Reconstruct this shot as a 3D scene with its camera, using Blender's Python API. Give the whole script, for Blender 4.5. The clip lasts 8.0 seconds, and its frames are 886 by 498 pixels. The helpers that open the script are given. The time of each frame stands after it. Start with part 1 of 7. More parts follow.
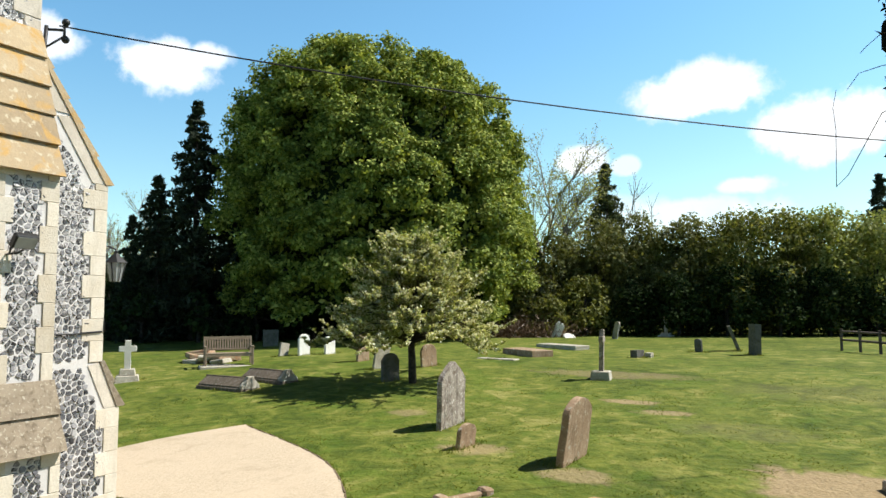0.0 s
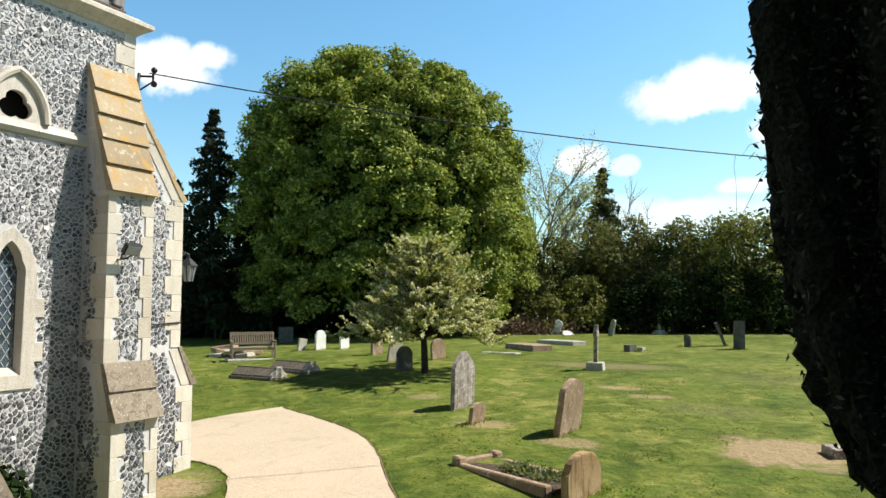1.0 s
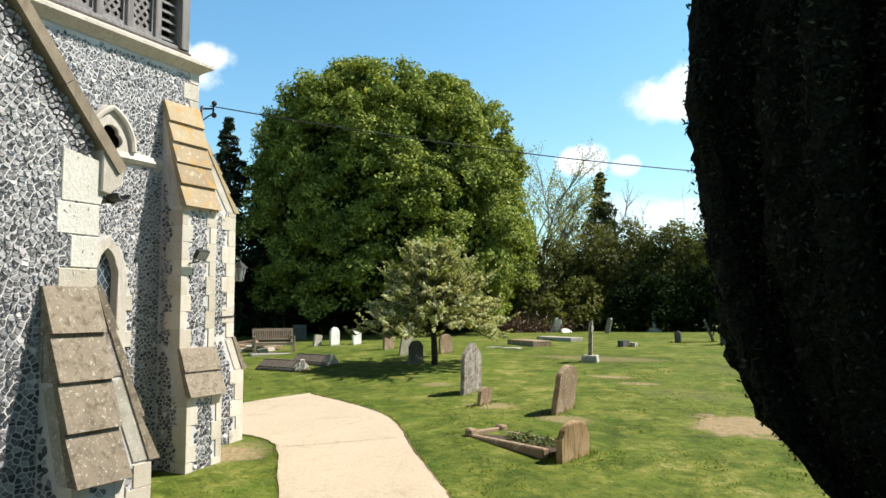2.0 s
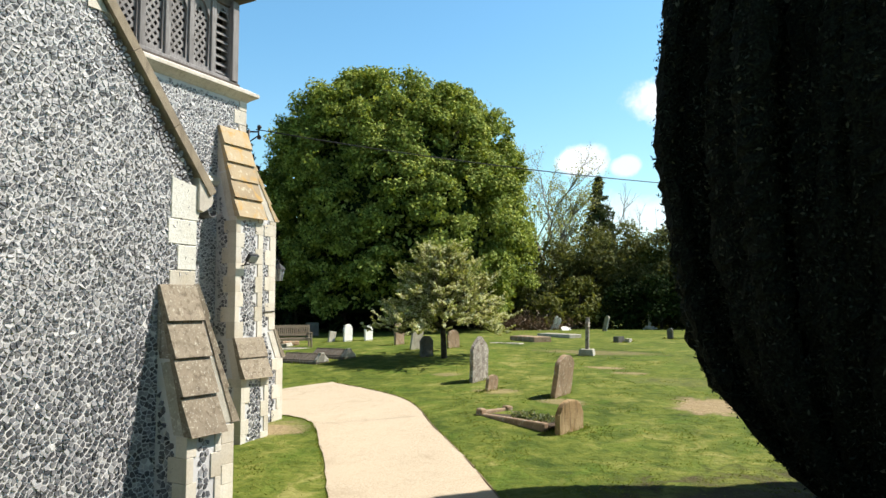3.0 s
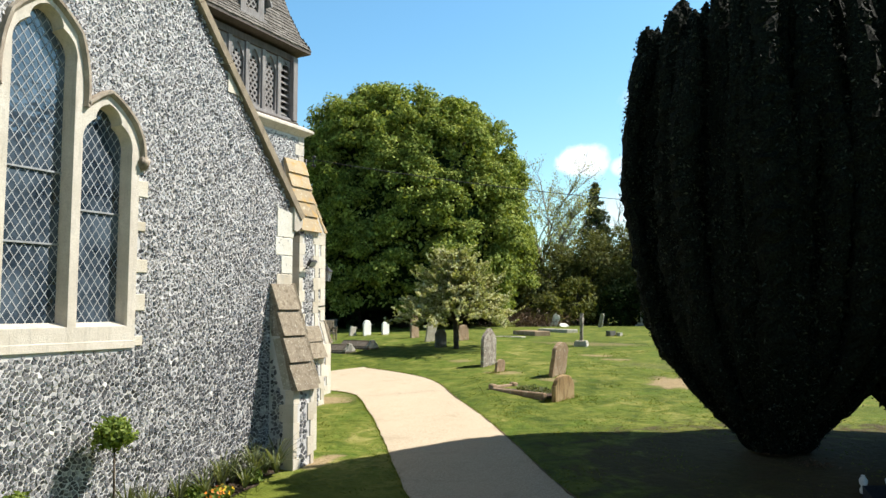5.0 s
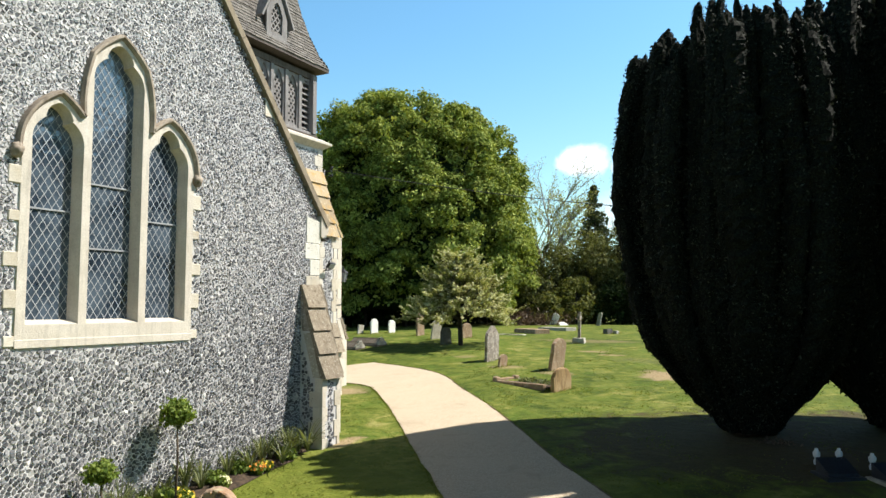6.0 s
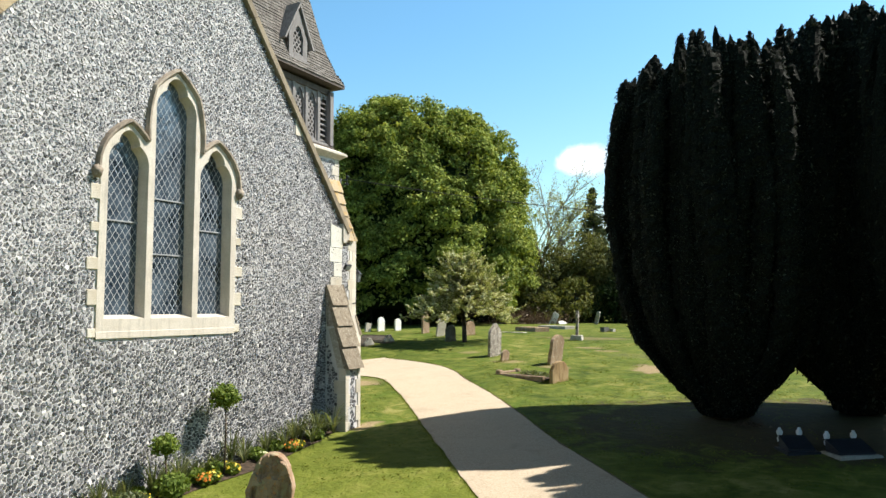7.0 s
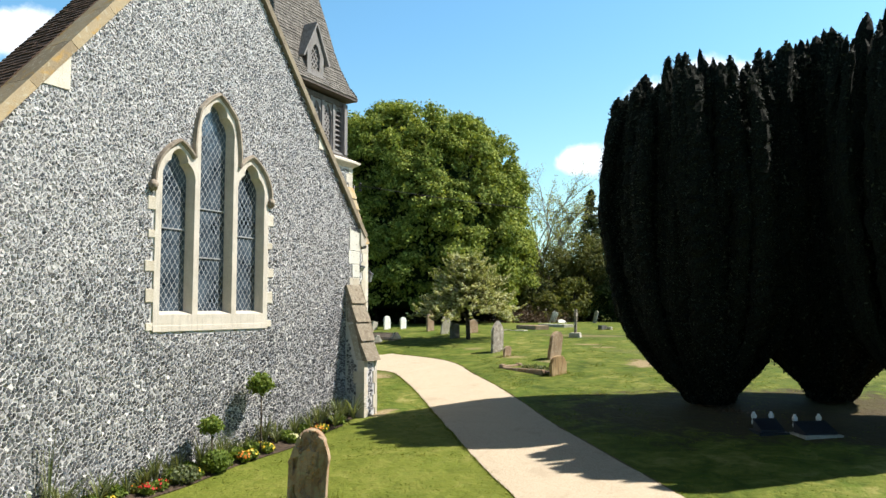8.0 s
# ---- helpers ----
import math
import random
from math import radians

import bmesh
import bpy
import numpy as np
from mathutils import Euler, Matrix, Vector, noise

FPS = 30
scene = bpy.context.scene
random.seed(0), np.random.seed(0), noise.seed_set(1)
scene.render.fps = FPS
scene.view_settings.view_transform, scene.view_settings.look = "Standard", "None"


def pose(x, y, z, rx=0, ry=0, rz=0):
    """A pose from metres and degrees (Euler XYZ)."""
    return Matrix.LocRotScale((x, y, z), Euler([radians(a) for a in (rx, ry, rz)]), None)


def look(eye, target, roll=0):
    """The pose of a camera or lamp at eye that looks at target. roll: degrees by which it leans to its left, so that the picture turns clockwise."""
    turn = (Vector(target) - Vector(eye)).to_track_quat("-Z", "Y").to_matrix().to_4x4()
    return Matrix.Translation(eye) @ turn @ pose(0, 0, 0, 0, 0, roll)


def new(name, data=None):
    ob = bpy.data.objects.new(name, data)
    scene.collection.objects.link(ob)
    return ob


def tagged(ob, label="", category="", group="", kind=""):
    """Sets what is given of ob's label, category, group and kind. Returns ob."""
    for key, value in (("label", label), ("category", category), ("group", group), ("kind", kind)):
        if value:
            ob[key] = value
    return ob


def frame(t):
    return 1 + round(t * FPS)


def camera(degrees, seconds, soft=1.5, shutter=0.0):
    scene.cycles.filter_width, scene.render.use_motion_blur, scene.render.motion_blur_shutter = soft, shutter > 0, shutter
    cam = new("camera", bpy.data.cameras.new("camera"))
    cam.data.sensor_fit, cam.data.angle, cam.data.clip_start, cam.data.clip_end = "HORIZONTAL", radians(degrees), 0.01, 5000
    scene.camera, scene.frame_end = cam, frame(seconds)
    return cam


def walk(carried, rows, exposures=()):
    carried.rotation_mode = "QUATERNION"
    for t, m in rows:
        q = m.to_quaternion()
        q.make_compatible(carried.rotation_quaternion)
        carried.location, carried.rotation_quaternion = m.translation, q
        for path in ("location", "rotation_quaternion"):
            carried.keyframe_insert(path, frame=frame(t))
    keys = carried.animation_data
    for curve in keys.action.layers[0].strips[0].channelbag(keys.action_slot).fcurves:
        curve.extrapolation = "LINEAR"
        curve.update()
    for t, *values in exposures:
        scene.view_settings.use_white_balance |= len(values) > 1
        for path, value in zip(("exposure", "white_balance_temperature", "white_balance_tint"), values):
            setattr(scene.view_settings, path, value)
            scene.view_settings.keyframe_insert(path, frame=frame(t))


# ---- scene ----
# ---------------------------------------------------------------- camera
cam = camera(63.1, 8.0)
METRES, EYE, TILT, LEAN, TURN = 15.0, 2.7, 0.0, 0.0, 28.0
ROWS = [
    (0.0, 0.0, 0.0, 0.0, 0.02, 4.76, 0.26),
    (0.5, -0.0085, -0.0687, -0.0026, 0.02, 4.75, 0.25),
    (1.0, -0.0193, -0.1381, -0.0053, 0.0, 4.75, 0.26),
    (1.5, -0.028, -0.2083, -0.0082, 0.01, 4.77, 0.28),
    (3.0, -0.0564, -0.4154, -0.017, 0.04, 4.78, 0.27),
    (3.5, -0.0669, -0.4835, -0.0191, 0.04, 4.78, 0.26),
    (4.0, -0.0748, -0.5434, -0.0214, 0.05, 4.78, 0.27),
    (4.5, -0.0817, -0.6047, -0.0241, 0.06, 4.78, 0.27),
    (6.0, -0.1032, -0.771, -0.0281, 0.07, 4.75, 0.28),
    (6.5, -0.1099, -0.8269, -0.0297, 0.07, 4.74, 0.27),
    (7.0, -0.1175, -0.8846, -0.031, 0.08, 4.73, 0.25),
    (7.5, -0.1247, -0.9385, -0.033, 0.07, 4.72, 0.26),
    (8.0, -0.1324, -0.9905, -0.0345, 0.07, 4.72, 0.27),
]
walk(cam, [(t, pose(0, 0, EYE, TILT, LEAN, TURN) @ pose(METRES * x, METRES * y, METRES * z, 90 + pitch, roll, yaw)) for t, x, y, z, yaw, pitch, roll in ROWS],
     exposures=[(0.0, 0.64), (3.0, 0.73), (8.0, 0.79)])

# ---------------------------------------------------------------- world and sun
SUN_AZ, SUN_EL = 37.0, 50.0          # degrees, anticlockwise from +x, and above the horizon
sun_dir = Vector((math.cos(radians(SUN_AZ)) * math.cos(radians(SUN_EL)), math.sin(radians(SUN_AZ)) * math.cos(radians(SUN_EL)), math.sin(radians(SUN_EL))))
lamp = bpy.data.lights.new("sun", "SUN")
lamp.energy, lamp.angle, lamp.color = 5.0, radians(0.53), (1.0, 0.95, 0.86)
sun = new("sun", lamp)
sun.matrix_world = look(sun_dir * 60, (0, 0, 0))


class Nodes:
    """Small helper to write node trees."""

    def __init__(self, tree):
        self.tree = tree
        tree.nodes.clear()

    def add(self, kind, values=(), **props):
        n = self.tree.nodes.new(kind)
        if "operation" in props:
            n.operation = props["operation"]
        if "use_clamp" in props:
            n.use_clamp = props["use_clamp"]
        if "data_type" in props:
            n.data_type = props["data_type"]
        if "blend_type" in props:
            n.blend_type = props["blend_type"]
        if "interpolation_type" in props:
            n.interpolation_type = props["interpolation_type"]
        if "vector_type" in props:
            n.vector_type = props["vector_type"]
        for k, v in dict(values).items():
            sock = n.inputs[k]
            if isinstance(v, bpy.types.NodeSocket):
                self.tree.links.new(v, sock)
            else:
                sock.default_value = v
        return n

    def math(self, op, a, b=0.0, clamp=False):
        return self.add("ShaderNodeMath", {0: a, 1: b}, operation=op, use_clamp=clamp).outputs[0]

    def mix(self, fac, a, b, blend="MIX"):
        n = self.add("ShaderNodeMix", data_type="RGBA", blend_type=blend)
        for i, v in ((0, fac), (6, a), (7, b)):
            if isinstance(v, bpy.types.NodeSocket):
                self.tree.links.new(v, n.inputs[i])
            else:
                n.inputs[i].default_value = v if i == 0 else (*v[:3], 1)
        return n.outputs[2]

    def noise(self, scale, detail=4.0, rough=0.55, vec=None, w=0.0, dist=0.0):
        v = {"Scale": scale, "Detail": detail, "Roughness": rough, "Distortion": dist}
        if vec is not None:
            v["Vector"] = vec
        return self.add("ShaderNodeTexNoise", v).outputs["Fac"]

    def span(self, value, a, b, lo=0.0, hi=1.0):
        return self.add("ShaderNodeMapRange", {"Value": value, "From Min": a, "From Max": b, "To Min": lo, "To Max": hi}, interpolation_type="SMOOTHSTEP").outputs[0]

    def ramp(self, fac, stops):
        n = self.add("ShaderNodeValToRGB", {"Fac": fac})
        e = n.color_ramp.elements
        while len(e) < len(stops):
            e.new(0.5)
        for el, (p, c) in zip(e, stops):
            el.position, el.color = p, (*c, 1)
        return n.outputs[0]

    def bump(self, height, strength=0.5, distance=0.02):
        return self.add("ShaderNodeBump", {"Height": height, "Strength": strength, "Distance": distance}).outputs[0]

    def object_coords(self):
        return self.add("ShaderNodeTexCoord").outputs["Object"]


world = bpy.data.worlds.new("sky")
scene.world = world
world.use_nodes = True
wn = Nodes(world.node_tree)
sky = wn.add("ShaderNodeTexSky")
sky.sky_type, sky.sun_disc = "NISHITA", False
sky.sun_elevation, sky.sun_rotation = radians(SUN_EL), radians(90 - SUN_AZ)
sky.air_density, sky.dust_density, sky.ozone_density, sky.altitude = 1.0, 0.8, 1.0, 60
ray = wn.add("ShaderNodeTexCoord").outputs["Generated"]
# fair-weather clouds: azimuth, elevation, half width, half height (degrees), density
CLOUDS = [(97.9, 15.9, 5.3, 2.2, 1.0), (88.6, 12.4, 6.6, 3.0, 1.0), (139.8, 18.0, 4.4, 2.4, 0.95), (136.4, 18.9, 1.9, 1.3, 0.75), (107.2, 11.4, 2.3, 1.4, 0.95),
          (149.0, 18.6, 4.2, 1.9, 0.95), (99.0, 7.0, 9.0, 2.0, 0.5), (103.6, 10.9, 1.2, 0.8, 0.7), (95.0, 9.0, 3.0, 1.0, 0.6), (60.0, 14.0, 9.0, 3.5, 1.0),
          (12.0, 17.0, 11.0, 4.0, 1.0), (-40.0, 15.0, 12.0, 4.0, 1.0), (-95.0, 20.0, 12.0, 4.5, 1.0), (200.0, 18.0, 9.0, 3.5, 1.0)]
puff = wn.noise(9.0, 6.0, 0.6, ray)
fine = wn.noise(30.0, 4.0, 0.6, ray)
edge = wn.math("ADD", wn.math("MULTIPLY", wn.math("SUBTRACT", puff, 0.5), 1.7), wn.math("MULTIPLY", wn.math("SUBTRACT", fine, 0.5), 0.7))
cover = None
for az, el, a, b, dens in CLOUDS:
    az, el = radians(az), radians(el)
    m = wn.add("ShaderNodeMapping", {"Vector": ray, "Location": (math.cos(az) * math.cos(el), math.sin(az) * math.cos(el), math.sin(el)),
                                     "Rotation": (0, -el, az), "Scale": (1.0, math.sin(radians(a)), math.sin(radians(b)))}, vector_type="TEXTURE")
    r = wn.add("ShaderNodeVectorMath", {0: m.outputs[0]}, operation="LENGTH").outputs["Value"]
    k = wn.math("MULTIPLY", wn.span(wn.math("ADD", r, edge), 1.0, 0.55), dens)
    cover = k if cover is None else wn.math("MAXIMUM", cover, k)
white = wn.mix(wn.span(puff, 0.35, 0.7), (6.3, 6.7, 7.3), (8.6, 8.6, 8.5))
height = wn.add("ShaderNodeSeparateXYZ", {"Vector": ray}).outputs["Z"]
tint = wn.mix(wn.span(height, 0.08, 0.40), (1.00, 1.24, 1.12), (0.78, 1.22, 1.26))
tint = wn.mix(wn.span(height, 0.40, 0.72), tint, (0.06, 0.06, 0.065))     # deeper towards the zenith
clear = wn.mix(1.0, sky.outputs[0], tint, "MULTIPLY")
skycol = wn.mix(cover, clear, white)
bg = wn.add("ShaderNodeBackground", {"Color": skycol, "Strength": 0.110})
wn.tree.links.new(bg.outputs[0], wn.add("ShaderNodeOutputWorld").inputs[0])


# ---------------------------------------------------------------- materials
def material(name):
    m = bpy.data.materials.new(name)
    m.use_nodes = True
    n = Nodes(m.node_tree)
    return m, n


def finish(n, color, rough=0.85, normal=None, metal=0.0, spec=0.3, extra=()):
    v = {"Base Color": color if isinstance(color, bpy.types.NodeSocket) else (*color, 1), "Roughness": rough, "Metallic": metal, "Specular IOR Level": spec}
    if normal is not None:
        v["Normal"] = normal
    v.update(dict(extra))
    p = n.add("ShaderNodeBsdfPrincipled", v)
    n.tree.links.new(p.outputs[0], n.add("ShaderNodeOutputMaterial").inputs[0])
    return p


def piece_random(n):
    """A number that differs from piece to piece, for single objects and for islands of a joined mesh alike."""
    a = n.add("ShaderNodeObjectInfo").outputs["Random"]
    b = n.add("ShaderNodeNewGeometry").outputs["Random Per Island"]
    return n.math("FRACT", n.math("ADD", n.math("MULTIPLY", a, 7.31), n.math("MULTIPLY", b, 3.77)))


def stone(name, light, dark, lichen=None, scale=3.0, vary=0.25, rough=0.9, stain=0.0, moss=None):
    m, n = material(name)
    co = n.object_coords()
    big = n.noise(scale, 5, 0.6, co)
    fine = n.noise(scale * 14, 4, 0.65, co)
    c = n.mix(n.span(big, 0.3, 0.72), dark, light)
    c = n.mix(n.math("MULTIPLY", n.span(fine, 0.35, 0.75), 0.45), c, tuple(0.55 * v for v in dark))
    if vary:
        r = piece_random(n)
        c = n.mix(vary, c, n.ramp(r, [(0, tuple(0.7 * v for v in dark)), (0.5, light), (1, tuple(min(1, 1.15 * v) for v in light))]))
    if lichen:
        spots = n.noise(scale * 5, 3, 0.5, co, dist=0.4)
        c = n.mix(n.span(spots, 0.58, 0.68), c, lichen)
    if moss:
        c = n.mix(n.math("MULTIPLY", n.span(n.noise(scale * 1.7, 5, 0.6, co, dist=0.6), 0.5, 0.66), 0.8), c, moss)
    if stain:
        st = n.add("ShaderNodeMapping", {"Vector": co, "Scale": (9, 9, 1.2)})
        c = n.mix(n.math("MULTIPLY", n.span(n.noise(1.3, 4, 0.6, st.outputs[0]), 0.5, 0.7), stain), c, tuple(0.3 * v for v in dark))
    h = n.math("ADD", fine, n.math("MULTIPLY", big, 0.6))
    finish(n, c, rough, n.bump(h, 0.6, 0.012))
    return m


def plain(name, color, rough=0.6, metal=0.0, vary=0.15, scale=8.0, spec=0.4):
    m, n = material(name)
    co = n.object_coords()
    k = n.noise(scale, 5, 0.6, co)
    c = n.mix(n.span(k, 0.3, 0.75), tuple(v * (1 - vary * 1.6) for v in color), tuple(min(1, v * (1 + vary)) for v in color))
    finish(n, c, rough, n.bump(n.noise(scale * 12, 3, 0.6, co), 0.25, 0.006), metal, spec)
    return m


def wood(name, light, dark, scale=(2, 30, 30), rough=0.85):
    m, n = material(name)
    co = n.object_coords()
    mp = n.add("ShaderNodeMapping", {"Vector": co, "Scale": scale}).outputs[0]
    g = n.noise(1.0, 6, 0.65, mp)
    c = n.mix(n.span(g, 0.3, 0.7), dark, light)
    c = n.mix(0.35, c, n.ramp(piece_random(n), [(0, dark), (1, light)]))
    c = n.mix(n.math("MULTIPLY", n.span(n.noise(3.0, 4, 0.6, co), 0.5, 0.75), 0.5), c, tuple(0.5 * v for v in dark))
    finish(n, c, rough, n.bump(g, 0.5, 0.004))
    return m


def leaf(name, stops, passing=0.35, gloss=0.25, rough=0.5):
    """Foliage: colour by leaf, some of the light passes through."""
    m, n = material(name)
    r = n.add("ShaderNodeNewGeometry").outputs["Random Per Island"]
    co = n.object_coords()
    k = n.math("ADD", n.math("MULTIPLY", r, 0.6), n.math("MULTIPLY", n.noise(0.45, 3, 0.55, co), 0.4))
    c = n.ramp(k, stops)
    p = n.add("ShaderNodeBsdfPrincipled", {"Base Color": c, "Roughness": rough, "Specular IOR Level": gloss})
    t = n.add("ShaderNodeBsdfTranslucent", {"Color": n.mix(1.0, c, (1.25, 1.2, 0.55), "MULTIPLY")})
    mx = n.add("ShaderNodeMixShader", {0: passing, 1: p.outputs[0], 2: t.outputs[0]})
    n.tree.links.new(mx.outputs[0], n.add("ShaderNodeOutputMaterial").inputs[0])
    return m


def make_grass():
    m, n = material("lawn")
    co = n.object_coords()
    big, mid, fine = n.noise(0.22, 4, 0.6, co), n.noise(1.7, 4, 0.58, co, dist=0.9), n.noise(26, 3, 0.6, co)
    c = n.ramp(n.math("ADD", n.math("MULTIPLY", big, 0.40), n.math("MULTIPLY", mid, 0.60)),
               [(0.36, (0.038, 0.063, 0.008)), (0.46, (0.084, 0.112, 0.015)), (0.55, (0.145, 0.166, 0.028)), (0.65, (0.265, 0.250, 0.078))])
    c = n.mix(n.span(n.noise(0.75, 5, 0.65, co, dist=0.8), 0.50, 0.66, 0, 0.55), c, (0.085, 0.140, 0.014))
    c = n.mix(n.span(n.noise(1.1, 4, 0.6, n.add("ShaderNodeMapping", {"Vector": co, "Location": (7, 3, 0)}).outputs[0], dist=0.6), 0.56, 0.72, 0, 0.45), c, (0.245, 0.235, 0.065))
    tuft = n.noise(5.5, 3, 0.6, co, dist=0.4)
    c = n.mix(n.span(tuft, 0.50, 0.68, 0, 0.55), c, (0.050, 0.088, 0.010))
    c = n.mix(n.span(fine, 0.45, 0.8, 0, 0.14), c, (0.055, 0.095, 0.010))
    # lusher, more even strip of lawn along the church
    where = n.add("ShaderNodeSeparateXYZ", {"Vector": co})
    strip = n.math("MULTIPLY", n.span(where.outputs["Y"], 1.5, -1.5), n.span(where.outputs["X"], 3.0, 0.5))
    c = n.mix(n.math("MULTIPLY", strip, 0.60), c, (0.145, 0.165, 0.023))
    # bare and dry spots: x, y, half length, half width
    for x, y, a, b, amount in [(0.15, 11.1, 1.35, 1.0, 0.9), (-3.3, 10.2, 0.7, 0.35, 0.6), (-4.0, 16.3, 0.7, 0.35, 0.8), (-3.0, 15.2, 0.6, 0.3, 0.7), (-5.3, 11.0, 0.7, 0.4, 0.6),
                               (-8.0, 13.5, 0.5, 0.4, 0.5), (-8.3, 5.6, 0.9, 1.0, 0.9), (-4.5, 0.95, 0.3, 0.5, 0.9), (-5.5, 20.5, 2.5, 0.8, 0.4), (-1.5, 14.0, 1.3, 0.8, 0.15), (0.5, 19, 3, 1.5, 0.12)]:
        mp = n.add("ShaderNodeMapping", {"Vector": co, "Location": (x, y, 0), "Scale": (a, b, 1000)}, vector_type="TEXTURE")
        r = n.add("ShaderNodeVectorMath", {0: mp.outputs[0]}, operation="LENGTH").outputs["Value"]
        k = n.math("MULTIPLY", n.span(n.math("ADD", r, n.math("MULTIPLY", n.math("SUBTRACT", mid, 0.5), 1.6)), 1.1, 0.6), amount)
        c = n.mix(k, c, n.mix(n.noise(18, 4, 0.7, co), (0.14, 0.095, 0.05), (0.50, 0.38, 0.23)))
    for x, y, a, b, amount in [(2.4, 3.4, 3.3, 3.0, 0.85), (5.2, 4.2, 3.5, 3.4, 0.85), (7.2, 3.0, 2.6, 2.6, 0.85)]:     # needle litter under the yews; its dark tone also carries their shade
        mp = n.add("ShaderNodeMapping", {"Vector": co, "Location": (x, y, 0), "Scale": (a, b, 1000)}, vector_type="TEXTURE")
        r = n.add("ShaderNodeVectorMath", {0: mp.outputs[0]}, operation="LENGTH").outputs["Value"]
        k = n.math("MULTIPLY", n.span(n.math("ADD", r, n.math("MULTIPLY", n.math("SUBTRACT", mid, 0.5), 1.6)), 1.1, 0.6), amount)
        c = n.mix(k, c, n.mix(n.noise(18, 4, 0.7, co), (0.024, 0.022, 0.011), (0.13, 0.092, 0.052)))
    finish(n, c, 0.9, n.bump(n.math("ADD", n.math("MULTIPLY", fine, 0.5), n.math("MULTIPLY", tuft, -2.0)), 0.5, 0.06), 0.0, 0.15)
    return m


def make_gravel():
    m, n = material("pale_gravel")
    co = n.object_coords()
    v = n.add("ShaderNodeTexVoronoi", {"Vector": co, "Scale": 55.0})
    big = n.noise(0.9, 5, 0.6, co)
    c = n.ramp(v.outputs["Color"], [(0.1, (0.40, 0.325, 0.235)), (0.5, (0.49, 0.402, 0.296)), (0.9, (0.57, 0.480, 0.362))])
    c = n.mix(n.span(big, 0.35, 0.7, 0, 0.5), c, (0.55, 0.45, 0.335))
    c = n.mix(n.span(n.noise(1.6, 5, 0.65, co, dist=0.7), 0.52, 0.72, 0, 0.5), c, (0.36, 0.285, 0.20))
    finish(n, c, 0.95, n.bump(n.math("SUBTRACT", n.noise(60, 3, 0.6, co), v.outputs["Distance"]), 0.35, 0.010), 0.0, 0.2)
    return m


def make_flint():
    m, n = material("knapped_flint")
    co = n.object_coords()
    r = piece_random(n)
    c = n.ramp(r, [(0.0, (0.032, 0.033, 0.039)), (0.40, (0.088, 0.088, 0.098)), (0.70, (0.180, 0.177, 0.187)), (0.88, (0.28, 0.275, 0.285)), (0.982, (0.40, 0.39, 0.39)), (0.995, (0.72, 0.69, 0.67))])
    mott = n.noise(26, 5, 0.7, co)
    c = n.mix(n.span(mott, 0.52, 0.72, 0, 0.55), c, (0.40, 0.395, 0.39))
    # the upper courses are paler: more cortex shows and lime is smeared over the stones
    z = n.add("ShaderNodeSeparateXYZ", {"Vector": co}).outputs["Z"]
    k = n.math("ADD", n.span(z, 0.8, 4.0, 0.05, 0.50), n.noise(0.9, 4, 0.6, co))
    c = n.mix(n.math("MULTIPLY", n.span(k, 0.50, 1.05), n.span(n.noise(17, 5, 0.8, n.add("ShaderNodeMapping", {"Vector": co, "Scale": (1, 0.65, 1.5)}).outputs[0]), 0.48, 0.56)), c, (0.48, 0.46, 0.455))
    finish(n, c, 0.5, n.bump(mott, 0.5, 0.01), 0.0, 0.4)
    return m


def make_mortar():
    m, n = material("lime_mortar")
    co = n.object_coords()
    c = n.mix(n.span(n.noise(2.0, 5, 0.6, co), 0.3, 0.7), (0.51, 0.496, 0.486), (0.62, 0.606, 0.596))
    c = n.mix(n.span(n.noise(45, 4, 0.7, co), 0.5, 0.75, 0, 0.3), c, (0.42, 0.40, 0.37))
    finish(n, c, 0.95, n.bump(n.noise(60, 4, 0.7, co), 0.6, 0.01), 0.0, 0.2)
    return m


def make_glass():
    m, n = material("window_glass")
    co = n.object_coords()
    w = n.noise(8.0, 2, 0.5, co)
    # pale blue-grey blotches in the base colour stand in for reflected sky
    mirrored_sky = n.mix(n.span(n.noise(2.2, 5, 0.6, co), 0.35, 0.68), (0.022, 0.034, 0.050), (0.085, 0.116, 0.152))
    finish(n, mirrored_sky, 0.08, n.bump(w, 0.5, 0.02), 0.0, 0.5, {"IOR": 1.9})
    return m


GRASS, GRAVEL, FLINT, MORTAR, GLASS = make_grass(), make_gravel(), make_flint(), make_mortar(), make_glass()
ASHLAR = stone("cream_limestone", (0.65, 0.605, 0.525), (0.55, 0.475, 0.36), lichen=None, scale=2.5, vary=0.4, stain=0.12)
PALE = stone("pale_limestone", (0.65, 0.595, 0.515), (0.51, 0.455, 0.38), scale=3.0, vary=0.25, stain=0.25)
HOODSTONE = stone("weathered_hood_stone", (0.46, 0.39, 0.31), (0.25, 0.20, 0.155), scale=4.0, vary=0.2, stain=0.5)
SLAB = stone("weathered_coping_stone", (0.30, 0.25, 0.185), (0.18, 0.145, 0.105), lichen=(0.42, 0.385, 0.31), scale=6.5, vary=0.4, moss=(0.13, 0.10, 0.07))
GOLD_SLAB = stone("ochre_coping_stone", (0.44, 0.345, 0.22), (0.31, 0.235, 0.15), lichen=(0.46, 0.40, 0.29), scale=2.2, vary=0.45, moss=(0.45, 0.27, 0.08))
COPING = stone("brown_coping", (0.33, 0.27, 0.19), (0.19, 0.15, 0.11), scale=4.0, vary=0.3, stain=0.3)
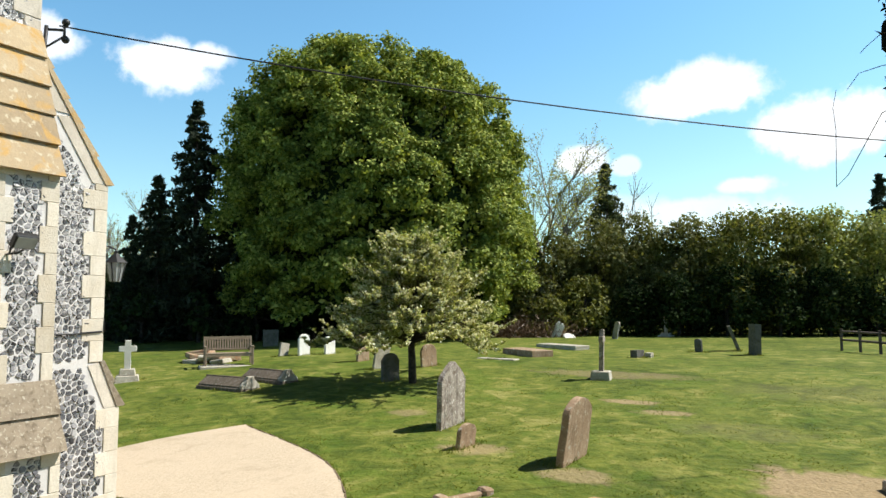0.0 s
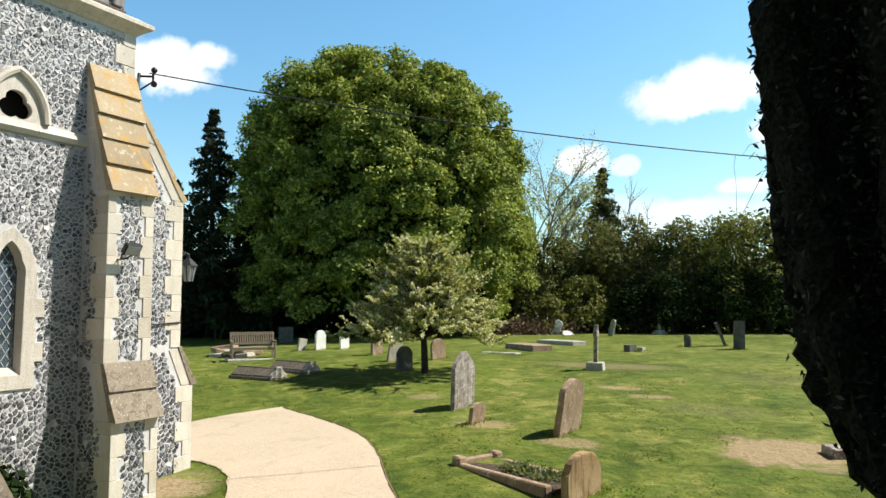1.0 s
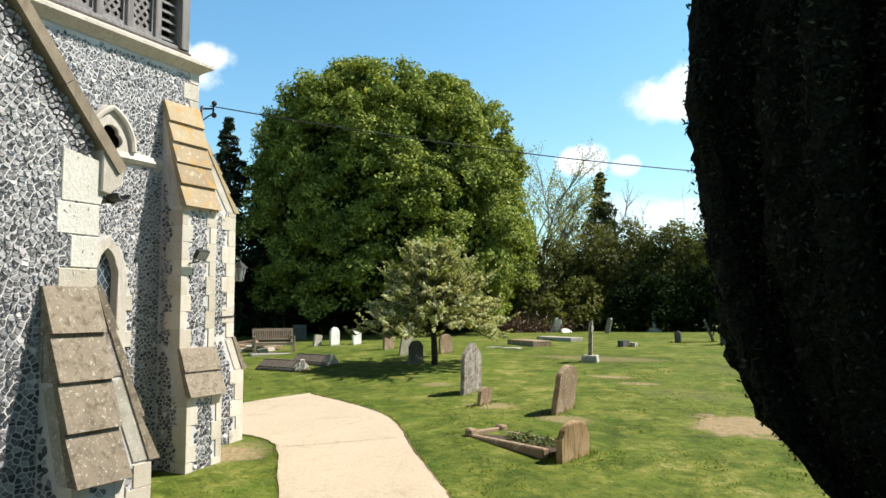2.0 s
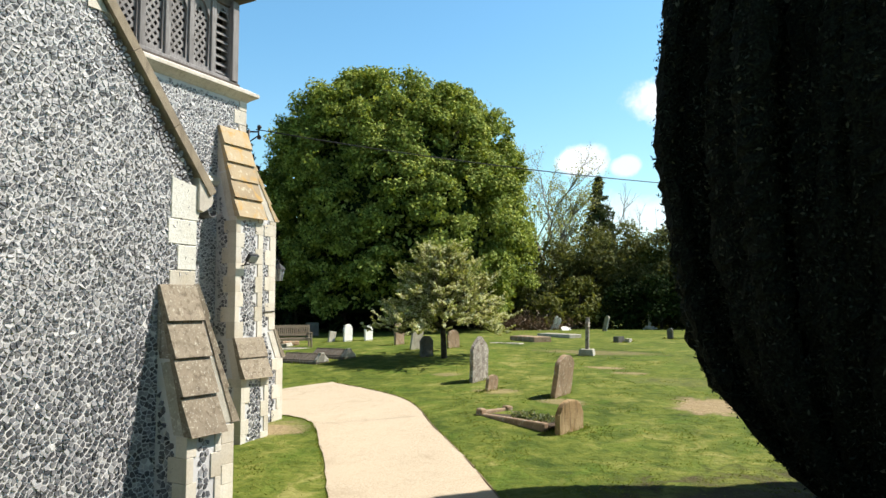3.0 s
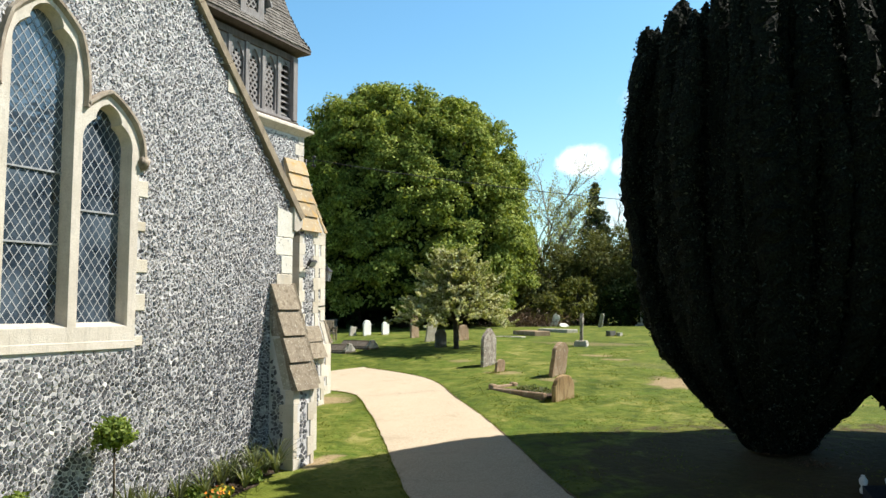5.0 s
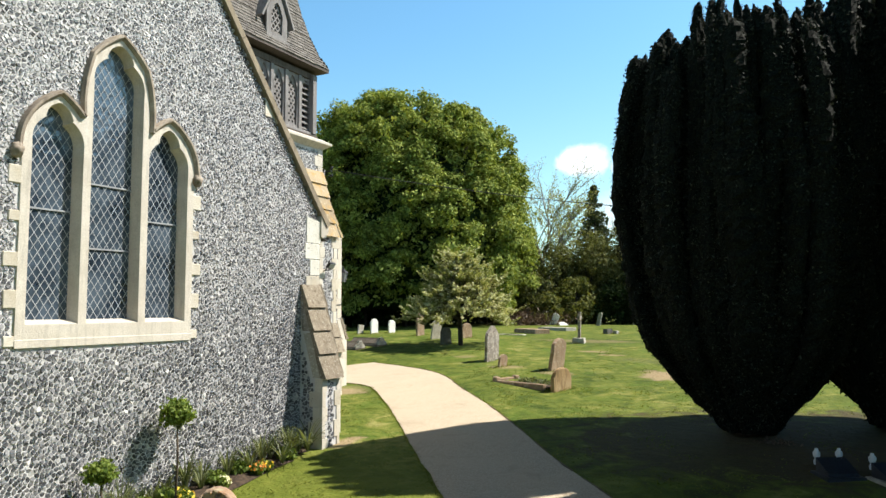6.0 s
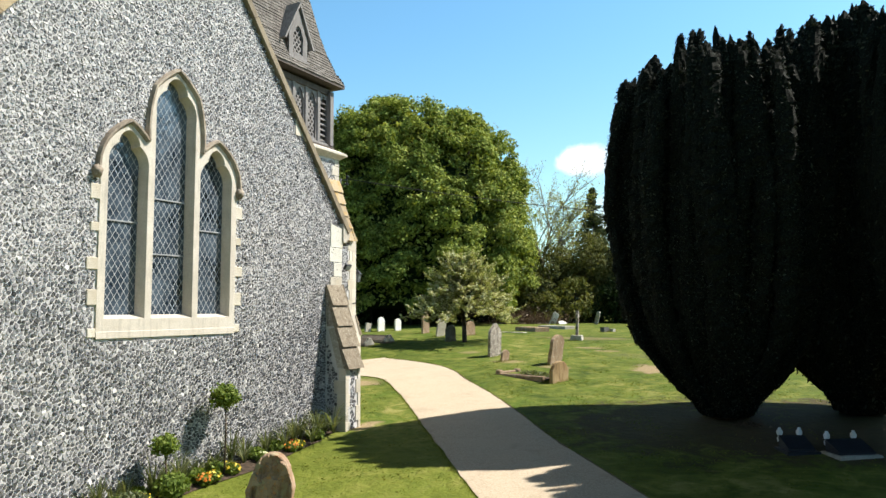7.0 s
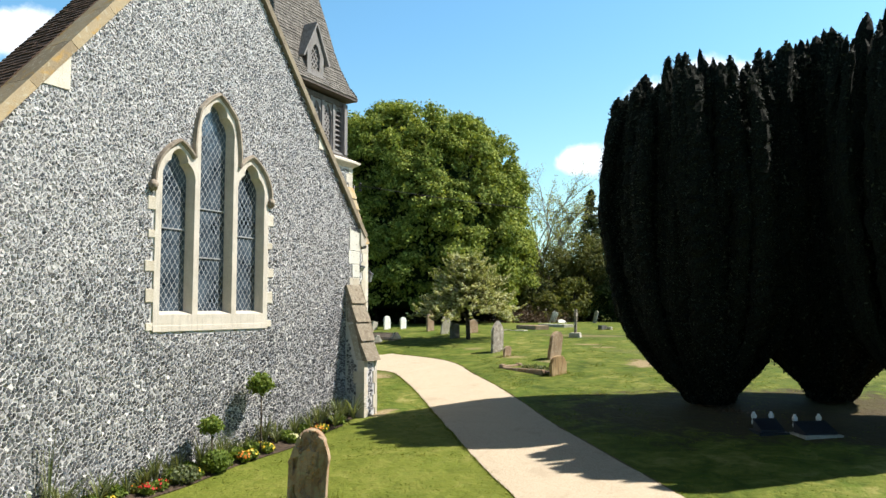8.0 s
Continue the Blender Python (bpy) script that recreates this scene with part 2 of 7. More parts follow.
GREY_STONE = stone("lichened_grey_stone", (0.47, 0.42, 0.36), (0.22, 0.18, 0.15), lichen=(0.60, 0.57, 0.52), scale=5.0, vary=0.0, moss=(0.15, 0.11, 0.085), stain=0.6)
BROWN_STONE = stone("brown_sandstone", (0.42, 0.30, 0.20), (0.28, 0.19, 0.12), lichen=(0.46, 0.40, 0.31), scale=2.5, vary=0.0, stain=0.35)
STREAK_STONE = stone("streaked_sandstone", (0.47, 0.34, 0.19), (0.33, 0.21, 0.10), scale=3.0, vary=0.0, stain=0.75)
DARK_STONE = stone("dark_stone", (0.17, 0.165, 0.15), (0.09, 0.088, 0.08), scale=5.0, vary=0.0, moss=(0.08, 0.085, 0.05))
TOMB_STONE = stone("mossy_brown_stone", (0.22, 0.175, 0.135), (0.12, 0.095, 0.075), lichen=(0.34, 0.30, 0.25), scale=4.0, vary=0.3, moss=(0.10, 0.09, 0.05))
WHITE_STONE = stone("white_marble", (0.80, 0.79, 0.75), (0.66, 0.65, 0.60), scale=4.0, vary=0.0)
LIGHT_STONE = stone("light_weathered_stone", (0.52, 0.49, 0.42), (0.36, 0.33, 0.27), lichen=(0.60, 0.57, 0.48), scale=5.0, vary=0.0)
PEELED_STONE = stone("peeling_orange_stone", (0.47, 0.35, 0.26), (0.30, 0.185, 0.11), lichen=(0.50, 0.25, 0.11), scale=4.5, vary=0.0, moss=(0.36, 0.33, 0.21), stain=0.35)
GRANITE = plain("dark_granite", (0.025, 0.028, 0.036), 0.5, vary=0.4, scale=40)
TIMBER = wood("silvered_oak", (0.31, 0.29, 0.285), (0.14, 0.127, 0.122), scale=(20, 20, 1.5))
TIMBER_DARK = wood("dark_oak", (0.14, 0.115, 0.10), (0.07, 0.058, 0.05), scale=(20, 20, 1.5))
BENCH_WOOD = wood("weathered_teak", (0.32, 0.26, 0.19), (0.18, 0.14, 0.10), scale=(3, 25, 25))
EDGE_WOOD = wood("edging_timber", (0.22, 0.16, 0.10), (0.10, 0.07, 0.045), scale=(6, 6, 20))
SHINGLE = wood("oak_shingle", (0.21, 0.19, 0.17), (0.08, 0.07, 0.063), scale=(14, 14, 3))
TILE = wood("clay_roof_tile", (0.105, 0.062, 0.043), (0.050, 0.032, 0.024), scale=(9, 9, 9))
LATTICE = plain("pale_wire", (0.34, 0.355, 0.37), 0.6, vary=0.15)
LEAD = plain("grey_lead", (0.30, 0.31, 0.32), 0.6, vary=0.15)
LEAD_DARK = plain("dark_lead", (0.10, 0.10, 0.105), 0.6, vary=0.3)
IRON = plain("black_iron", (0.02, 0.02, 0.022), 0.45, vary=0.2)
CABLE = plain("black_cable", (0.015, 0.016, 0.02), 0.6, vary=0.1)
LAMP_GLASS = plain("lantern_glass", (0.30, 0.32, 0.33), 0.15, vary=0.1)
# near-black that stands in for the unlit depth behind openings
DARK = plain("unlit_black", (0.012, 0.011, 0.010), 0.95, vary=0.1)
SOIL = plain("dark_soil", (0.075, 0.05, 0.032), 0.95, vary=0.4, scale=14)
BRICK = plain("old_brick", (0.30, 0.14, 0.09), 0.9, vary=0.3)
RENDER_WHITE = stone("pale_plaster", (0.74, 0.72, 0.65), (0.64, 0.61, 0.53), scale=2.0, vary=0.1, stain=0.1)
PORCELAIN = plain("white_porcelain", (0.75, 0.75, 0.73), 0.3, vary=0.05)
ROAD = plain("pale_road", (0.36, 0.35, 0.33), 0.9, vary=0.15, scale=1.0)
BARK = plain("brown_bark", (0.11, 0.085, 0.06), 0.95, vary=0.4, scale=10)
BARK_GREY = plain("grey_bark", (0.30, 0.275, 0.225), 0.95, vary=0.35, scale=8)
# darker than the needles: shade between the fingers is put into this colour
YEW_MASS = plain("shaded_yew_foliage", (0.0090, 0.0120, 0.0082), 0.85, vary=0.7, scale=30, spec=0.08)
BARK_DARK = plain("dark_bark", (0.055, 0.045, 0.036), 0.95, vary=0.4, scale=10)
LEAF_BIG = leaf("chestnut_leaf", [(0.15, (0.070, 0.106, 0.023)), (0.45, (0.168, 0.220, 0.044)), (0.7, (0.325, 0.372, 0.088)), (0.9, (0.52, 0.54, 0.17))], 0.25, 0.12, 0.7)
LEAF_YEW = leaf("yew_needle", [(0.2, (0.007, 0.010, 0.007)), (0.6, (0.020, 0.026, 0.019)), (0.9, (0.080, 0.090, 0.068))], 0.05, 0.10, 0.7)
LEAF_CONIFER = leaf("conifer_needle", [(0.2, (0.016, 0.025, 0.016)), (0.6, (0.034, 0.048, 0.030)), (0.9, (0.085, 0.105, 0.070))], 0.15, 0.1, 0.7)
LEAF_IVY = leaf("ivy_leaf", [(0.2, (0.034, 0.050, 0.024)), (0.6, (0.070, 0.092, 0.040)), (0.9, (0.18, 0.19, 0.07))], 0.2)
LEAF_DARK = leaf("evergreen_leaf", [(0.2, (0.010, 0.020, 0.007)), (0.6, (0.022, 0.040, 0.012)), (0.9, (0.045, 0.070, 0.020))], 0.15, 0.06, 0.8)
LEAF_HEDGE = leaf("hedge_leaf", [(0.15, (0.074, 0.090, 0.024)), (0.5, (0.150, 0.168, 0.048)), (0.8, (0.26, 0.265, 0.092)), (0.95, (0.38, 0.365, 0.17))], 0.4, 0.15, 0.65)
LEAF_OLIVE = leaf("olive_scrub_leaf", [(0.15, (0.062, 0.072, 0.026)), (0.5, (0.125, 0.138, 0.052)), (0.85, (0.23, 0.235, 0.105))], 0.35, 0.15, 0.65)
LEAF_WILLOW = leaf("willow_leaf", [(0.15, (0.130, 0.160, 0.045)), (0.5, (0.235, 0.268, 0.082)), (0.85, (0.40, 0.41, 0.18))], 0.4, 0.15, 0.65)
LEAF_SPRING = leaf("young_leaf", [(0.15, (0.20, 0.22, 0.06)), (0.6, (0.33, 0.34, 0.11)), (0.9, (0.46, 0.45, 0.20))], 0.5)
LEAF_HAW = leaf("hawthorn_leaf", [(0.15, (0.15, 0.185, 0.05)), (0.5, (0.33, 0.355, 0.14)), (0.75, (0.50, 0.505, 0.27)), (0.95, (0.66, 0.655, 0.44))], 0.45, 0.15, 0.65)
BLOSSOM = leaf("white_blossom", [(0.2, (0.64, 0.62, 0.42)), (0.8, (0.80, 0.79, 0.64))], 0.35, 0.1, 0.7)
LEAF_BOX = leaf("box_leaf", [(0.2, (0.085, 0.135, 0.026)), (0.6, (0.19, 0.26, 0.055)), (0.9, (0.36, 0.42, 0.13))], 0.4, 0.15, 0.65)
LEAF_STRAP = leaf("strap_leaf", [(0.2, (0.075, 0.095, 0.040)), (0.6, (0.15, 0.18, 0.085)), (0.9, (0.34, 0.34, 0.20))])
BLADE = leaf("grass_blade", [(0.2, (0.080, 0.115, 0.016)), (0.55, (0.150, 0.182, 0.034)), (0.9, (0.28, 0.27, 0.085))], 0.4, 0.1, 0.7)
BRUSH = leaf("dead_brush", [(0.2, (0.075, 0.045, 0.028)), (0.6, (0.15, 0.095, 0.06)), (0.9, (0.26, 0.19, 0.13))], 0.1)
YELLOW = leaf("yellow_petal", [(0.2, (0.75, 0.50, 0.03)), (0.8, (0.85, 0.66, 0.10))], 0.2)
RED = leaf("red_petal", [(0.2, (0.45, 0.02, 0.02)), (0.8, (0.62, 0.06, 0.04))], 0.2)
CREAM = leaf("cream_petal", [(0.2, (0.75, 0.70, 0.35)), (0.8, (0.82, 0.80, 0.55))], 0.2)
PINK = leaf("orange_petal", [(0.2, (0.70, 0.20, 0.03)), (0.8, (0.80, 0.32, 0.06))], 0.2)


# ---------------------------------------------------------------- building helpers
AT = {}          # world matrix of every parent


def mesh(name, verts, faces, mat, smooth=False):
    me = bpy.data.meshes.new(name)
    me.from_pydata([tuple(v) for v in verts], [], [tuple(f) for f in faces])
    me.materials.append(mat)
    if smooth:
        me.polygons.foreach_set("use_smooth", [True] * len(me.polygons))
    me.update()
    return me


def quads(name, corners, mat):
    """One mesh of many loose quads; corners has the shape (n, 4, 3)."""
    n = len(corners)
    me = bpy.data.meshes.new(name)
    me.vertices.add(4 * n)
    me.vertices.foreach_set("co", np.asarray(corners, dtype=np.float32).ravel())
    me.loops.add(4 * n)
    me.loops.foreach_set("vertex_index", np.arange(4 * n, dtype=np.int32))
    me.polygons.add(n)
    me.polygons.foreach_set("loop_start", np.arange(0, 4 * n, 4, dtype=np.int32))
    me.polygons.foreach_set("loop_total", np.full(n, 4, dtype=np.int32))
    me.materials.append(mat)
    me.update(calc_edges=True)
    return me


def from_bm(name, bm, mat, smooth=False):
    me = bpy.data.meshes.new(name)
    bmesh.ops.recalc_face_normals(bm, faces=bm.faces)
    bm.to_mesh(me)
    bm.free()
    me.materials.append(mat)
    if smooth:
        me.polygons.foreach_set("use_smooth", [True] * len(me.polygons))
    return me


def thing(name, m, label, category, group="", kind=""):
    """An Empty at a thing's base."""
    ob = new(name)
    ob.empty_display_size = 0.2
    ob.matrix_basis = m
    AT[ob] = m.copy()
    return tagged(ob, label, category, group, kind)


def solid(name, me, m, label="", category="", group="", kind=""):
    """A thing that is one mesh."""
    ob = new(name, me)
    ob.matrix_basis = m
    AT[ob] = m.copy()
    return tagged(ob, label, category, group, kind)


def part(name, me, parent, label="", local=False, m=None, kind=""):
    """A part: a mesh under a thing or under a part. local: its mesh is in the parent's own coordinates."""
    ob = new(name, me)
    ob.parent = parent
    if not local:
        ob.matrix_parent_inverse = AT[parent].inverted()
    base = m if m is not None else Matrix()
    ob.matrix_basis = base
    AT[ob] = (AT[parent] @ base) if local else base.copy()
    return tagged(ob, label, kind=kind)


def box(name, x0, x1, y0, y1, z0, z1, mat, bevel=0.012, rough=0.0, seed=0):
    bm = bmesh.new()
    bmesh.ops.create_cube(bm, size=1.0)
    for v in bm.verts:
        v.co = Vector(((x0 + x1) / 2 + v.co.x * (x1 - x0), (y0 + y1) / 2 + v.co.y * (y1 - y0), (z0 + z1) / 2 + v.co.z * (z1 - z0)))
    if bevel:
        bmesh.ops.bevel(bm, geom=bm.edges[:], offset=bevel, segments=1, affect="EDGES", profile=0.5)
    if rough:
        for v in bm.verts:
            v.co += rough * noise.noise_vector(v.co * 3 + Vector((seed, 0, 0)))
    return from_bm(name, bm, mat)


BLOCKS = {}


def block(name, x0, x1, y0, y1, z0, z1, mat, parent, bevel=0.01, label=""):
    """A stone piece that shares its mesh with all others of its size."""
    size = (round(x1 - x0, 3), round(y1 - y0, 3), round(z1 - z0, 3), mat.name)
    if size not in BLOCKS:
        a, b, c = size[0] / 2, size[1] / 2, size[2] / 2
        BLOCKS[size] = box(name, -a, a, -b, b, -c, c, mat, bevel)
    return part(name, BLOCKS[size], parent, label, m=Matrix.Translation(((x0 + x1) / 2, (y0 + y1) / 2, (z0 + z1) / 2)))


def prism(name, outline, depth, mat, bevel=0.0, axes="yz"):
    """An outline in the plane of two axes, thickened along the third from 0 back to -depth (local coordinates)."""
    bm = bmesh.new()
    put = {"yz": lambda u, v, d: (d, u, v), "xz": lambda u, v, d: (u, d, v), "xy": lambda u, v, d: (u, v, d)}[axes]
    f0 = [bm.verts.new(put(u, v, 0)) for u, v in outline]
    f1 = [bm.verts.new(put(u, v, -depth)) for u, v in outline]
    n = len(outline)
    bm.faces.new(f0)
    bm.faces.new(f1[::-1])
    for i in range(n):
        bm.faces.new((f0[i], f1[i], f1[(i + 1) % n], f0[(i + 1) % n]))
    if bevel:
        sharp = [e for e in bm.edges if all(len(f.verts) > 4 for f in e.link_faces) or any(len(f.verts) > 4 for f in e.link_faces)]
        bmesh.ops.bevel(bm, geom=sharp, offset=bevel, segments=1, affect="EDGES", profile=0.5)
    return from_bm(name, bm, mat)


def plate(name, loops, mat, m, thick):
    """A plate with holes: the first loop is its outline. In local x, y; thickened by thick about local z; placed by m."""
    cu = bpy.data.curves.new(name, "CURVE")
    cu.dimensions, cu.fill_mode, cu.extrude = "2D", "BOTH", thick / 2
    for loop in loops:
        sp = cu.splines.new("POLY")
        sp.points.add(len(loop) - 1)
        for p, (u, v) in zip(sp.points, loop):
            p.co = (u, v, 0, 1)
        sp.use_cyclic_u = True
    ob = bpy.data.objects.new(name, cu)
    scene.collection.objects.link(ob)
    bpy.context.view_layer.update()
    me = bpy.data.meshes.new_from_object(ob.evaluated_get(bpy.context.evaluated_depsgraph_get()))
    bpy.data.objects.remove(ob)
    bpy.data.curves.remove(cu)
    me.name = name
    me.materials.clear()
    me.materials.append(mat)
    me.transform(m)
    bm = bmesh.new()
    bm.from_mesh(me)
    bmesh.ops.remove_doubles(bm, verts=bm.verts[:], dist=1e-5)
    bm.to_mesh(me)
    bm.free()
    return me


EAST = Matrix(((0, 0, 1, 0), (1, 0, 0, 0), (0, 1, 0, 0), (0, 0, 0, 1)))      # local x, y, z to world y, z, x


def tubes(name, lines, mat, sides=6):
    """Tapered tubes along polylines: (points, first radius, last radius)."""
    vs, fs = [], []
    for pts, r0, r1 in lines:
        pts = [Vector(p) for p in pts]
        k = len(pts)
        base = len(vs)
        for i, p in enumerate(pts):
            d = (pts[min(i + 1, k - 1)] - pts[max(i - 1, 0)]).normalized()
            a = d.orthogonal().normalized() if abs(d.z) > 0.9 else d.cross(Vector((0, 0, 1))).normalized()
            b = d.cross(a)
            r = r0 + (r1 - r0) * i / (k - 1)
            for j in range(sides):
                w = 2 * math.pi * j / sides
                vs.append(p + a * (r * math.cos(w)) + b * (r * math.sin(w)))
        for i in range(k - 1):
            for j in range(sides):
                j2 = (j + 1) % sides
                fs.append((base + i * sides + j, base + i * sides + j2, base + (i + 1) * sides + j2, base + (i + 1) * sides + j))
        fs.append(tuple(base + j for j in range(sides))[::-1])
        fs.append(tuple(base + (k - 1) * sides + j for j in range(sides)))
    return mesh(name, vs, fs, mat, smooth=True)


RNG = np.random.default_rng(7)


def leaves(points, size, out=None, flat=0.5, long=1.5):
    """Loose leaf quads about the points, loosely facing the directions in out. Returns corners (n, 4, 3)."""
    p = np.asarray(points, dtype=float)
    n = len(p)
    d = RNG.normal(size=(n, 3))
    if out is not None:
        d = d * flat + np.asarray(out)
    d /= np.linalg.norm(d, axis=1)[:, None] + 1e-9
    a = np.cross(d, RNG.normal(size=(n, 3)))
    a /= np.linalg.norm(a, axis=1)[:, None] + 1e-9
    b = np.cross(d, a)
    s = (size * RNG.uniform(0.6, 1.3, n))[:, None]
    a, b = a * s * long / 2, b * s / 2
    droop = -d * s * 0.18
    return np.stack([p - a, p - b * 0.9 + droop, p + a, p + b * 0.9 + droop], axis=1)


def shell(n, low=0.7):
    """n random directions and radii near the outside of a unit ball."""
    d = RNG.normal(size=(n, 3))
    d /= np.linalg.norm(d, axis=1)[:, None]
    return d, RNG.uniform(low, 1.0, n) ** 0.7


def gz(x, y):
    """Height of the ground."""
    ys = (-80, -20, -10, -5, 0, 4, 8, 12, 16, 21, 30, 45, 100)
    zs = (-2.0, -1.5, -1.1, -0.8, -0.42, -0.13, 0.08, 0.3, 0.58, 0.82, 1.0, 1.1, 1.2)
    z = float((np.interp(y - 0.8, ys, zs) + np.interp(y, ys, zs) + np.interp(y + 0.8, ys, zs)) / 3)
    z += 0.13 * math.exp(-((x + 4.8) ** 2 + (y - 11) ** 2) / 20.5) + 0.17 * math.exp(-((x + 14.5) ** 2 + (y - 20) ** 2) / 50)
    near = math.exp(-(x * x + (y - 8) ** 2) / 3000)
    return z + near * 0.03 * noise.noise(Vector((x * 0.45, y * 0.45, 0.3)))

# ---------------------------------------------------------------- ground, path
def axis(lo, hi, a, b, step, grow=1.22):
    """Grid lines: even between a and b, ever wider outside."""
    g = list(np.arange(a, b + step / 2, step))
    s = step
    while g[-1] < hi:
        s *= grow
        g.append(g[-1] + s)
    s = step
    while g[0] > lo:
        s *= grow
        g.insert(0, g[0] - s)
    return g


def sheet(name, xs, ys, lift, mat):
    vs = [(x, y, gz(x, y) + lift) for y in ys for x in xs]
    k = len(xs)
    fs = [(j * k + i, j * k + i + 1, (j + 1) * k + i + 1, (j + 1) * k + i) for j in range(len(ys) - 1) for i in range(k - 1)]
    return mesh(name, vs, fs, mat, smooth=True)


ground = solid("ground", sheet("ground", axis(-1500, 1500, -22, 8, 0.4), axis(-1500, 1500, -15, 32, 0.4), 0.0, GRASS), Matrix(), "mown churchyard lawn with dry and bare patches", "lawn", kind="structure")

PATH_RIGHT = [(14.0, -16.0), (8.2, -8.6), (5.4, -5.3), (3.24, -2.75), (1.7, -1.0), (0.28, 0.6), (-1.0, 2.2), (-2.2, 3.8), (-3.6, 5.5), (-5.0, 7.1), (-5.95, 8.3), (-6.8, 9.2), (-7.56, 9.76), (-8.3, 10.18), (-9.1, 10.6), (-9.9, 11.02), (-10.72, 11.46)]
PATH_LEFT = [(11.6, -17.4), (5.8, -10.0), (3.0, -6.4), (0.95, -3.7), (-0.6, -1.9), (-2.1, -0.05), (-3.0, 1.05), (-3.85, 2.15), (-4.9, 3.45), (-5.9, 4.65), (-6.7, 5.55), (-7.35, 6.3), (-7.7, 6.6), (-8.1, 6.82), (-8.8, 7.05), (-9.6, 6.9), (-10.6, 6.3)]


def smooth_line(pts, per=6):
    """Catmull-Rom through the points."""
    p = [Vector((x, y, 0)) for x, y in pts]
    p = [2 * p[0] - p[1]] + p + [2 * p[-1] - p[-2]]
    res = []
    for i in range(1, len(p) - 2):
        for j in range(per):
            t = j / per
            res.append(0.5 * (2 * p[i] + (p[i + 1] - p[i - 1]) * t + (2 * p[i - 1] - 5 * p[i] + 4 * p[i + 1] - p[i + 2]) * t * t + (3 * p[i] - p[i - 1] - 3 * p[i + 1] + p[i + 2]) * t ** 3))
    res.append(p[-2])
    return res


edge_r, edge_l = smooth_line(PATH_RIGHT), smooth_line(PATH_LEFT)
vs, fs, across = [], [], 12
for a, b in zip(edge_l, edge_r):
    for j in range(across + 1):
        q = a.lerp(b, j / across)
        if j in (0, across):
            q += 0.05 * noise.noise_vector(q * 2.2)
        side = min(j, across - j) / across
        vs.append((q.x, q.y, gz(q.x, q.y) + (0.03 if side > 0 else 0.018)))
for i in range(len(edge_l) - 1):
    for j in range(across):
        k = i * (across + 1) + j
        fs.append((k, k + 1, k + across + 2, k + across + 1))
# the end that spreads round the tower's corner
outer = [(-11.6, 5.0), (-13.0, 5.2), (-12.6, 6.3), (-12.2, 7.3), (-11.85, 8.2), (-11.6, 9.0), (-11.4, 9.8), (-11.1, 10.7), (-10.73, 11.47)]
first = (len(edge_l) - 1) * (across + 1)
for j in range(1, 6):
    for i in range(across + 1):
        u = 8 * i / across
        k = min(7, int(u))
        (xa, ya), (xb, yb) = outer[k], outer[k + 1]
        q = Vector((vs[first + i][0], vs[first + i][1], 0)).lerp(Vector((xa + (xb - xa) * (u - k), ya + (yb - ya) * (u - k), 0)), j / 5)
        vs.append((q.x, q.y, gz(q.x, q.y) + 0.03))
for j in range(5):
    for i in range(across):
        k = first + j * (across + 1) + i
        fs.append((k, k + 1, k + across + 2, k + across + 1))
path = solid("path", mesh("path", vs, fs, GRAVEL, smooth=True), Matrix(), "pale fine gravel church path that widens before the tower", "path", kind="structure")

edging = thing("path_edging", Matrix.Translation((-2.2, 3.8, gz(-2.2, 3.8))), "thin dark timber edging along the gravel path", "path edging", kind="structure")
for line, step, lo, hi in ((edge_r, 3, 12, len(edge_r) - 3),):
    for i in range(lo, min(hi, len(line) - step), step):
        a, b = line[i], line[i + step]
        d = (b - a)
        n = Vector((-d.y, d.x, 0)).normalized() * 0.012
        w = 0.012 * math.sin(i * 1.7)
        za, zb = gz(a.x, a.y), gz(b.x, b.y)
        top = 0.024
        pts = [(a - n, za - 0.05), (a + n, za - 0.05), (b + n, zb - 0.05), (b - n, zb - 0.05), (a - n, za + top + w), (a + n, za + top + w), (b + n, zb + top - w), (b - n, zb + top - w)]
        part("board", mesh("board", [(p.x, p.y, z) for p, z in pts], [(0, 3, 2, 1), (4, 5, 6, 7), (0, 1, 5, 4), (1, 2, 6, 5), (2, 3, 7, 6), (3, 0, 4, 7)], EDGE_WOOD), edging)


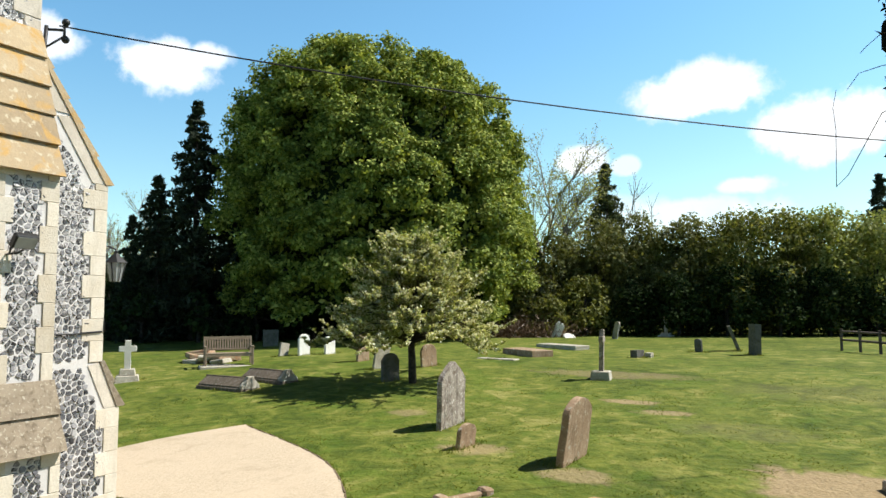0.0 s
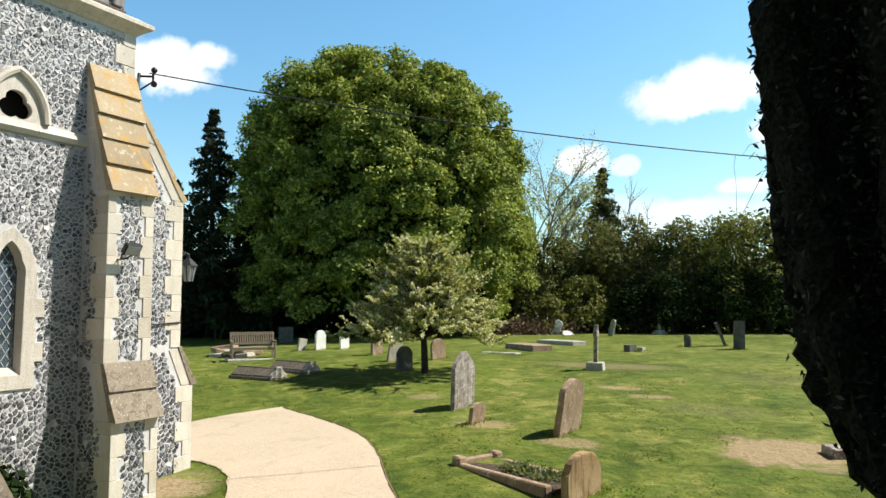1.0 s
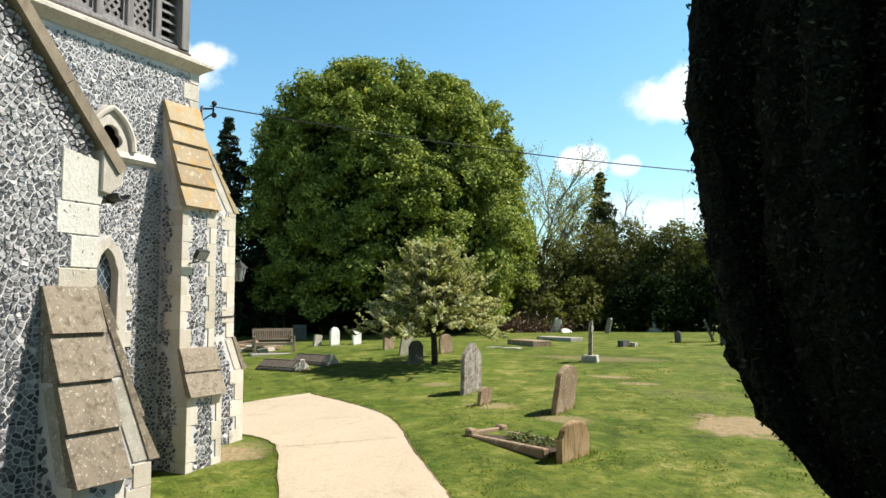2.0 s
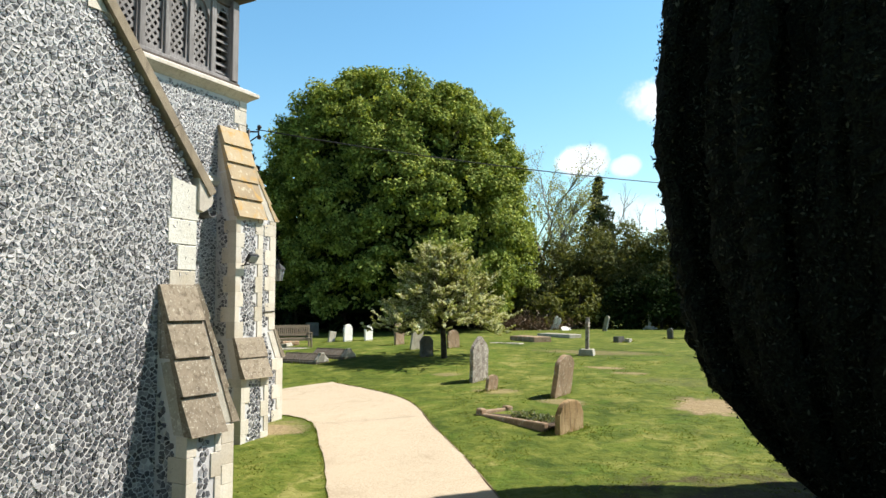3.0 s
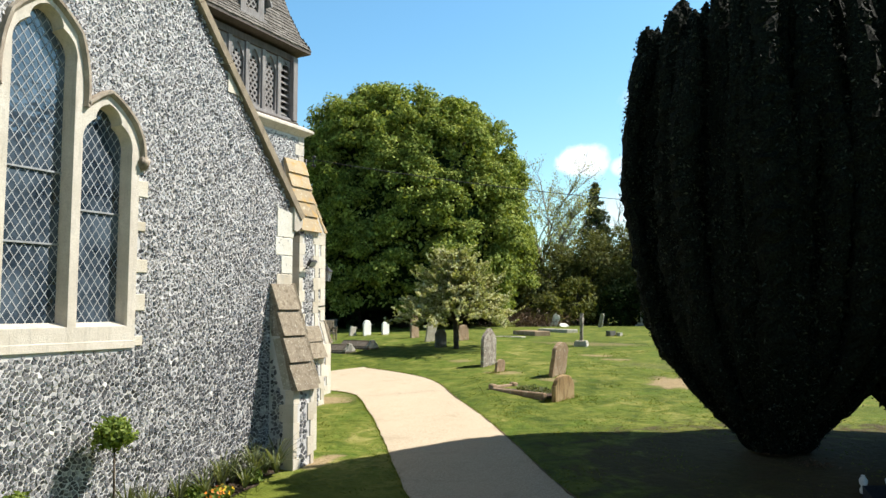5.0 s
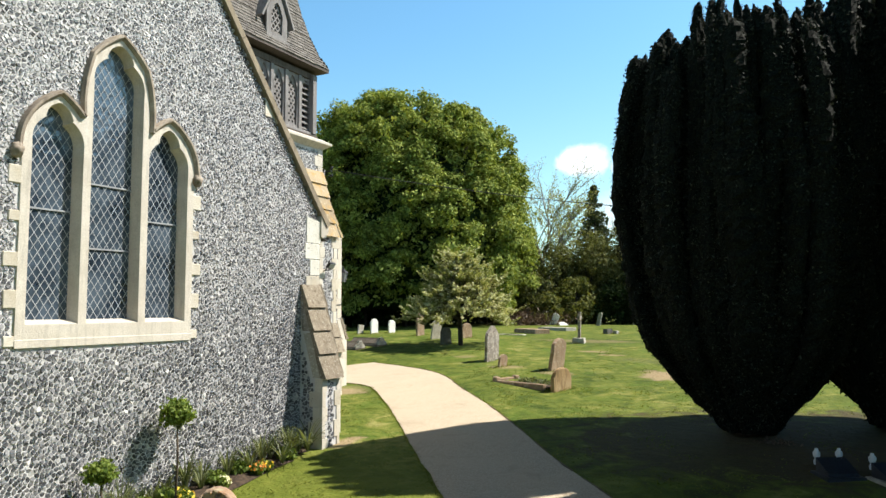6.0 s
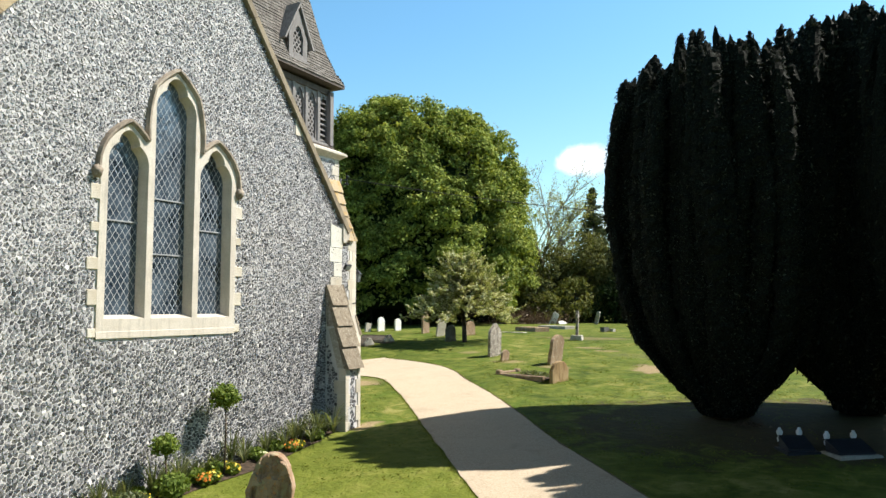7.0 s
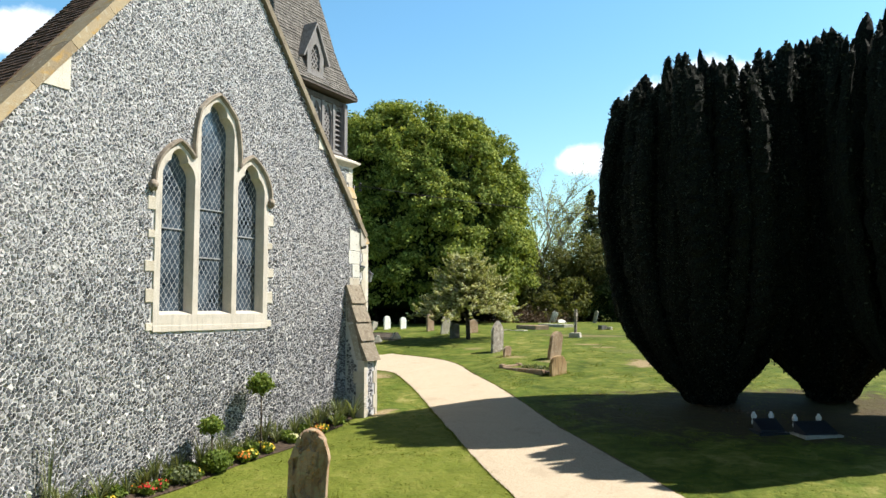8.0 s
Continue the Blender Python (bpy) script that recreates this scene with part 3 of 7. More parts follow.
# ---------------------------------------------------------------- flint work
def cells(test, u0, u1, v0, v1, step, seed):
    """Irregular rounded stones that fill a region of a plane: convex polygons in u, v."""
    rng = random.Random(seed)
    du, dv = step * 1.24, step * 0.74
    rows = {}
    nr, nc = int((v1 - v0) / dv) + 3, int((u1 - u0) / du) + 3
    for r in range(-1, nr):
        for c in range(-1, nc):
            rows[r, c] = (u0 + (c + 0.5 * (r % 2) + rng.uniform(-0.46, 0.46)) * du, v0 + (r + rng.uniform(-0.46, 0.46)) * dv)
    found = []
    for (r, c), (u, v) in rows.items():
        if not test(u, v, step * 0.45):
            continue
        poly = [(u - step, v - step), (u + step, v - step), (u + step, v + step), (u - step, v + step)]
        for r2 in range(r - 2, r + 3):
            for c2 in range(c - 2, c + 3):
                q = rows.get((r2, c2))
                if q is None or (r2 == r and c2 == c):
                    continue
                nu, nv = q[0] - u, q[1] - v
                k = (nu * nu + nv * nv) / 2
                if k > 1.9 * step * step:
                    continue
                cut = []
                for i, a in enumerate(poly):
                    b = poly[(i + 1) % len(poly)]
                    sa, sb = (a[0] - u) * nu + (a[1] - v) * nv - k, (b[0] - u) * nu + (b[1] - v) * nv - k
                    if sa <= 0:
                        cut.append(a)
                    if sa * sb < 0:
                        t = sa / (sa - sb)
                        cut.append((a[0] + (b[0] - a[0]) * t, a[1] + (b[1] - a[1]) * t))
                poly = cut
                if len(poly) < 3:
                    break
            if len(poly) < 3:
                break
        if len(poly) < 3:
            continue
        cu, cv = sum(p[0] for p in poly) / len(poly), sum(p[1] for p in poly) / len(poly)
        if not all(test(p[0], p[1], 0.0) for p in poly):
            continue
        found.append((cu, cv, poly))
    return found


def stone_shape(cu, cv, poly, rng, gap=0.0055, rise=0.015):
    """Vertices (u, v, height) and faces of one stone, rounded towards its edge."""
    rise *= rng.uniform(0.5, 1.25)
    tu, tv = rng.gauss(0, 0.11), rng.gauss(0, 0.11)
    k = len(poly)
    ring0, ring1 = [], []
    for u, v in poly:
        d = math.hypot(u - cu, v - cv) + 1e-6
        s = max(0.35, 1 - gap * rng.uniform(0.8, 1.7) / d)
        ring0.append((cu + (u - cu) * s, cv + (v - cv) * s, -0.004))
        s *= rng.uniform(0.76, 0.88)
        ring1.append((cu + (u - cu) * s, cv + (v - cv) * s, max(0.002, rise * rng.uniform(0.75, 1.0) + tu * (u - cu) + tv * (v - cv))))
    vs = ring0 + ring1
    fs = [(i, (i + 1) % k, k + (i + 1) % k, k + i) for i in range(k)] + [tuple(k + i for i in range(k))]
    return vs, fs


def flints(parent, put, test, u0, u1, v0, v1, step, seed, single=None, limit=300, gap=0.0072):
    """Flints on a wall face. put maps (u, v, height) to the world. single: which of them become parts of their own."""
    rng = random.Random(seed + 1)
    allv, allf, made = [], [], 0
    for cu, cv, poly in cells(test, u0, u1, v0, v1, step, seed):
        vs, fs = stone_shape(cu, cv, poly, rng, gap)
        vs = [put(*v) for v in vs]
        if single and made < limit and single(cu, cv):
            made += 1
            c = Vector(vs[-1])
            part("flint", mesh("flint", [Vector(v) - c for v in vs], fs, FLINT), parent, m=Matrix.Translation(c))
        else:
            b = len(allv)
            allv += vs
            allf += [tuple(b + i for i in f) for f in fs]
    if allv:
        part("flint_facing", mesh("flint_facing", allv, allf, FLINT), parent, "grey knapped flints set in lime mortar", kind="stuff")


def inside(poly, u, v):
    odd = False
    for i in range(len(poly)):
        (a, b), (c, d) = poly[i], poly[i - 1]
        if (b > v) != (d > v) and u < (c - a) * (v - b) / (d - b) + a:
            odd = not odd
    return odd


# ---------------------------------------------------------------- church: nave gable
GX = -5.15                                   # plane of the gable wall
GY0, GY1, GMID = -8.86, 0.92, -3.93           # its corners and middle line
EAVE, SLOPE = 3.98, 1.243
RIDGE = EAVE + (1.25 - GMID) * SLOPE


def rake(y):
    """Height of the coping's top over the gable."""
    return EAVE + (1.25 - GMID - abs(y - GMID)) * SLOPE


def pointed(c, w, z0, z1, cusp=True, steps=7):
    """Half-cusped pointed arch from its left foot over the apex to its right foot, as (y, z)."""
    right = []
    h = z1 - z0
    if cusp:
        knots = [((w, z0), (0.76 * w, z0 + 0.46 * h), 0.11 * w), ((0.76 * w, z0 + 0.46 * h), (0, z1), 0.16 * w)]
    else:
        knots = [((w, z0), (0, z1), 0.28 * w)]
    for (a, b), (e, f), bulge in knots:
        nx, nz = (f - b), (a - e)
        k = math.hypot(nx, nz)
        for i in range(steps):
            t = i / steps
            s = 4 * t * (1 - t) * bulge
            right.append((a + (e - a) * t + nx / k * s, b + (f - b) * t + nz / k * s))
    right.append((0, z1))
    return [(c - u, v) for u, v in right] + [(c + u, v) for u, v in right[-2::-1]]


def foil(c, w, z0, z1, steps=8):
    """Cusped light head: shoulder lobe, cusp and pointed top lobe, from the left foot to the right."""
    h = z1 - z0
    cw, cz = 0.50 * w, z0 + 0.63 * h
    right = []
    for (a, b), (e, f), bulge in (((w, z0), (cw, cz), 0.19 * w), ((cw * 1.06, cz + 0.03 * h), (0, z1), 0.12 * w)):
        nx, nz = (f - b), (a - e)
        k = math.hypot(nx, nz)
        for i in range(steps):
            t = i / (steps - (1 if b == z0 else 0))
            q = 4 * t * (1 - t) * bulge
            right.append((a + (e - a) * t + nx / k * q, b + (f - b) * t + nz / k * q))
    right.append((0, z1))
    return [(c - u, v) for u, v in right] + [(c + u, v) for u, v in right[-2::-1]]


def hood(c, foot, kink, apex, steps=7):
    """Line of a hood mould: foot, kink and apex given as (half width, height)."""
    right = []
    for (a, b), (e, f), bulge in ((foot, kink, 0.050), (kink, apex, 0.022)):
        nx, nz = (f - b), (a - e)
        k = math.hypot(nx, nz)
        for i in range(steps):
            t = i / steps
            q = 4 * t * (1 - t) * bulge
            right.append((a + (e - a) * t + nx / k * q, b + (f - b) * t + nz / k * q))
    right.append(apex)
    return [(c - u, v) for u, v in right] + [(c + u, v) for u, v in right[-2::-1]]


# three lights: middle, half width, spring, apex of the glass
LIGHTS = [(-4.835, 0.34, 4.50, 5.09), (-3.905, 0.395, 5.55, 6.19), (-2.965, 0.35, 4.50, 5.11)]
CHAMFER = 0.035
SILL_Z, WIN_L, WIN_R = 1.80, -5.34, -2.45
HOODS = [hood(-4.835, (0.505, 4.40), (0.345, 4.93), (0, 5.22)), hood(-3.905, (0.535, 5.02), (0.42, 5.95), (0, 6.32)), hood(-2.965, (0.515, 4.44), (0.36, 4.97), (0, 5.26))]
HOODS[0] = [p for p in HOODS[0] if p[0] < -4.50]
HOODS[2] = [p for p in HOODS[2] if p[0] > -3.31]
FRAME_OUT = [(WIN_L, SILL_Z)] + HOODS[0] + HOODS[1] + HOODS[2] + [(WIN_R, SILL_Z)]
church = thing("church", Matrix.Translation((GX, GMID, gz(-4.6, GMID))), "flint church with a tall three-light window in its gable", "church")
gable_out = [(GY0, -1.6), (GY1, -1.6), (GY1, 3.75), (GMID, RIDGE - 0.12), (GY0, 3.75)]
wall = part("gable_wall", plate("gable_wall", [gable_out, FRAME_OUT], MORTAR, Matrix.Translation((GX - 0.3, 0, 0)) @ EAST, 0.6), church, "lime mortar wall faced with flints")


def gable_test(u, v, margin):
    if not (GY0 + 0.02 < u < GY1 - 0.02 and -1.2 < v < rake(u) - 0.16):
        return False
    if WIN_L - 0.02 - margin < u < WIN_R + 0.02 + margin and v > SILL_Z - 0.02 - margin:
        if inside(FRAME_OUT, u, v) or (margin and (inside(FRAME_OUT, u - margin, v) or inside(FRAME_OUT, u + margin, v) or inside(FRAME_OUT, u, v - margin))):
            return False
    return True


flints(wall, lambda u, v, h: (GX + h, u, v), gable_test, GY0, GY1, -1.2, RIDGE, 0.064, 11, lambda u, v: -1.45 < u < 0.0 and 1.0 < v < 2.0, gap=0.0058)
# nave behind the gable
part("side_wall", box("side_wall", -6.65, GX - 0.602, GY1 - 0.55, GY1 - 0.012, -1.6, 3.85, MORTAR, 0.01), church)
part("side_wall", box("side_wall", -6.65, GX - 0.602, GY0 + 0.012, GY0 + 0.55, -1.6, 3.85, MORTAR, 0.01), church)
part("end_wall", plate("end_wall", [gable_out], MORTAR, Matrix.Translation((-6.5, 0, 0)) @ EAST, 0.3), church)
low_out = [(GY0 + 0.6, -1.6), (GY1 - 0.6, -1.6), (GY1 - 0.6, 3.6), (GMID, 7.2), (GY0 + 0.6, 3.6)]
part("lower_nave", plate("lower_nave", [low_out], TILE, Matrix.Translation((-11.4, 0, 0)) @ EAST, 9.2), church, "lower tiled roof behind the gable")


def tile_rows(name, origin, along, down, width, length, pitch, tile, mat, thick=0.014, seed=3):
    """Courses of overlapping tiles on a slope, joined."""
    rng = random.Random(seed)
    o, a, d = Vector(origin), Vector(along).normalized(), Vector(down).normalized()
    up = d.cross(a).normalized()
    if up.z < 0:
        up = -up
    vs, fs = [], []
    rows = int(length / pitch) + 1
    for r in range(rows):
        lo, hi = length - r * pitch, max(0.0, length - (r + 1) * pitch - pitch * 0.6)
        w0 = width(lo) if callable(width) else (0.0, width)
        x = w0[0] - rng.random() * tile
        while x < w0[1]:
            x1 = min(x + tile * rng.uniform(0.8, 1.15), w0[1])
            xa = max(x, w0[0])
            if x1 - xa > 0.02:
                j, t = rng.uniform(-0.006, 0.012), thick * rng.uniform(0.9, 1.7)
                pa, pb = o + a * (xa + 0.003), o + a * (x1 - 0.003)
                b = len(vs)
                vs += [pa + d * (lo + j) + up * (t + 0.012), pb + d * (lo + j) + up * (t + 0.012), pb + d * hi + up * 0.004, pa + d * hi + up * 0.004,
                       pa + d * (lo + j) + up * 0.004, pb + d * (lo + j) + up * 0.004]
                fs += [(b, b + 1, b + 2, b + 3), (b, b + 4, b + 5, b + 1), (b, b + 3, b + 4), (b + 1, b + 5, b + 2)]
            x = x1
    return mesh(name, vs, fs, mat)


ROOF_END = -6.75
for sgn, nm in ((1, "roof_slope"), (-1, "roof_slope")):
    foot = GMID + sgn * 5.22
    top = (GMID, RIDGE - 0.10)
    low = (foot, RIDGE - 0.10 - 5.22 * SLOPE)
    me = mesh(nm, [(GX - 0.55, *top), (ROOF_END, *top), (ROOF_END, *low), (GX - 0.55, *low)] + [(GX - 0.55, top[0], top[1] - 0.15), (ROOF_END, top[0], top[1] - 0.15), (ROOF_END, low[0], low[1] - 0.15), (GX - 0.55, low[0], low[1] - 0.15)],
              [(0, 1, 2, 3), (7, 6, 5, 4), (0, 3, 7, 4), (1, 5, 6, 2), (2, 6, 7, 3)], TILE)
    rs = part(nm, me, church, "brown clay tiled roof")
    if sgn < 0:
        part("roof_tiles", tile_rows("roof_tiles", (ROOF_END, *top), (1, 0, 0), (0, sgn, -SLOPE), GX - 0.55 - ROOF_END, 5.22 * math.hypot(1, SLOPE), 0.11, 0.17, TILE), rs, kind="stuff")

# coping slabs on the gable
cl = math.hypot(1, SLOPE)
dy, dz = 1 / cl, SLOPE / cl
for sgn in (1, -1):
    total = (1.20 - GMID) * cl
    n = 8
    for i in range(n):
        a, b = total * i / n + 0.004, total * (i + 1) / n - 0.004
        pts = []
        for s in (a, b):
            y, z = 1.20 - s * dy, EAVE + 0.05 * SLOPE + s * dz
            for k in ((-0.12, 0.0) if sgn > 0 else (-0.23, -0.06)):
                pts.append((y + k * dz, z + k * dy))
        pts = [pts[0], pts[1], pts[3], pts[2]]
        pts = [(y if sgn > 0 else 2 * GMID - y, z) for y, z in pts]
        if sgn < 0:
            pts = pts[::-1]
        me = prism("coping_slab", pts, 0.72, COPING if sgn > 0 else GOLD_SLAB, 0.012)
        part("coping_slab", me, church, m=Matrix.Translation((GX + 0.085 + 0.003 * (i % 2), 0, 0)))
    # kneelers: moulded foot, big shoulder stone and a small one half way up
    flip = (lambda y: y) if sgn > 0 else (lambda y: 2 * GMID - y)
    foot = [(0.92, 3.76), (1.00, 3.74), (1.08, 3.80), (1.15, 3.84), (1.18, 3.92), (1.16, 4.02), (1.09, 4.08), (0.92, 4.26)]
    foot = [(flip(y), z) for y, z in foot]
    part("kneeler", prism("kneeler", foot if sgn > 0 else foot[::-1], 0.60, PALE, 0.012), church, m=Matrix.Translation((GX + 0.06, 0, 0)))
    shoulder = [(0.50, 3.62), (0.94, 3.62), (1.02, 3.86), (1.02, rake(1.02) - 0.20), (0.50 + 0.02, rake(0.52) - 0.75), (0.50, 4.20)]
    shoulder = [(flip(y), z) for y, z in shoulder]
    part("shoulder_stone", prism("shoulder_stone", shoulder if sgn > 0 else shoulder[::-1], 0.3, RENDER_WHITE, 0.01), church, m=Matrix.Translation((GX + 0.022, 0, 0)))
    tri = [(-0.76, 5.92), (-0.42, 5.92), (-0.42, rake(-0.42) - 0.22), (-0.76, rake(-0.76) - 0.22)]
    tri = [(flip(y), z) for y, z in tri] if sgn > 0 else [(-7.03, 5.62), (-7.60, 5.62), (-7.60, rake(-7.60) - 0.22), (-7.03, rake(-7.03) - 0.22)]
    part("kneeler", prism("kneeler", tri if sgn > 0 else tri[::-1], 0.3, ASHLAR, 0.01), church, m=Matrix.Translation((GX + 0.026, 0, 0)))
gutter = thing("gutter", Matrix.Translation((GX - 0.7, 1.30, 3.80)), "old grey lead gutter at the eaves", "gutter")
prof = [(0.085 * math.cos(a), 0.085 * math.sin(a)) for a in np.linspace(math.pi, 2 * math.pi, 9)] + [(0.070 * math.cos(a), 0.070 * math.sin(a)) for a in np.linspace(2 * math.pi, math.pi, 9)]
part("trough", prism("trough", prof, 1.25, LEAD_DARK), gutter, local=True, m=Matrix.Translation((0.62, 0, 0)))
for k in (0.45, -0.35):
    part("bracket", tubes("bracket", [([(k, -0.16, 0.03), (k, -0.08, -0.085), (k, 0.0, -0.095), (k, 0.085, -0.02)], 0.016, 0.012)], IRON), gutter, local=True)
# corner quoins under the shoulder
z, i = 2.62, 0
for h in (0.34, 0.33, 0.33):
    w = (0.42, 0.30, 0.46)[i % 3]
    block("quoin", GX - 0.2, GX + 0.02, GY1 - w, GY1 + 0.012, z + 0.004, z + h - 0.004, RENDER_WHITE if i else ASHLAR, church)
    z += h
    i += 1

# ---------------------------------------------------------------- the three-light window
OPENINGS = [[(c - w - CHAMFER, 2.10)] + foil(c, w + CHAMFER, z0, z1 + 0.035) + [(c + w + CHAMFER, 2.10)] for c, w, z0, z1 in LIGHTS]
window = part("window", plate("window", [FRAME_OUT] + OPENINGS, PALE, Matrix.Translation((GX - 0.012, 0, 0)) @ EAST, 0.08), church, "cream stone window frame with cusped pointed heads")
GLASS_X = GX - 0.18
for (c, w, z0, z1), outer in zip(LIGHTS, OPENINGS):
    inner = [(c - w, 2.16)] + foil(c, w, z0, z1) + [(c + w, 2.16)]
    k = len(outer)
    vs = [(GX + 0.026, y, z) for y, z in outer] + [(GLASS_X + 0.02, y, z) for y, z in inner] + [(GLASS_X - 0.12, y, z) for y, z in inner]
    fs = [(r * k + i, r * k + (i + 1) % k, (r + 1) * k + (i + 1) % k, (r + 1) * k + i) for r in (0, 1) for i in range(k)]
    part("reveal", mesh("reveal", vs, fs, PALE), window)
    bars = (3.17, 4.11) if w > 0.37 else (3.66,)
    levels = [2.14, *bars, z1 + 0.05]
    for lo, hi in zip(levels, levels[1:]):
        inner2 = [(c - w - 0.02, 2.14)] + foil(c, w + 0.02, z0, z1 + 0.03) + [(c + w + 0.02, 2.14)]
        sec = [(y, min(max(z, lo + 0.004), hi - 0.004)) for y, z in inner2]
        clean = [p for i, p in enumerate(sec) if math.hypot(p[0] - sec[i - 1][0], p[1] - sec[i - 1][1]) > 1e-4]
        part("pane", mesh("pane", [(GLASS_X + 0.004 * noise.noise(Vector((c, lo, 0))), y, z) for y, z in clean], [tuple(range(len(clean)))], GLASS), window, "dark leaded glass, sky reflection tinted into its colour")
    for zb in bars:
        part("saddle_bar", box("saddle_bar", GLASS_X + 0.008, GLASS_X + 0.03, c - w, c + w, zb - 0.013, zb + 0.013, LEAD, 0.003), window, "pale metal saddle bar")
    # diamond lattice of leads
    poly = inner
    vs, fs = [], []
    pw, ph = 0.118, 0.178
    slope = ph / pw
    for sgn in (1, -1):
        k0 = -60
        while k0 < 60:
            t0 = 2.0 + k0 * ph
            # line z = t0 + sgn * slope * (y - c); cut it with the outline
            hits = []
            for i in range(len(poly)):
                (ya, za), (yb, zb) = poly[i], poly[i - 1]
                fa, fb = za - t0 - sgn * slope * (ya - c), zb - t0 - sgn * slope * (yb - c)
                if fa * fb < 0:
                    t = fa / (fa - fb)
                    hits.append((ya + (yb - ya) * t, za + (zb - za) * t))
            hits.sort()
            for (ya, za), (yb, zb) in zip(hits[::2], hits[1::2]):
                b = len(vs)
                e = 0.0050
                for (yy, zz), ss in (((ya, za), -1), ((ya, za), 1), ((yb, zb), 1), ((yb, zb), -1)):
                    vs.append((GLASS_X + 0.010 + 0.001 * sgn, yy, zz + ss * e * 1.8))
                fs.append((b, b + 1, b + 2, b + 3))
            k0 += 1
    part("lead_lattice", mesh("lead_lattice", vs, fs, LATTICE), window, "diamond lattice of grey leads")
sill_top = [(WIN_L, SILL_Z), (WIN_R, SILL_Z), (WIN_R, 2.08), (WIN_L, 2.08)]
sill = mesh("window_sill", [(GX + 0.035, WIN_L, SILL_Z), (GX + 0.035, WIN_R, SILL_Z), (GX + 0.035, WIN_R, SILL_Z + 0.10), (GX + 0.035, WIN_L, SILL_Z + 0.10), (GX - 0.20, WIN_R, 2.17), (GX - 0.20, WIN_L, 2.17), (GX - 0.15, WIN_L, SILL_Z), (GX - 0.15, WIN_R, SILL_Z)],
            [(0, 1, 2, 3), (3, 2, 4, 5), (0, 3, 5, 6), (1, 7, 4, 2), (0, 6, 7, 1), (5, 4, 7, 6)], PALE)
part("window_sill", sill, window, "stained sloping stone sill")
# hood moulds with carved stops
for arch in HOODS:
    vs, fs = [], []
    prof = [(0.0, 0.0), (0.05, 0.0), (0.10, 0.035), (0.10, 0.07), (0.0, 0.10)]
    for i, (y, z) in enumerate(arch):
        (ya, za), (yb, zb) = arch[max(i - 1, 0)], arch[min(i + 1, len(arch) - 1)]
        ny, nz = -(zb - za), (yb - ya)
        k = math.hypot(ny, nz)
        for out, off in prof:
            vs.append((GX - 0.01 + out, y + ny / k * off, z + nz / k * off))
    for i in range(len(arch) - 1):
        for j in range(4):
            fs.append((i * 5 + j, i * 5 + j + 1, i * 5 + j + 6, i * 5 + j + 5))
    part("hood_mould", mesh("hood_mould", vs, fs, HOODSTONE), window, "weathered brown-grey hood mould")
for y, z in ((-5.42, 4.36), (-2.40, 4.42)):
    bm = bmesh.new()
    bmesh.ops.create_icosphere(bm, subdivisions=3, radius=0.078)
    for v in bm.verts:
        v.co.z *= 1.25
        v.co *= 1 + 0.45 * noise.noise(v.co * 30)
        v.co += Vector((GX + 0.05, y, z))
    part("carved_stop", from_bm("carved_stop", bm, HOODSTONE, True), window, "small carved stone stop")
# alternating jamb stones
for sgn, y0 in ((-1, WIN_L), (1, WIN_R)):
    z, i = SILL_Z + 0.02, 0
    while z < 4.15:
        h = 0.27 + 0.05 * ((i * 7) % 3 - 1)
        if i % 2 == 0:
            e = 0.14 + 0.05 * ((i * 5) % 3) / 2
            a, b = (y0 - e, y0 + 0.03) if sgn < 0 else (y0 - 0.03, y0 + e)
            block("jamb_stone", GX - 0.1, GX + 0.027, a, b, z, z + h - 0.08, ASHLAR, church)
        z += h
        i += 1


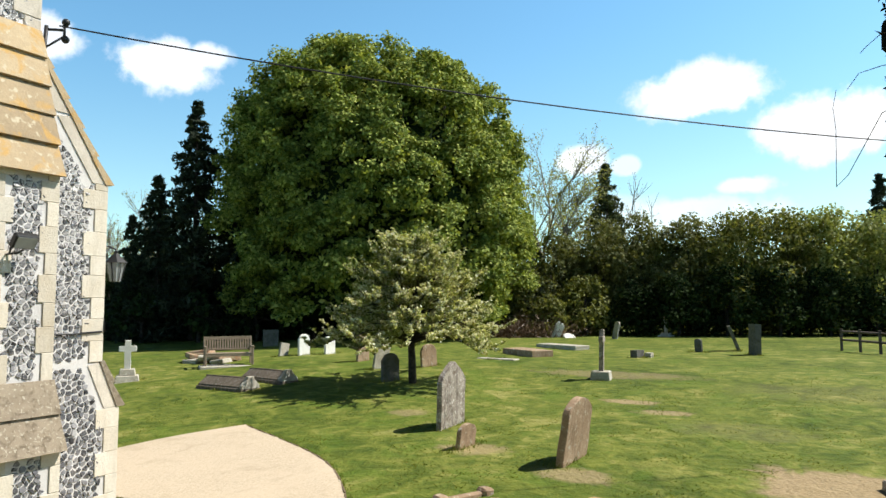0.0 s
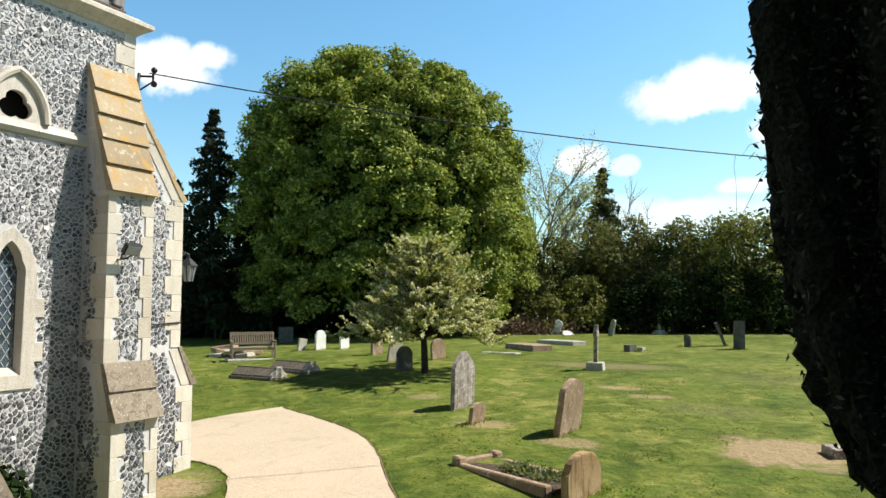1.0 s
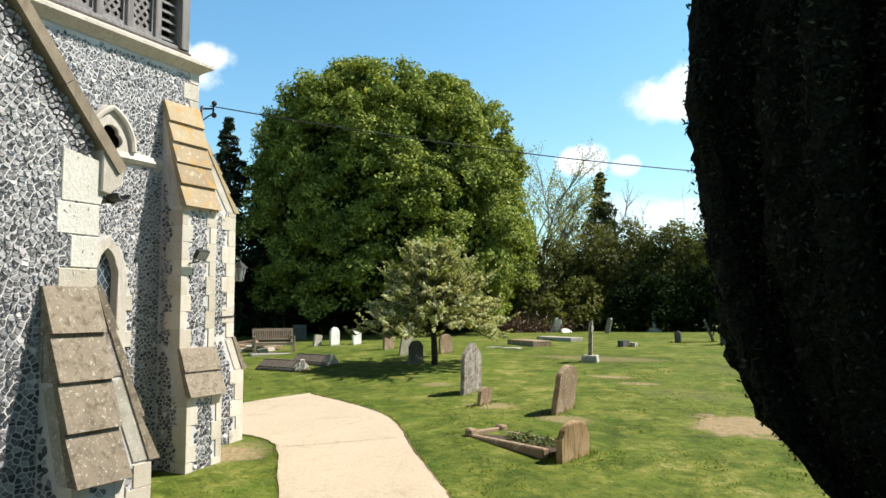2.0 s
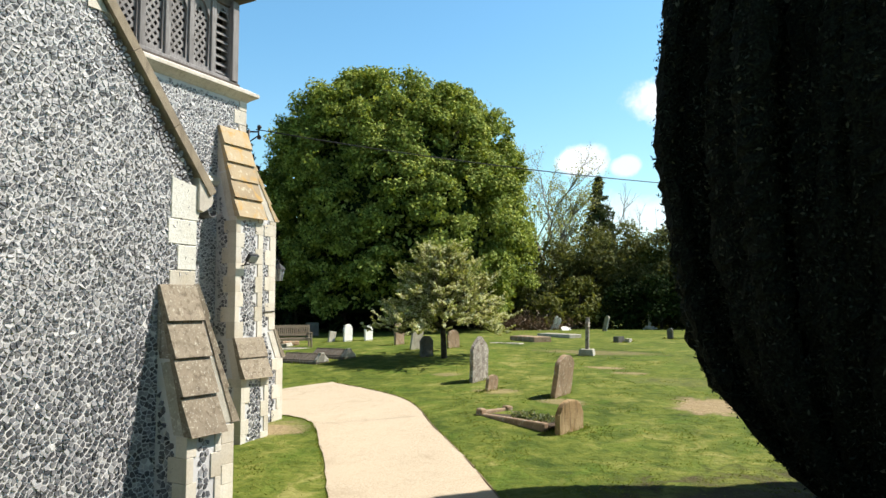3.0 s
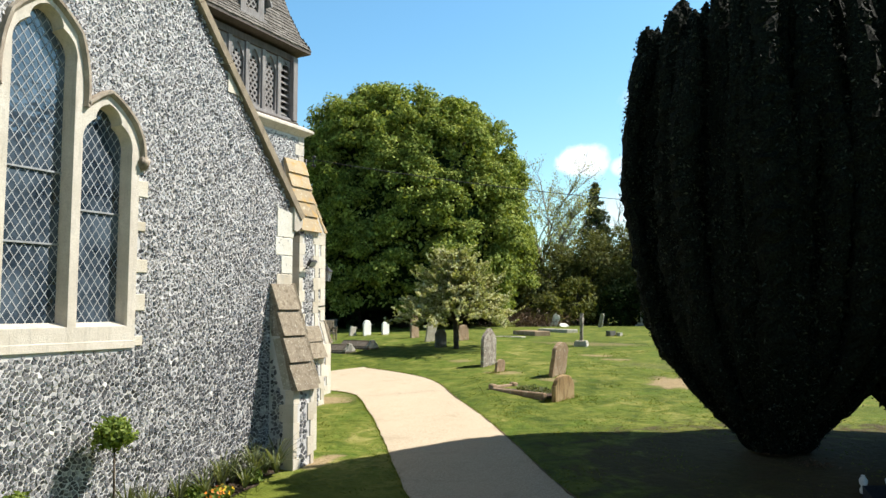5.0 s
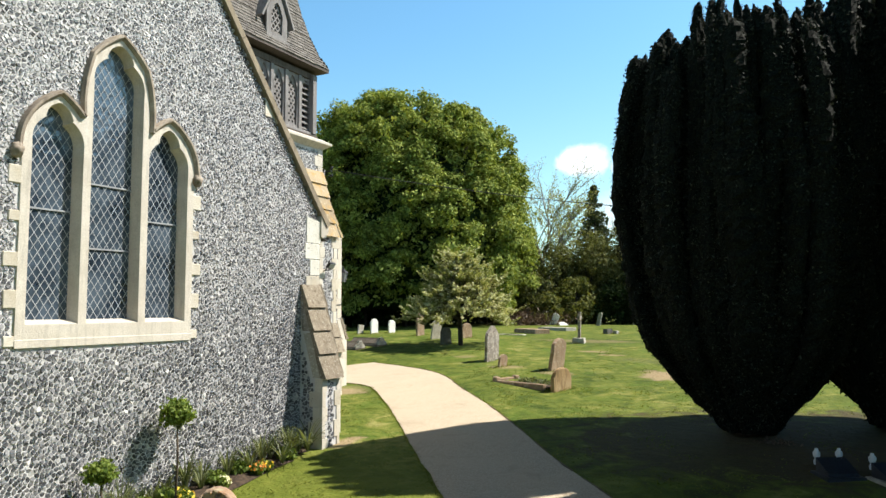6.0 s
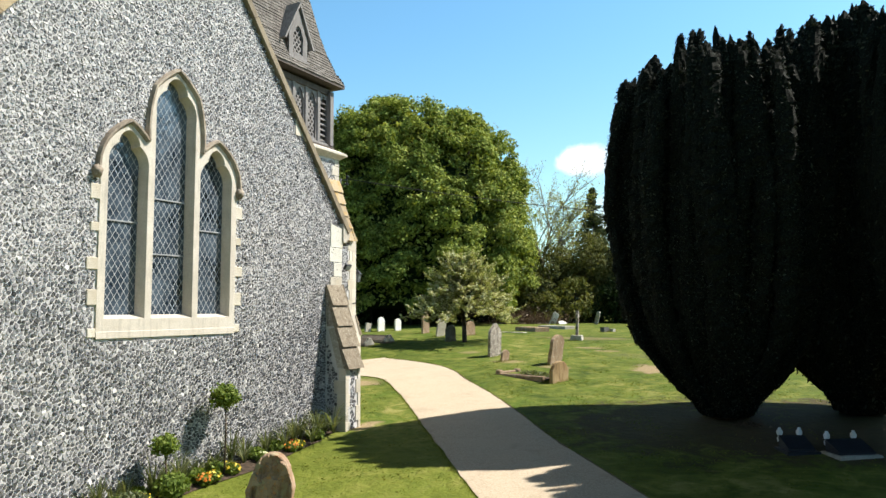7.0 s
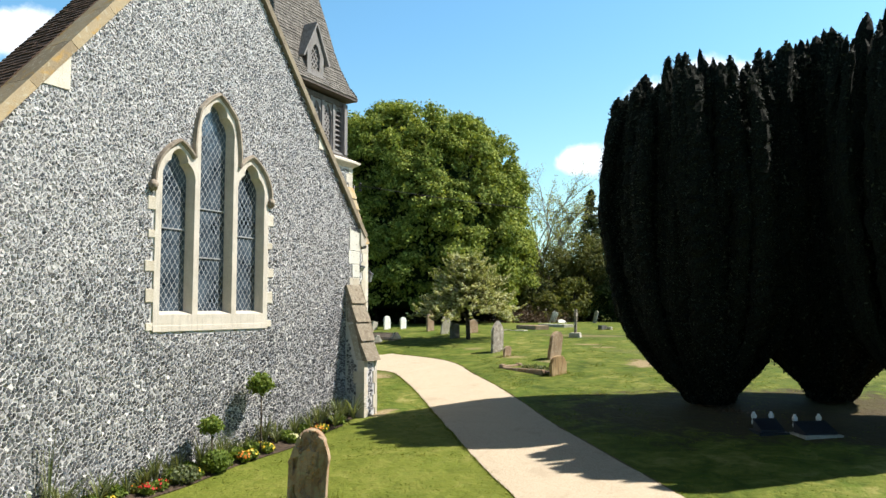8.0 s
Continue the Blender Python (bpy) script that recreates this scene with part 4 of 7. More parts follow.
# ---------------------------------------------------------------- buttresses
def buttress(owner, at, turn, width, stages, foot_z, slabs, slab_mats, label, seed):
    """Stepped buttress. Local axes: v out of the wall, u along it. stages: (foot z, out, top z, out at top of weathering, its z), lowest first."""
    m = Matrix.Translation((at[0], at[1], 0)) @ Matrix.Rotation(radians(turn), 4, "Z")
    prof = [(-0.3, foot_z)]
    for z_top, out, z_w, out_w in stages:
        prof += [(out, prof[-1][1] if len(prof) > 1 else foot_z), (out, z_top)]
        prof += [(out_w, z_w)]
    prof.append((-0.3, prof[-1][1]))
    clean = [p for i, p in enumerate(prof) if i == 0 or p != prof[i - 1]]
    body = prism("buttress", clean, width, MORTAR, 0.0, "xz")
    body.transform(m @ Matrix.Translation((0, width / 2, 0)))
    b = part("buttress", body, owner, label)
    rng = random.Random(seed)
    half = width / 2
    zlow = foot_z
    for s, (z_top, out, z_w, out_w) in enumerate(stages):
        # quoins at both front corners; they alternate in width
        z, i = zlow, rng.randrange(2)
        while z < z_top - 0.05:
            h = min(rng.uniform(0.24, 0.33), z_top - z)
            for side in (-1, 1):
                wide = (i + (side > 0)) % 2 == 0
                e = half * (rng.uniform(0.52, 0.60) if wide else rng.uniform(0.26, 0.36))
                deep = rng.uniform(0.30, 0.36) if not wide else rng.uniform(0.16, 0.22)
                u0, u1 = (half - e, half + 0.018) if side > 0 else (-half - 0.018, -half + e)
                me = box("quoin", out - deep, out + 0.018, u0, u1, z + 0.002, z + h - 0.002, ASHLAR, 0.004)
                me.transform(m)
                part("quoin", me, b)
            z += h
            i += 1
        # flints between the quoins on the front and on both flanks
        flints(b, lambda u, v, h, o=out: tuple(m @ Vector((o + h, u, v))), lambda u, v, g, a=zlow, t=z_top: -half + 0.13 < u < half - 0.13 and a < v < t - 0.02, -half, half, zlow, z_top, 0.075, seed + s)
        for side in (-1, 1):
            def flank(u, v, g, o=out, ow=out_w, a=zlow, t=z_top, tw=z_w, nxt=stages):
                if v < t:
                    lim = o
                elif v < tw:
                    lim = o + (ow - o) * (v - t) / (tw - t) - 0.10
                else:
                    return False
                return 0.02 < u < lim - 0.17 and a < v
            flints(b, lambda u, v, h, sd=side: tuple(m @ Vector((u, sd * (half + h), v))), flank, 0, out, zlow, z_w, 0.078, seed + 10 + s + side)
            # ashlar strip along the weathering's edge
            for i in range(2 if z_w - z_top > 1.2 else 1):
                pieces = 2 if z_w - z_top > 1.2 else 1
                ka, kb = i / pieces + 0.004, (i + 1) / pieces - 0.004
                va, vb = out + (out_w - out) * ka, out + (out_w - out) * kb
                za, zb = z_top + (z_w - z_top) * ka, z_top + (z_w - z_top) * kb
                sl = [(vb - 0.19, zb - 0.04), (va - 0.21, za), (va + 0.01, za), (vb + 0.01, zb - 0.01)]
                me = prism("edge_stone", sl, 0.05, (LIGHT_STONE, GREY_STONE)[(i + (side > 0)) % 2] if pieces > 1 and slab_mats[s] is SLAB else PALE, 0.0, "xz")
                me.transform(m @ Matrix.Translation((0, side * (half + 0.014) + (0.05 if side < 0 else 0.0), 0)))
                part("edge_stone", me, b)
        # weathering slabs
        n = slabs[s]
        dv, dzz = out_w - out, z_w - z_top
        k = math.hypot(dv, dzz)
        nv, nz = dzz / k, -dv / k
        for i in range(n):
            a, e = i / n, (i + 1) / n
            lip = 0.07 if i == 0 else 0.018
            p0 = (out + dv * a, z_top + dzz * a)
            p1 = (out + dv * e, z_top + dzz * e)
            q = [(p0[0] - 0.02, p0[1]), (p0[0] + nv * (0.075 + 0.02) + (0.03 if i == 0 else 0), p0[1] + nz * 0.075 - lip * 0.4), (p1[0] + nv * 0.045, p1[1] + nz * 0.045), (p1[0] - 0.02, p1[1])]
            me = prism("weathering_slab", q, width + 0.06, slab_mats[s], 0.010, "xz")
            jit = rng.uniform(-0.006, 0.006)
            me.transform(m @ Matrix.Translation((jit, width / 2 + 0.03, 0)))
            part("weathering_slab", me, b, "lichened sloping weathering slab" if i == 0 else "")
        zlow = z_w
    return b


buttress(church, (GX, 0.62), 0, 0.52, [(0.95, 0.55, 2.76, 0.0)], -1.0, [4], [SLAB], "flint and stone buttress with a sloping top", 21)
buttress(church, (-5.41, GY1), 90, 0.56, [(0.92, 0.72, 2.78, 0.0)], -1.0, [4], [SLAB], "flint and stone buttress with a sloping top", 31)

# ---------------------------------------------------------------- church tower
TX, TY0, TY1, TW = -8.5, 1.5, 5.33, 3.83
TC = (TX - TW / 2, (TY0 + TY1) / 2)
tower = thing("church_tower", Matrix.Translation((TC[0], TC[1], gz(-8.4, 4))), "square flint church tower with stepped buttresses", "church tower")
LAN = (3.565, 0.165, 3.06, 3.48)
lan_out = [(LAN[0] - 0.36, 1.62), *pointed(LAN[0], 0.36, 3.0, 3.70, cusp=False), (LAN[0] + 0.36, 1.62)]
lan_hole = [(LAN[0] - 0.20, 1.80), *pointed(LAN[0], 0.20, 3.06, 3.52), (LAN[0] + 0.20, 1.80)]
tre_c = (3.53, 5.08)
tre_out = [(tre_c[0] - 0.40, 5.05), *pointed(tre_c[0], 0.40, 5.16, 5.72, cusp=False), (tre_c[0] + 0.40, 5.05)]
trefoil = []
for k in range(36):
    w = 2 * math.pi * k / 36 + math.pi / 2
    r = 0.135 + 0.060 * abs(math.cos(1.5 * (w - math.pi / 2))) ** 0.8
    trefoil.append((tre_c[0] + 1.18 * r * math.cos(w), tre_c[1] + 0.215 + 1.05 * r * math.sin(w) - 0.02))
tower_out = [(TY0, -1.0), (TY1, -1.0), (TY1, 6.82), (TY0, 6.82)]
tw_e = part("tower_wall", plate("tower_wall", [tower_out, lan_out, tre_out], MORTAR, Matrix.Translation((TX - 0.3, 0, 0)) @ EAST, 0.6), tower, "flint tower wall")
for y0, y1 in ((TY0, TY0 + 0.5), (TY1 - 0.5, TY1)):
    part("tower_wall", box("tower_wall", TX - TW, TX - 0.603, y0, y1, -1.0, 6.82, MORTAR, 0.0), tower)
part("tower_wall", box("tower_wall", TX - TW, TX - TW + 0.5, TY0 + 0.503, TY1 - 0.503, -1.0, 6.82, MORTAR, 0.0), tower)


def tower_test(u, v, margin):
    if not (TY0 + 0.3 < u < TY1 - 0.03 and -0.6 < v < 6.78):
        return False
    if 4.93 < v < 5.10:
        return False
    for o in (lan_out, tre_out):
        if inside(o, u, v) or (margin and (inside(o, u - margin, v) or inside(o, u + margin, v))):
            return False
    return True


flints(tw_e, lambda u, v, h: (TX + h, u, v), tower_test, 2.3, TY1, -0.6, 6.8, 0.072, 41)
# north face, seen past the far buttress
flints(tw_e, lambda u, v, h: (u, TY1 + h, v), lambda u, v, g: TX - 2.2 < u < TX - 0.05 and -0.3 < v < 6.7, TX - 2.2, TX, -0.3, 6.8, 0.10, 43)
z, i = 4.2, 0
while z < 6.7:
    h = 0.30
    w = 0.34 if i % 2 else 0.20
    block("quoin", TX - 0.3, TX + 0.02, TY1 - w, TY1 + 0.02, z + 0.004, z + h - 0.004, PALE, tower)
    z += h
    i += 1
# lancet
lancet = part("lancet_window", plate("lancet_window", [lan_out, lan_hole], PALE, Matrix.Translation((TX + 0.0, 0, 0)) @ EAST, 0.06), tower, "narrow pointed window with pale stone surround")
k = len(lan_hole)
lan_in = [(LAN[0] - LAN[1], 1.90), *pointed(LAN[0], LAN[1], LAN[2], LAN[3]), (LAN[0] + LAN[1], 1.90)]
part("reveal", mesh("reveal", [(TX, y, z) for y, z in lan_hole] + [(TX - 0.11, y, z) for y, z in lan_in], [(i, (i + 1) % k, k + (i + 1) % k, k + i) for i in range(k)], PALE), lancet)
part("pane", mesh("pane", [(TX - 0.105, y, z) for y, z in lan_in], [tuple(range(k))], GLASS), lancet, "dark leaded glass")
vs, fs = [], []
for sgn in (1, -1):
    for j in range(-8, 40):
        t0 = 1.6 + j * 0.19
        seg = []
        for y in np.linspace(LAN[0] - LAN[1], LAN[0] + LAN[1], 15):
            zz = t0 + sgn * 1.6 * (y - LAN[0])
            if inside(lan_in, y, zz):
                seg.append((y, zz))
        if len(seg) > 1:
            b = len(vs)
            (ya, za), (yb, zb) = seg[0], seg[-1]
            vs += [(TX - 0.097, ya, za - 0.012), (TX - 0.097, ya, za + 0.012), (TX - 0.097, yb, zb + 0.012), (TX - 0.097, yb, zb - 0.012)]
            fs.append((b, b + 1, b + 2, b + 3))
part("lead_lattice", mesh("lead_lattice", vs, fs, LEAD), lancet)
for sgn in (-1, 1):
    z, i = 1.66, 0
    while z < 3.1:
        if i % 2 == (sgn > 0):
            y0 = LAN[0] + sgn * 0.36
            block("jamb_stone", TX - 0.1, TX + 0.028, min(y0 - sgn * 0.02, y0 + sgn * 0.12), max(y0 - sgn * 0.02, y0 + sgn * 0.12), z, z + 0.26, PALE, tower)
        z += 0.29
        i += 1
# trefoil light over the string course
tre = part("trefoil_window", plate("trefoil_window", [tre_out, trefoil], PALE, Matrix.Translation((TX + 0.005, 0, 0)) @ EAST, 0.09), tower, "small trefoil opening under a pointed hood")
# near-black sheet set behind the hole in place of shade
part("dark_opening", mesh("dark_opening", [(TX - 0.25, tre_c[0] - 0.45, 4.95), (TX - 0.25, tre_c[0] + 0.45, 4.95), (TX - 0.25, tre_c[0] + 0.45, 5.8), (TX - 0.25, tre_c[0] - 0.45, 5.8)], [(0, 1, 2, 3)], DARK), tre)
arch = pointed(tre_c[0], 0.36, 5.10, 5.70, cusp=False, steps=10)
vs, fs = [], []
for i, (y, z) in enumerate(arch):
    (ya, za), (yb, zb) = arch[max(i - 1, 0)], arch[min(i + 1, len(arch) - 1)]
    ny, nz = -(zb - za), (yb - ya)
    k = math.hypot(ny, nz)
    for out, off in [(0.03, 0.0), (0.10, 0.01), (0.12, 0.05), (0.11, 0.09), (0.0, 0.11)]:
        vs.append((TX + out, y + ny / k * off, z + nz / k * off))
fs = [(i * 5 + j, i * 5 + j + 1, i * 5 + j + 6, i * 5 + j + 5) for i in range(len(arch) - 1) for j in range(4)]
part("hood_mould", mesh("hood_mould", vs, fs, PALE), tre)
y = 2.0
for w in (0.62, 0.55, 0.66, 0.58, 0.45):
    part("string_stone", prism("string_stone", [(0.0, 4.93), (0.05, 4.93), (0.09, 4.99), (0.05, 5.09), (0.0, 5.10)], w - 0.006, ASHLAR, 0.0, "xz"), tower, m=Matrix.Translation((TX, y + w, 0)))
    y += w
# cornice
for x0, x1, y0, y1 in ((TX - TW - 0.2, TX + 0.20, TY0 - 0.2, TY1 + 0.20),):
    bm = bmesh.new()
    rings = [(0.02, 6.80), (0.06, 6.84), (0.20, 6.93), (0.20, 6.99), (0.02, 7.09), (-0.3, 7.10)]
    cx, cy, h = TC[0], TC[1], TW / 2
    vr = [[bm.verts.new((cx + sx * (h + o), cy + sy * (h + o), z)) for sx, sy in ((-1, -1), (1, -1), (1, 1), (-1, 1))] for o, z in rings]
    for a, b in zip(vr, vr[1:]):
        for j in range(4):
            bm.faces.new((a[j], a[(j + 1) % 4], b[(j + 1) % 4], b[j]))
    bm.faces.new(vr[-1])
    bm.faces.new(vr[0][::-1])
    part("cornice", from_bm("cornice", bm, PALE), tower, "moulded stone cornice")
buttress(tower, (TX, 4.935), 0, 0.73, [(1.14, 0.74, 1.90, 0.54), (4.28, 0.54, 6.14, 0.02)], -0.5, [2, 5], [SLAB, GOLD_SLAB], "tall stepped buttress of flint and cream stone", 51)
buttress(tower, (-8.98, TY1), 90, 0.70, [(1.40, 1.40, 2.02, 1.12), (4.40, 1.12, 6.10, 0.0)], -0.5, [2, 5], [SLAB, GOLD_SLAB], "tall stepped buttress of flint and cream stone", 61)

# ---------------------------------------------------------------- bell turret
turret = thing("bell_turret", Matrix.Translation((TC[0], TC[1], 7.10)), "timber bell turret with a shingled spire", "bell turret")
TH = 1.73
for o, z0, z1, mat in ((TH + 0.10, 7.11, 7.19, TIMBER_DARK), (TH + 0.05, 7.19, 7.27, TIMBER), (TH + 0.03, 8.80, 8.98, TIMBER_DARK)):
    part("rail", box("rail", TC[0] - o, TC[0] + o, TC[1] - o, TC[1] + o, z0, z1, mat, 0.012), turret)
# solid black box painted as shade instead of a hollow belfry
part("core", box("core", TC[0] - TH + 0.178, TC[0] + TH - 0.178, TC[1] - TH + 0.178, TC[1] + TH - 0.178, 7.2, 8.95, DARK, 0.0), turret, "near-black box in place of the belfry's unlit inside")
bays = 6
bw = 2 * TH / bays


def quatrefoil(cy, cz, r):
    return [(cy + r * (0.62 + 0.38 * abs(math.cos(2 * a))) * math.cos(a), cz + r * (0.62 + 0.38 * abs(math.cos(2 * a))) * math.sin(a)) for a in [2 * math.pi * k / 16 for k in range(16)]]


for face in (0, 1, 3):               # east, north, south
    turn = Matrix.Translation((TC[0], TC[1], 0)) @ Matrix.Rotation(radians((0, 90, 180, -90)[face]), 4, "Z")
    for k in range(bays + 1):
        u = -TH + k * bw
        w = 0.11 if k in (0, bays) else 0.065
        if k == bays and face in (0,):
            pass
        me = box("post", TH - 0.14, TH + 0.02 if k not in (0, bays) else TH + 0.035, u - w, u + w, 7.22, 8.92, TIMBER, 0.010)
        me.transform(turn)
        part("post", me, turret)
    for k in range(bays):
        a, b = -TH + k * bw + 0.06, -TH + (k + 1) * bw - 0.06
        c = (a + b) / 2
        louvred = k in (0, bays - 1)
        hw = (b - a) / 2
        # traceried head board with a pointed opening
        hole = [(c - hw + 0.035, 7.36 if not louvred else 7.30), *pointed(c, hw - 0.035, 8.30, 8.74), (c + hw - 0.035, 7.36 if not louvred else 7.30)]
        rim = [(a, 7.25), (b, 7.25), (b, 8.85), (a, 8.85)]
        me = plate("panel_surround", [rim, hole], TIMBER, Matrix.Translation((TH - 0.05, 0, 0)) @ EAST, 0.05)
        me.transform(turn)
        part("panel_surround", me, turret)
        if louvred:
            z = 7.34
            while z < 8.74:
                me = mesh("louvre", [(TH - 0.02, a + 0.01, z), (TH - 0.02, b - 0.01, z), (TH - 0.16, b - 0.01, z + 0.12), (TH - 0.16, a + 0.01, z + 0.12), (TH - 0.025, a + 0.01, z - 0.022), (TH - 0.025, b - 0.01, z - 0.022), (TH - 0.17, b - 0.01, z + 0.10), (TH - 0.17, a + 0.01, z + 0.10)],
                          [(0, 1, 2, 3), (7, 6, 5, 4), (0, 4, 5, 1), (0, 3, 7, 4), (1, 5, 6, 2)], TIMBER)
                me.transform(turn)
                part("louvre", me, turret)
                z += 0.165
        elif face != 1:
            holes = []
            z, r = 7.45, 0
            while z < 8.62:
                for q in ((-0.075, 0.075) if r % 2 == 0 else (-0.0, -0.15, 0.15)):
                    if abs(q) + 0.05 < (hw - 0.02) and (z < 8.34 or abs(q) < 0.1 * (8.75 - z) / 0.3):
                        holes.append(quatrefoil(c + q, z, 0.048))
                z += 0.098
                r += 1
            me = plate("pierced_panel", [[(a, 7.3), (b, 7.3), (b, 8.84), (a, 8.84)]] + holes, TIMBER, Matrix.Translation((TH - 0.09, 0, 0)) @ EAST, 0.02)
            me.transform(turn)
            part("pierced_panel", me, turret, "oak panel pierced with small quatrefoils")
# spire: bell-cast pyramid
RINGS = [(2.04, 9.14), (1.84, 9.50), (1.64, 10.05), (1.48, 10.65), (1.25, 11.75), (0.0, 17.2)]
spire_v, spire_f = [(TC[0] + sx * 2.04, TC[1] + sy * 2.04, 9.06) for sx, sy in ((-1, -1), (1, -1), (1, 1), (-1, 1))], [(3, 2, 1, 0)]
for h, z in RINGS[:-1]:
    b = len(spire_v)
    spire_v += [(TC[0] + sx * h, TC[1] + sy * h, z) for sx, sy in ((-1, -1), (1, -1), (1, 1), (-1, 1))]
    spire_f += [(b - 4 + j, b - 4 + (j + 1) % 4, b + (j + 1) % 4, b + j) for j in range(4)]
spire_v.append((TC[0], TC[1], RINGS[-1][1]))
b = len(spire_v) - 5
spire_f += [(b + j, b + (j + 1) % 4, b + 4) for j in range(4)]
spire = part("spire", mesh("spire", spire_v, spire_f, TIMBER_DARK), turret, "steep shingled spire with a flared foot")
for face in range(4):
    w = radians(90 * face)
    out, along = Vector((math.cos(w), math.sin(w), 0)), Vector((-math.sin(w), math.cos(w), 0))
    for (h0, z0), (h1, z1) in zip(RINGS, RINGS[1:]):
        top = Vector((*TC, z1)) + out * h1
        down = Vector((*TC, z0)) + out * h0 - top
        L = down.length
        part("shingles", tile_rows("shingles", top, along, down, lambda s, a=h1, b=h0, L=L: (-(a + (b - a) * s / L), a + (b - a) * s / L), L, 0.105, 0.15, SHINGLE, 0.013, int(z0 * 10) + face), spire, kind="stuff")
# lucarne on the east side
LY, LX = TC[1], TC[0] + 1.80
luc = part("lucarne", prism("lucarne", [(LY - 0.40, 9.42), (LY + 0.40, 9.42), (LY + 0.40, 10.10), (LY, 10.92), (LY - 0.40, 10.10)], 0.9, TIMBER_DARK), turret, "small gabled timber lucarne", m=Matrix.Translation((LX, 0, 0)))
AT[luc] = Matrix.Translation((LX, 0, 0))
lh = [(LY - 0.22, 9.58), *pointed(LY, 0.22, 10.0, 10.42), (LY + 0.22, 9.58)]
part("panel_surround", plate("panel_surround", [[(LY - 0.40, 9.42), (LY + 0.40, 9.42), (LY + 0.40, 10.10), (LY, 10.90), (LY - 0.40, 10.10)], lh], TIMBER, Matrix.Translation((LX + 0.045, 0, 0)) @ EAST, 0.06), luc)
# black sheet put behind the piercing as its shade
part("backing", mesh("backing", [(LX + 0.004, LY - 0.26, 9.48), (LX + 0.004, LY + 0.26, 9.48), (LX + 0.004, LY + 0.26, 10.18), (LX + 0.004, LY, 10.55), (LX + 0.004, LY - 0.26, 10.18)], [(0, 1, 2, 3, 4)], DARK), luc, "near-black sheet in place of the lucarne's unlit inside")
holes = [quatrefoil(LY + q, 9.66 + 0.105 * r, 0.062) for r in range(7) for q in ((-0.08, 0.08) if r % 2 else (-0.16, 0.0, 0.16)) if not (r > 4 and abs(q) > 0.1)]
part("pierced_panel", plate("pierced_panel", [[(LY - 0.24, 9.5), (LY + 0.24, 9.5), (LY + 0.24, 10.15), (LY, 10.5), (LY - 0.24, 10.15)]] + holes, TIMBER, Matrix.Translation((LX + 0.012, 0, 0)) @ EAST, 0.012), luc)
for sgn in (-1, 1):
    a, b = (LY + sgn * 0.02 - sgn * 0.02, 11.02), (LY + sgn * 0.60, 9.86)
    n = (-(b[1] - a[1]), b[0] - a[0])
    k = math.hypot(*n)
    n = (n[0] / k * 0.06 * sgn, n[1] / k * 0.06 * sgn)
    pts = [a, b, (b[0] + n[0], b[1] + n[1]), (a[0], a[1] + 0.11)]
    part("bargeboard", prism("bargeboard", pts if sgn < 0 else pts[::-1], 1.1, TIMBER), luc, m=Matrix.Translation((LX + 0.14, 0, 0)))
part("sill", box("sill", LX - 0.1, LX + 0.13, LY - 0.46, LY + 0.46, 9.36, 9.44, TIMBER, 0.01), luc)

# ---------------------------------------------------------------- fixtures on the tower
flood = thing("floodlight", Matrix.Translation((-7.90, 4.80, 3.42)), "black floodlight on the tower buttress", "floodlight")
me = box("housing", -0.03, 0.05, -0.13, 0.13, -0.085, 0.085, IRON, 0.012)
me.transform(Matrix.Translation((0.14, 0, 0.05)) @ Matrix.Rotation(radians(35), 4, "Y"))
part("housing", me, flood, local=True)
me = box("lens", 0.052, 0.056, -0.11, 0.11, -0.068, 0.068, LAMP_GLASS, 0.0)
me.transform(Matrix.Translation((0.14, 0, 0.05)) @ Matrix.Rotation(radians(35), 4, "Y"))
part("lens", me, flood, local=True)
part("bracket", tubes("bracket", [([(-0.06, -0.08, -0.10), (0.05, -0.10, -0.10), (0.13, -0.12, 0.02)], 0.012, 0.012), ([(-0.06, -0.08, -0.10), (0.05, 0.0, -0.08), (0.13, 0.10, 0.02)], 0.012, 0.012)], IRON), flood, local=True)

LNX, LNY = -8.72, 6.52
lantern = thing("lantern", Matrix.Translation((LNX, LNY + 0.18, 3.08)), "black iron wall lantern on a bracket", "lantern")
bm = bmesh.new()
bmesh.ops.create_cone(bm, cap_ends=True, segments=6, radius1=0.075, radius2=0.13, depth=0.26, matrix=Matrix.Translation((0, 0, 0.15)))
part("glass", from_bm("glass", bm, LAMP_GLASS), lantern, "grey lantern glass", local=True)
bm = bmesh.new()
bmesh.ops.create_cone(bm, cap_ends=True, segments=6, radius1=0.165, radius2=0.03, depth=0.13, matrix=Matrix.Translation((0, 0, 0.345)))
bmesh.ops.create_icosphere(bm, subdivisions=1, radius=0.03, matrix=Matrix.Translation((0, 0, 0.43)))
part("hood", from_bm("hood", bm, IRON), lantern, local=True)
ribs = []
for k in range(6):
    w = 2 * math.pi * k / 6
    ribs.append(([(0.077 * math.cos(w), 0.077 * math.sin(w), 0.02), (0.132 * math.cos(w), 0.132 * math.sin(w), 0.28)], 0.007, 0.007))
part("cage", tubes("cage", ribs, IRON, 4), lantern, local=True)
part("bracket", tubes("bracket", [([(0, -0.26, 0.50), (0, -0.10, 0.50), (0, 0, 0.47), (0, 0, 0.40)], 0.014, 0.012), ([(0, -0.26, 0.22), (0, -0.20, 0.40), (0, -0.06, 0.50)], 0.010, 0.010)], IRON), lantern, local=True)
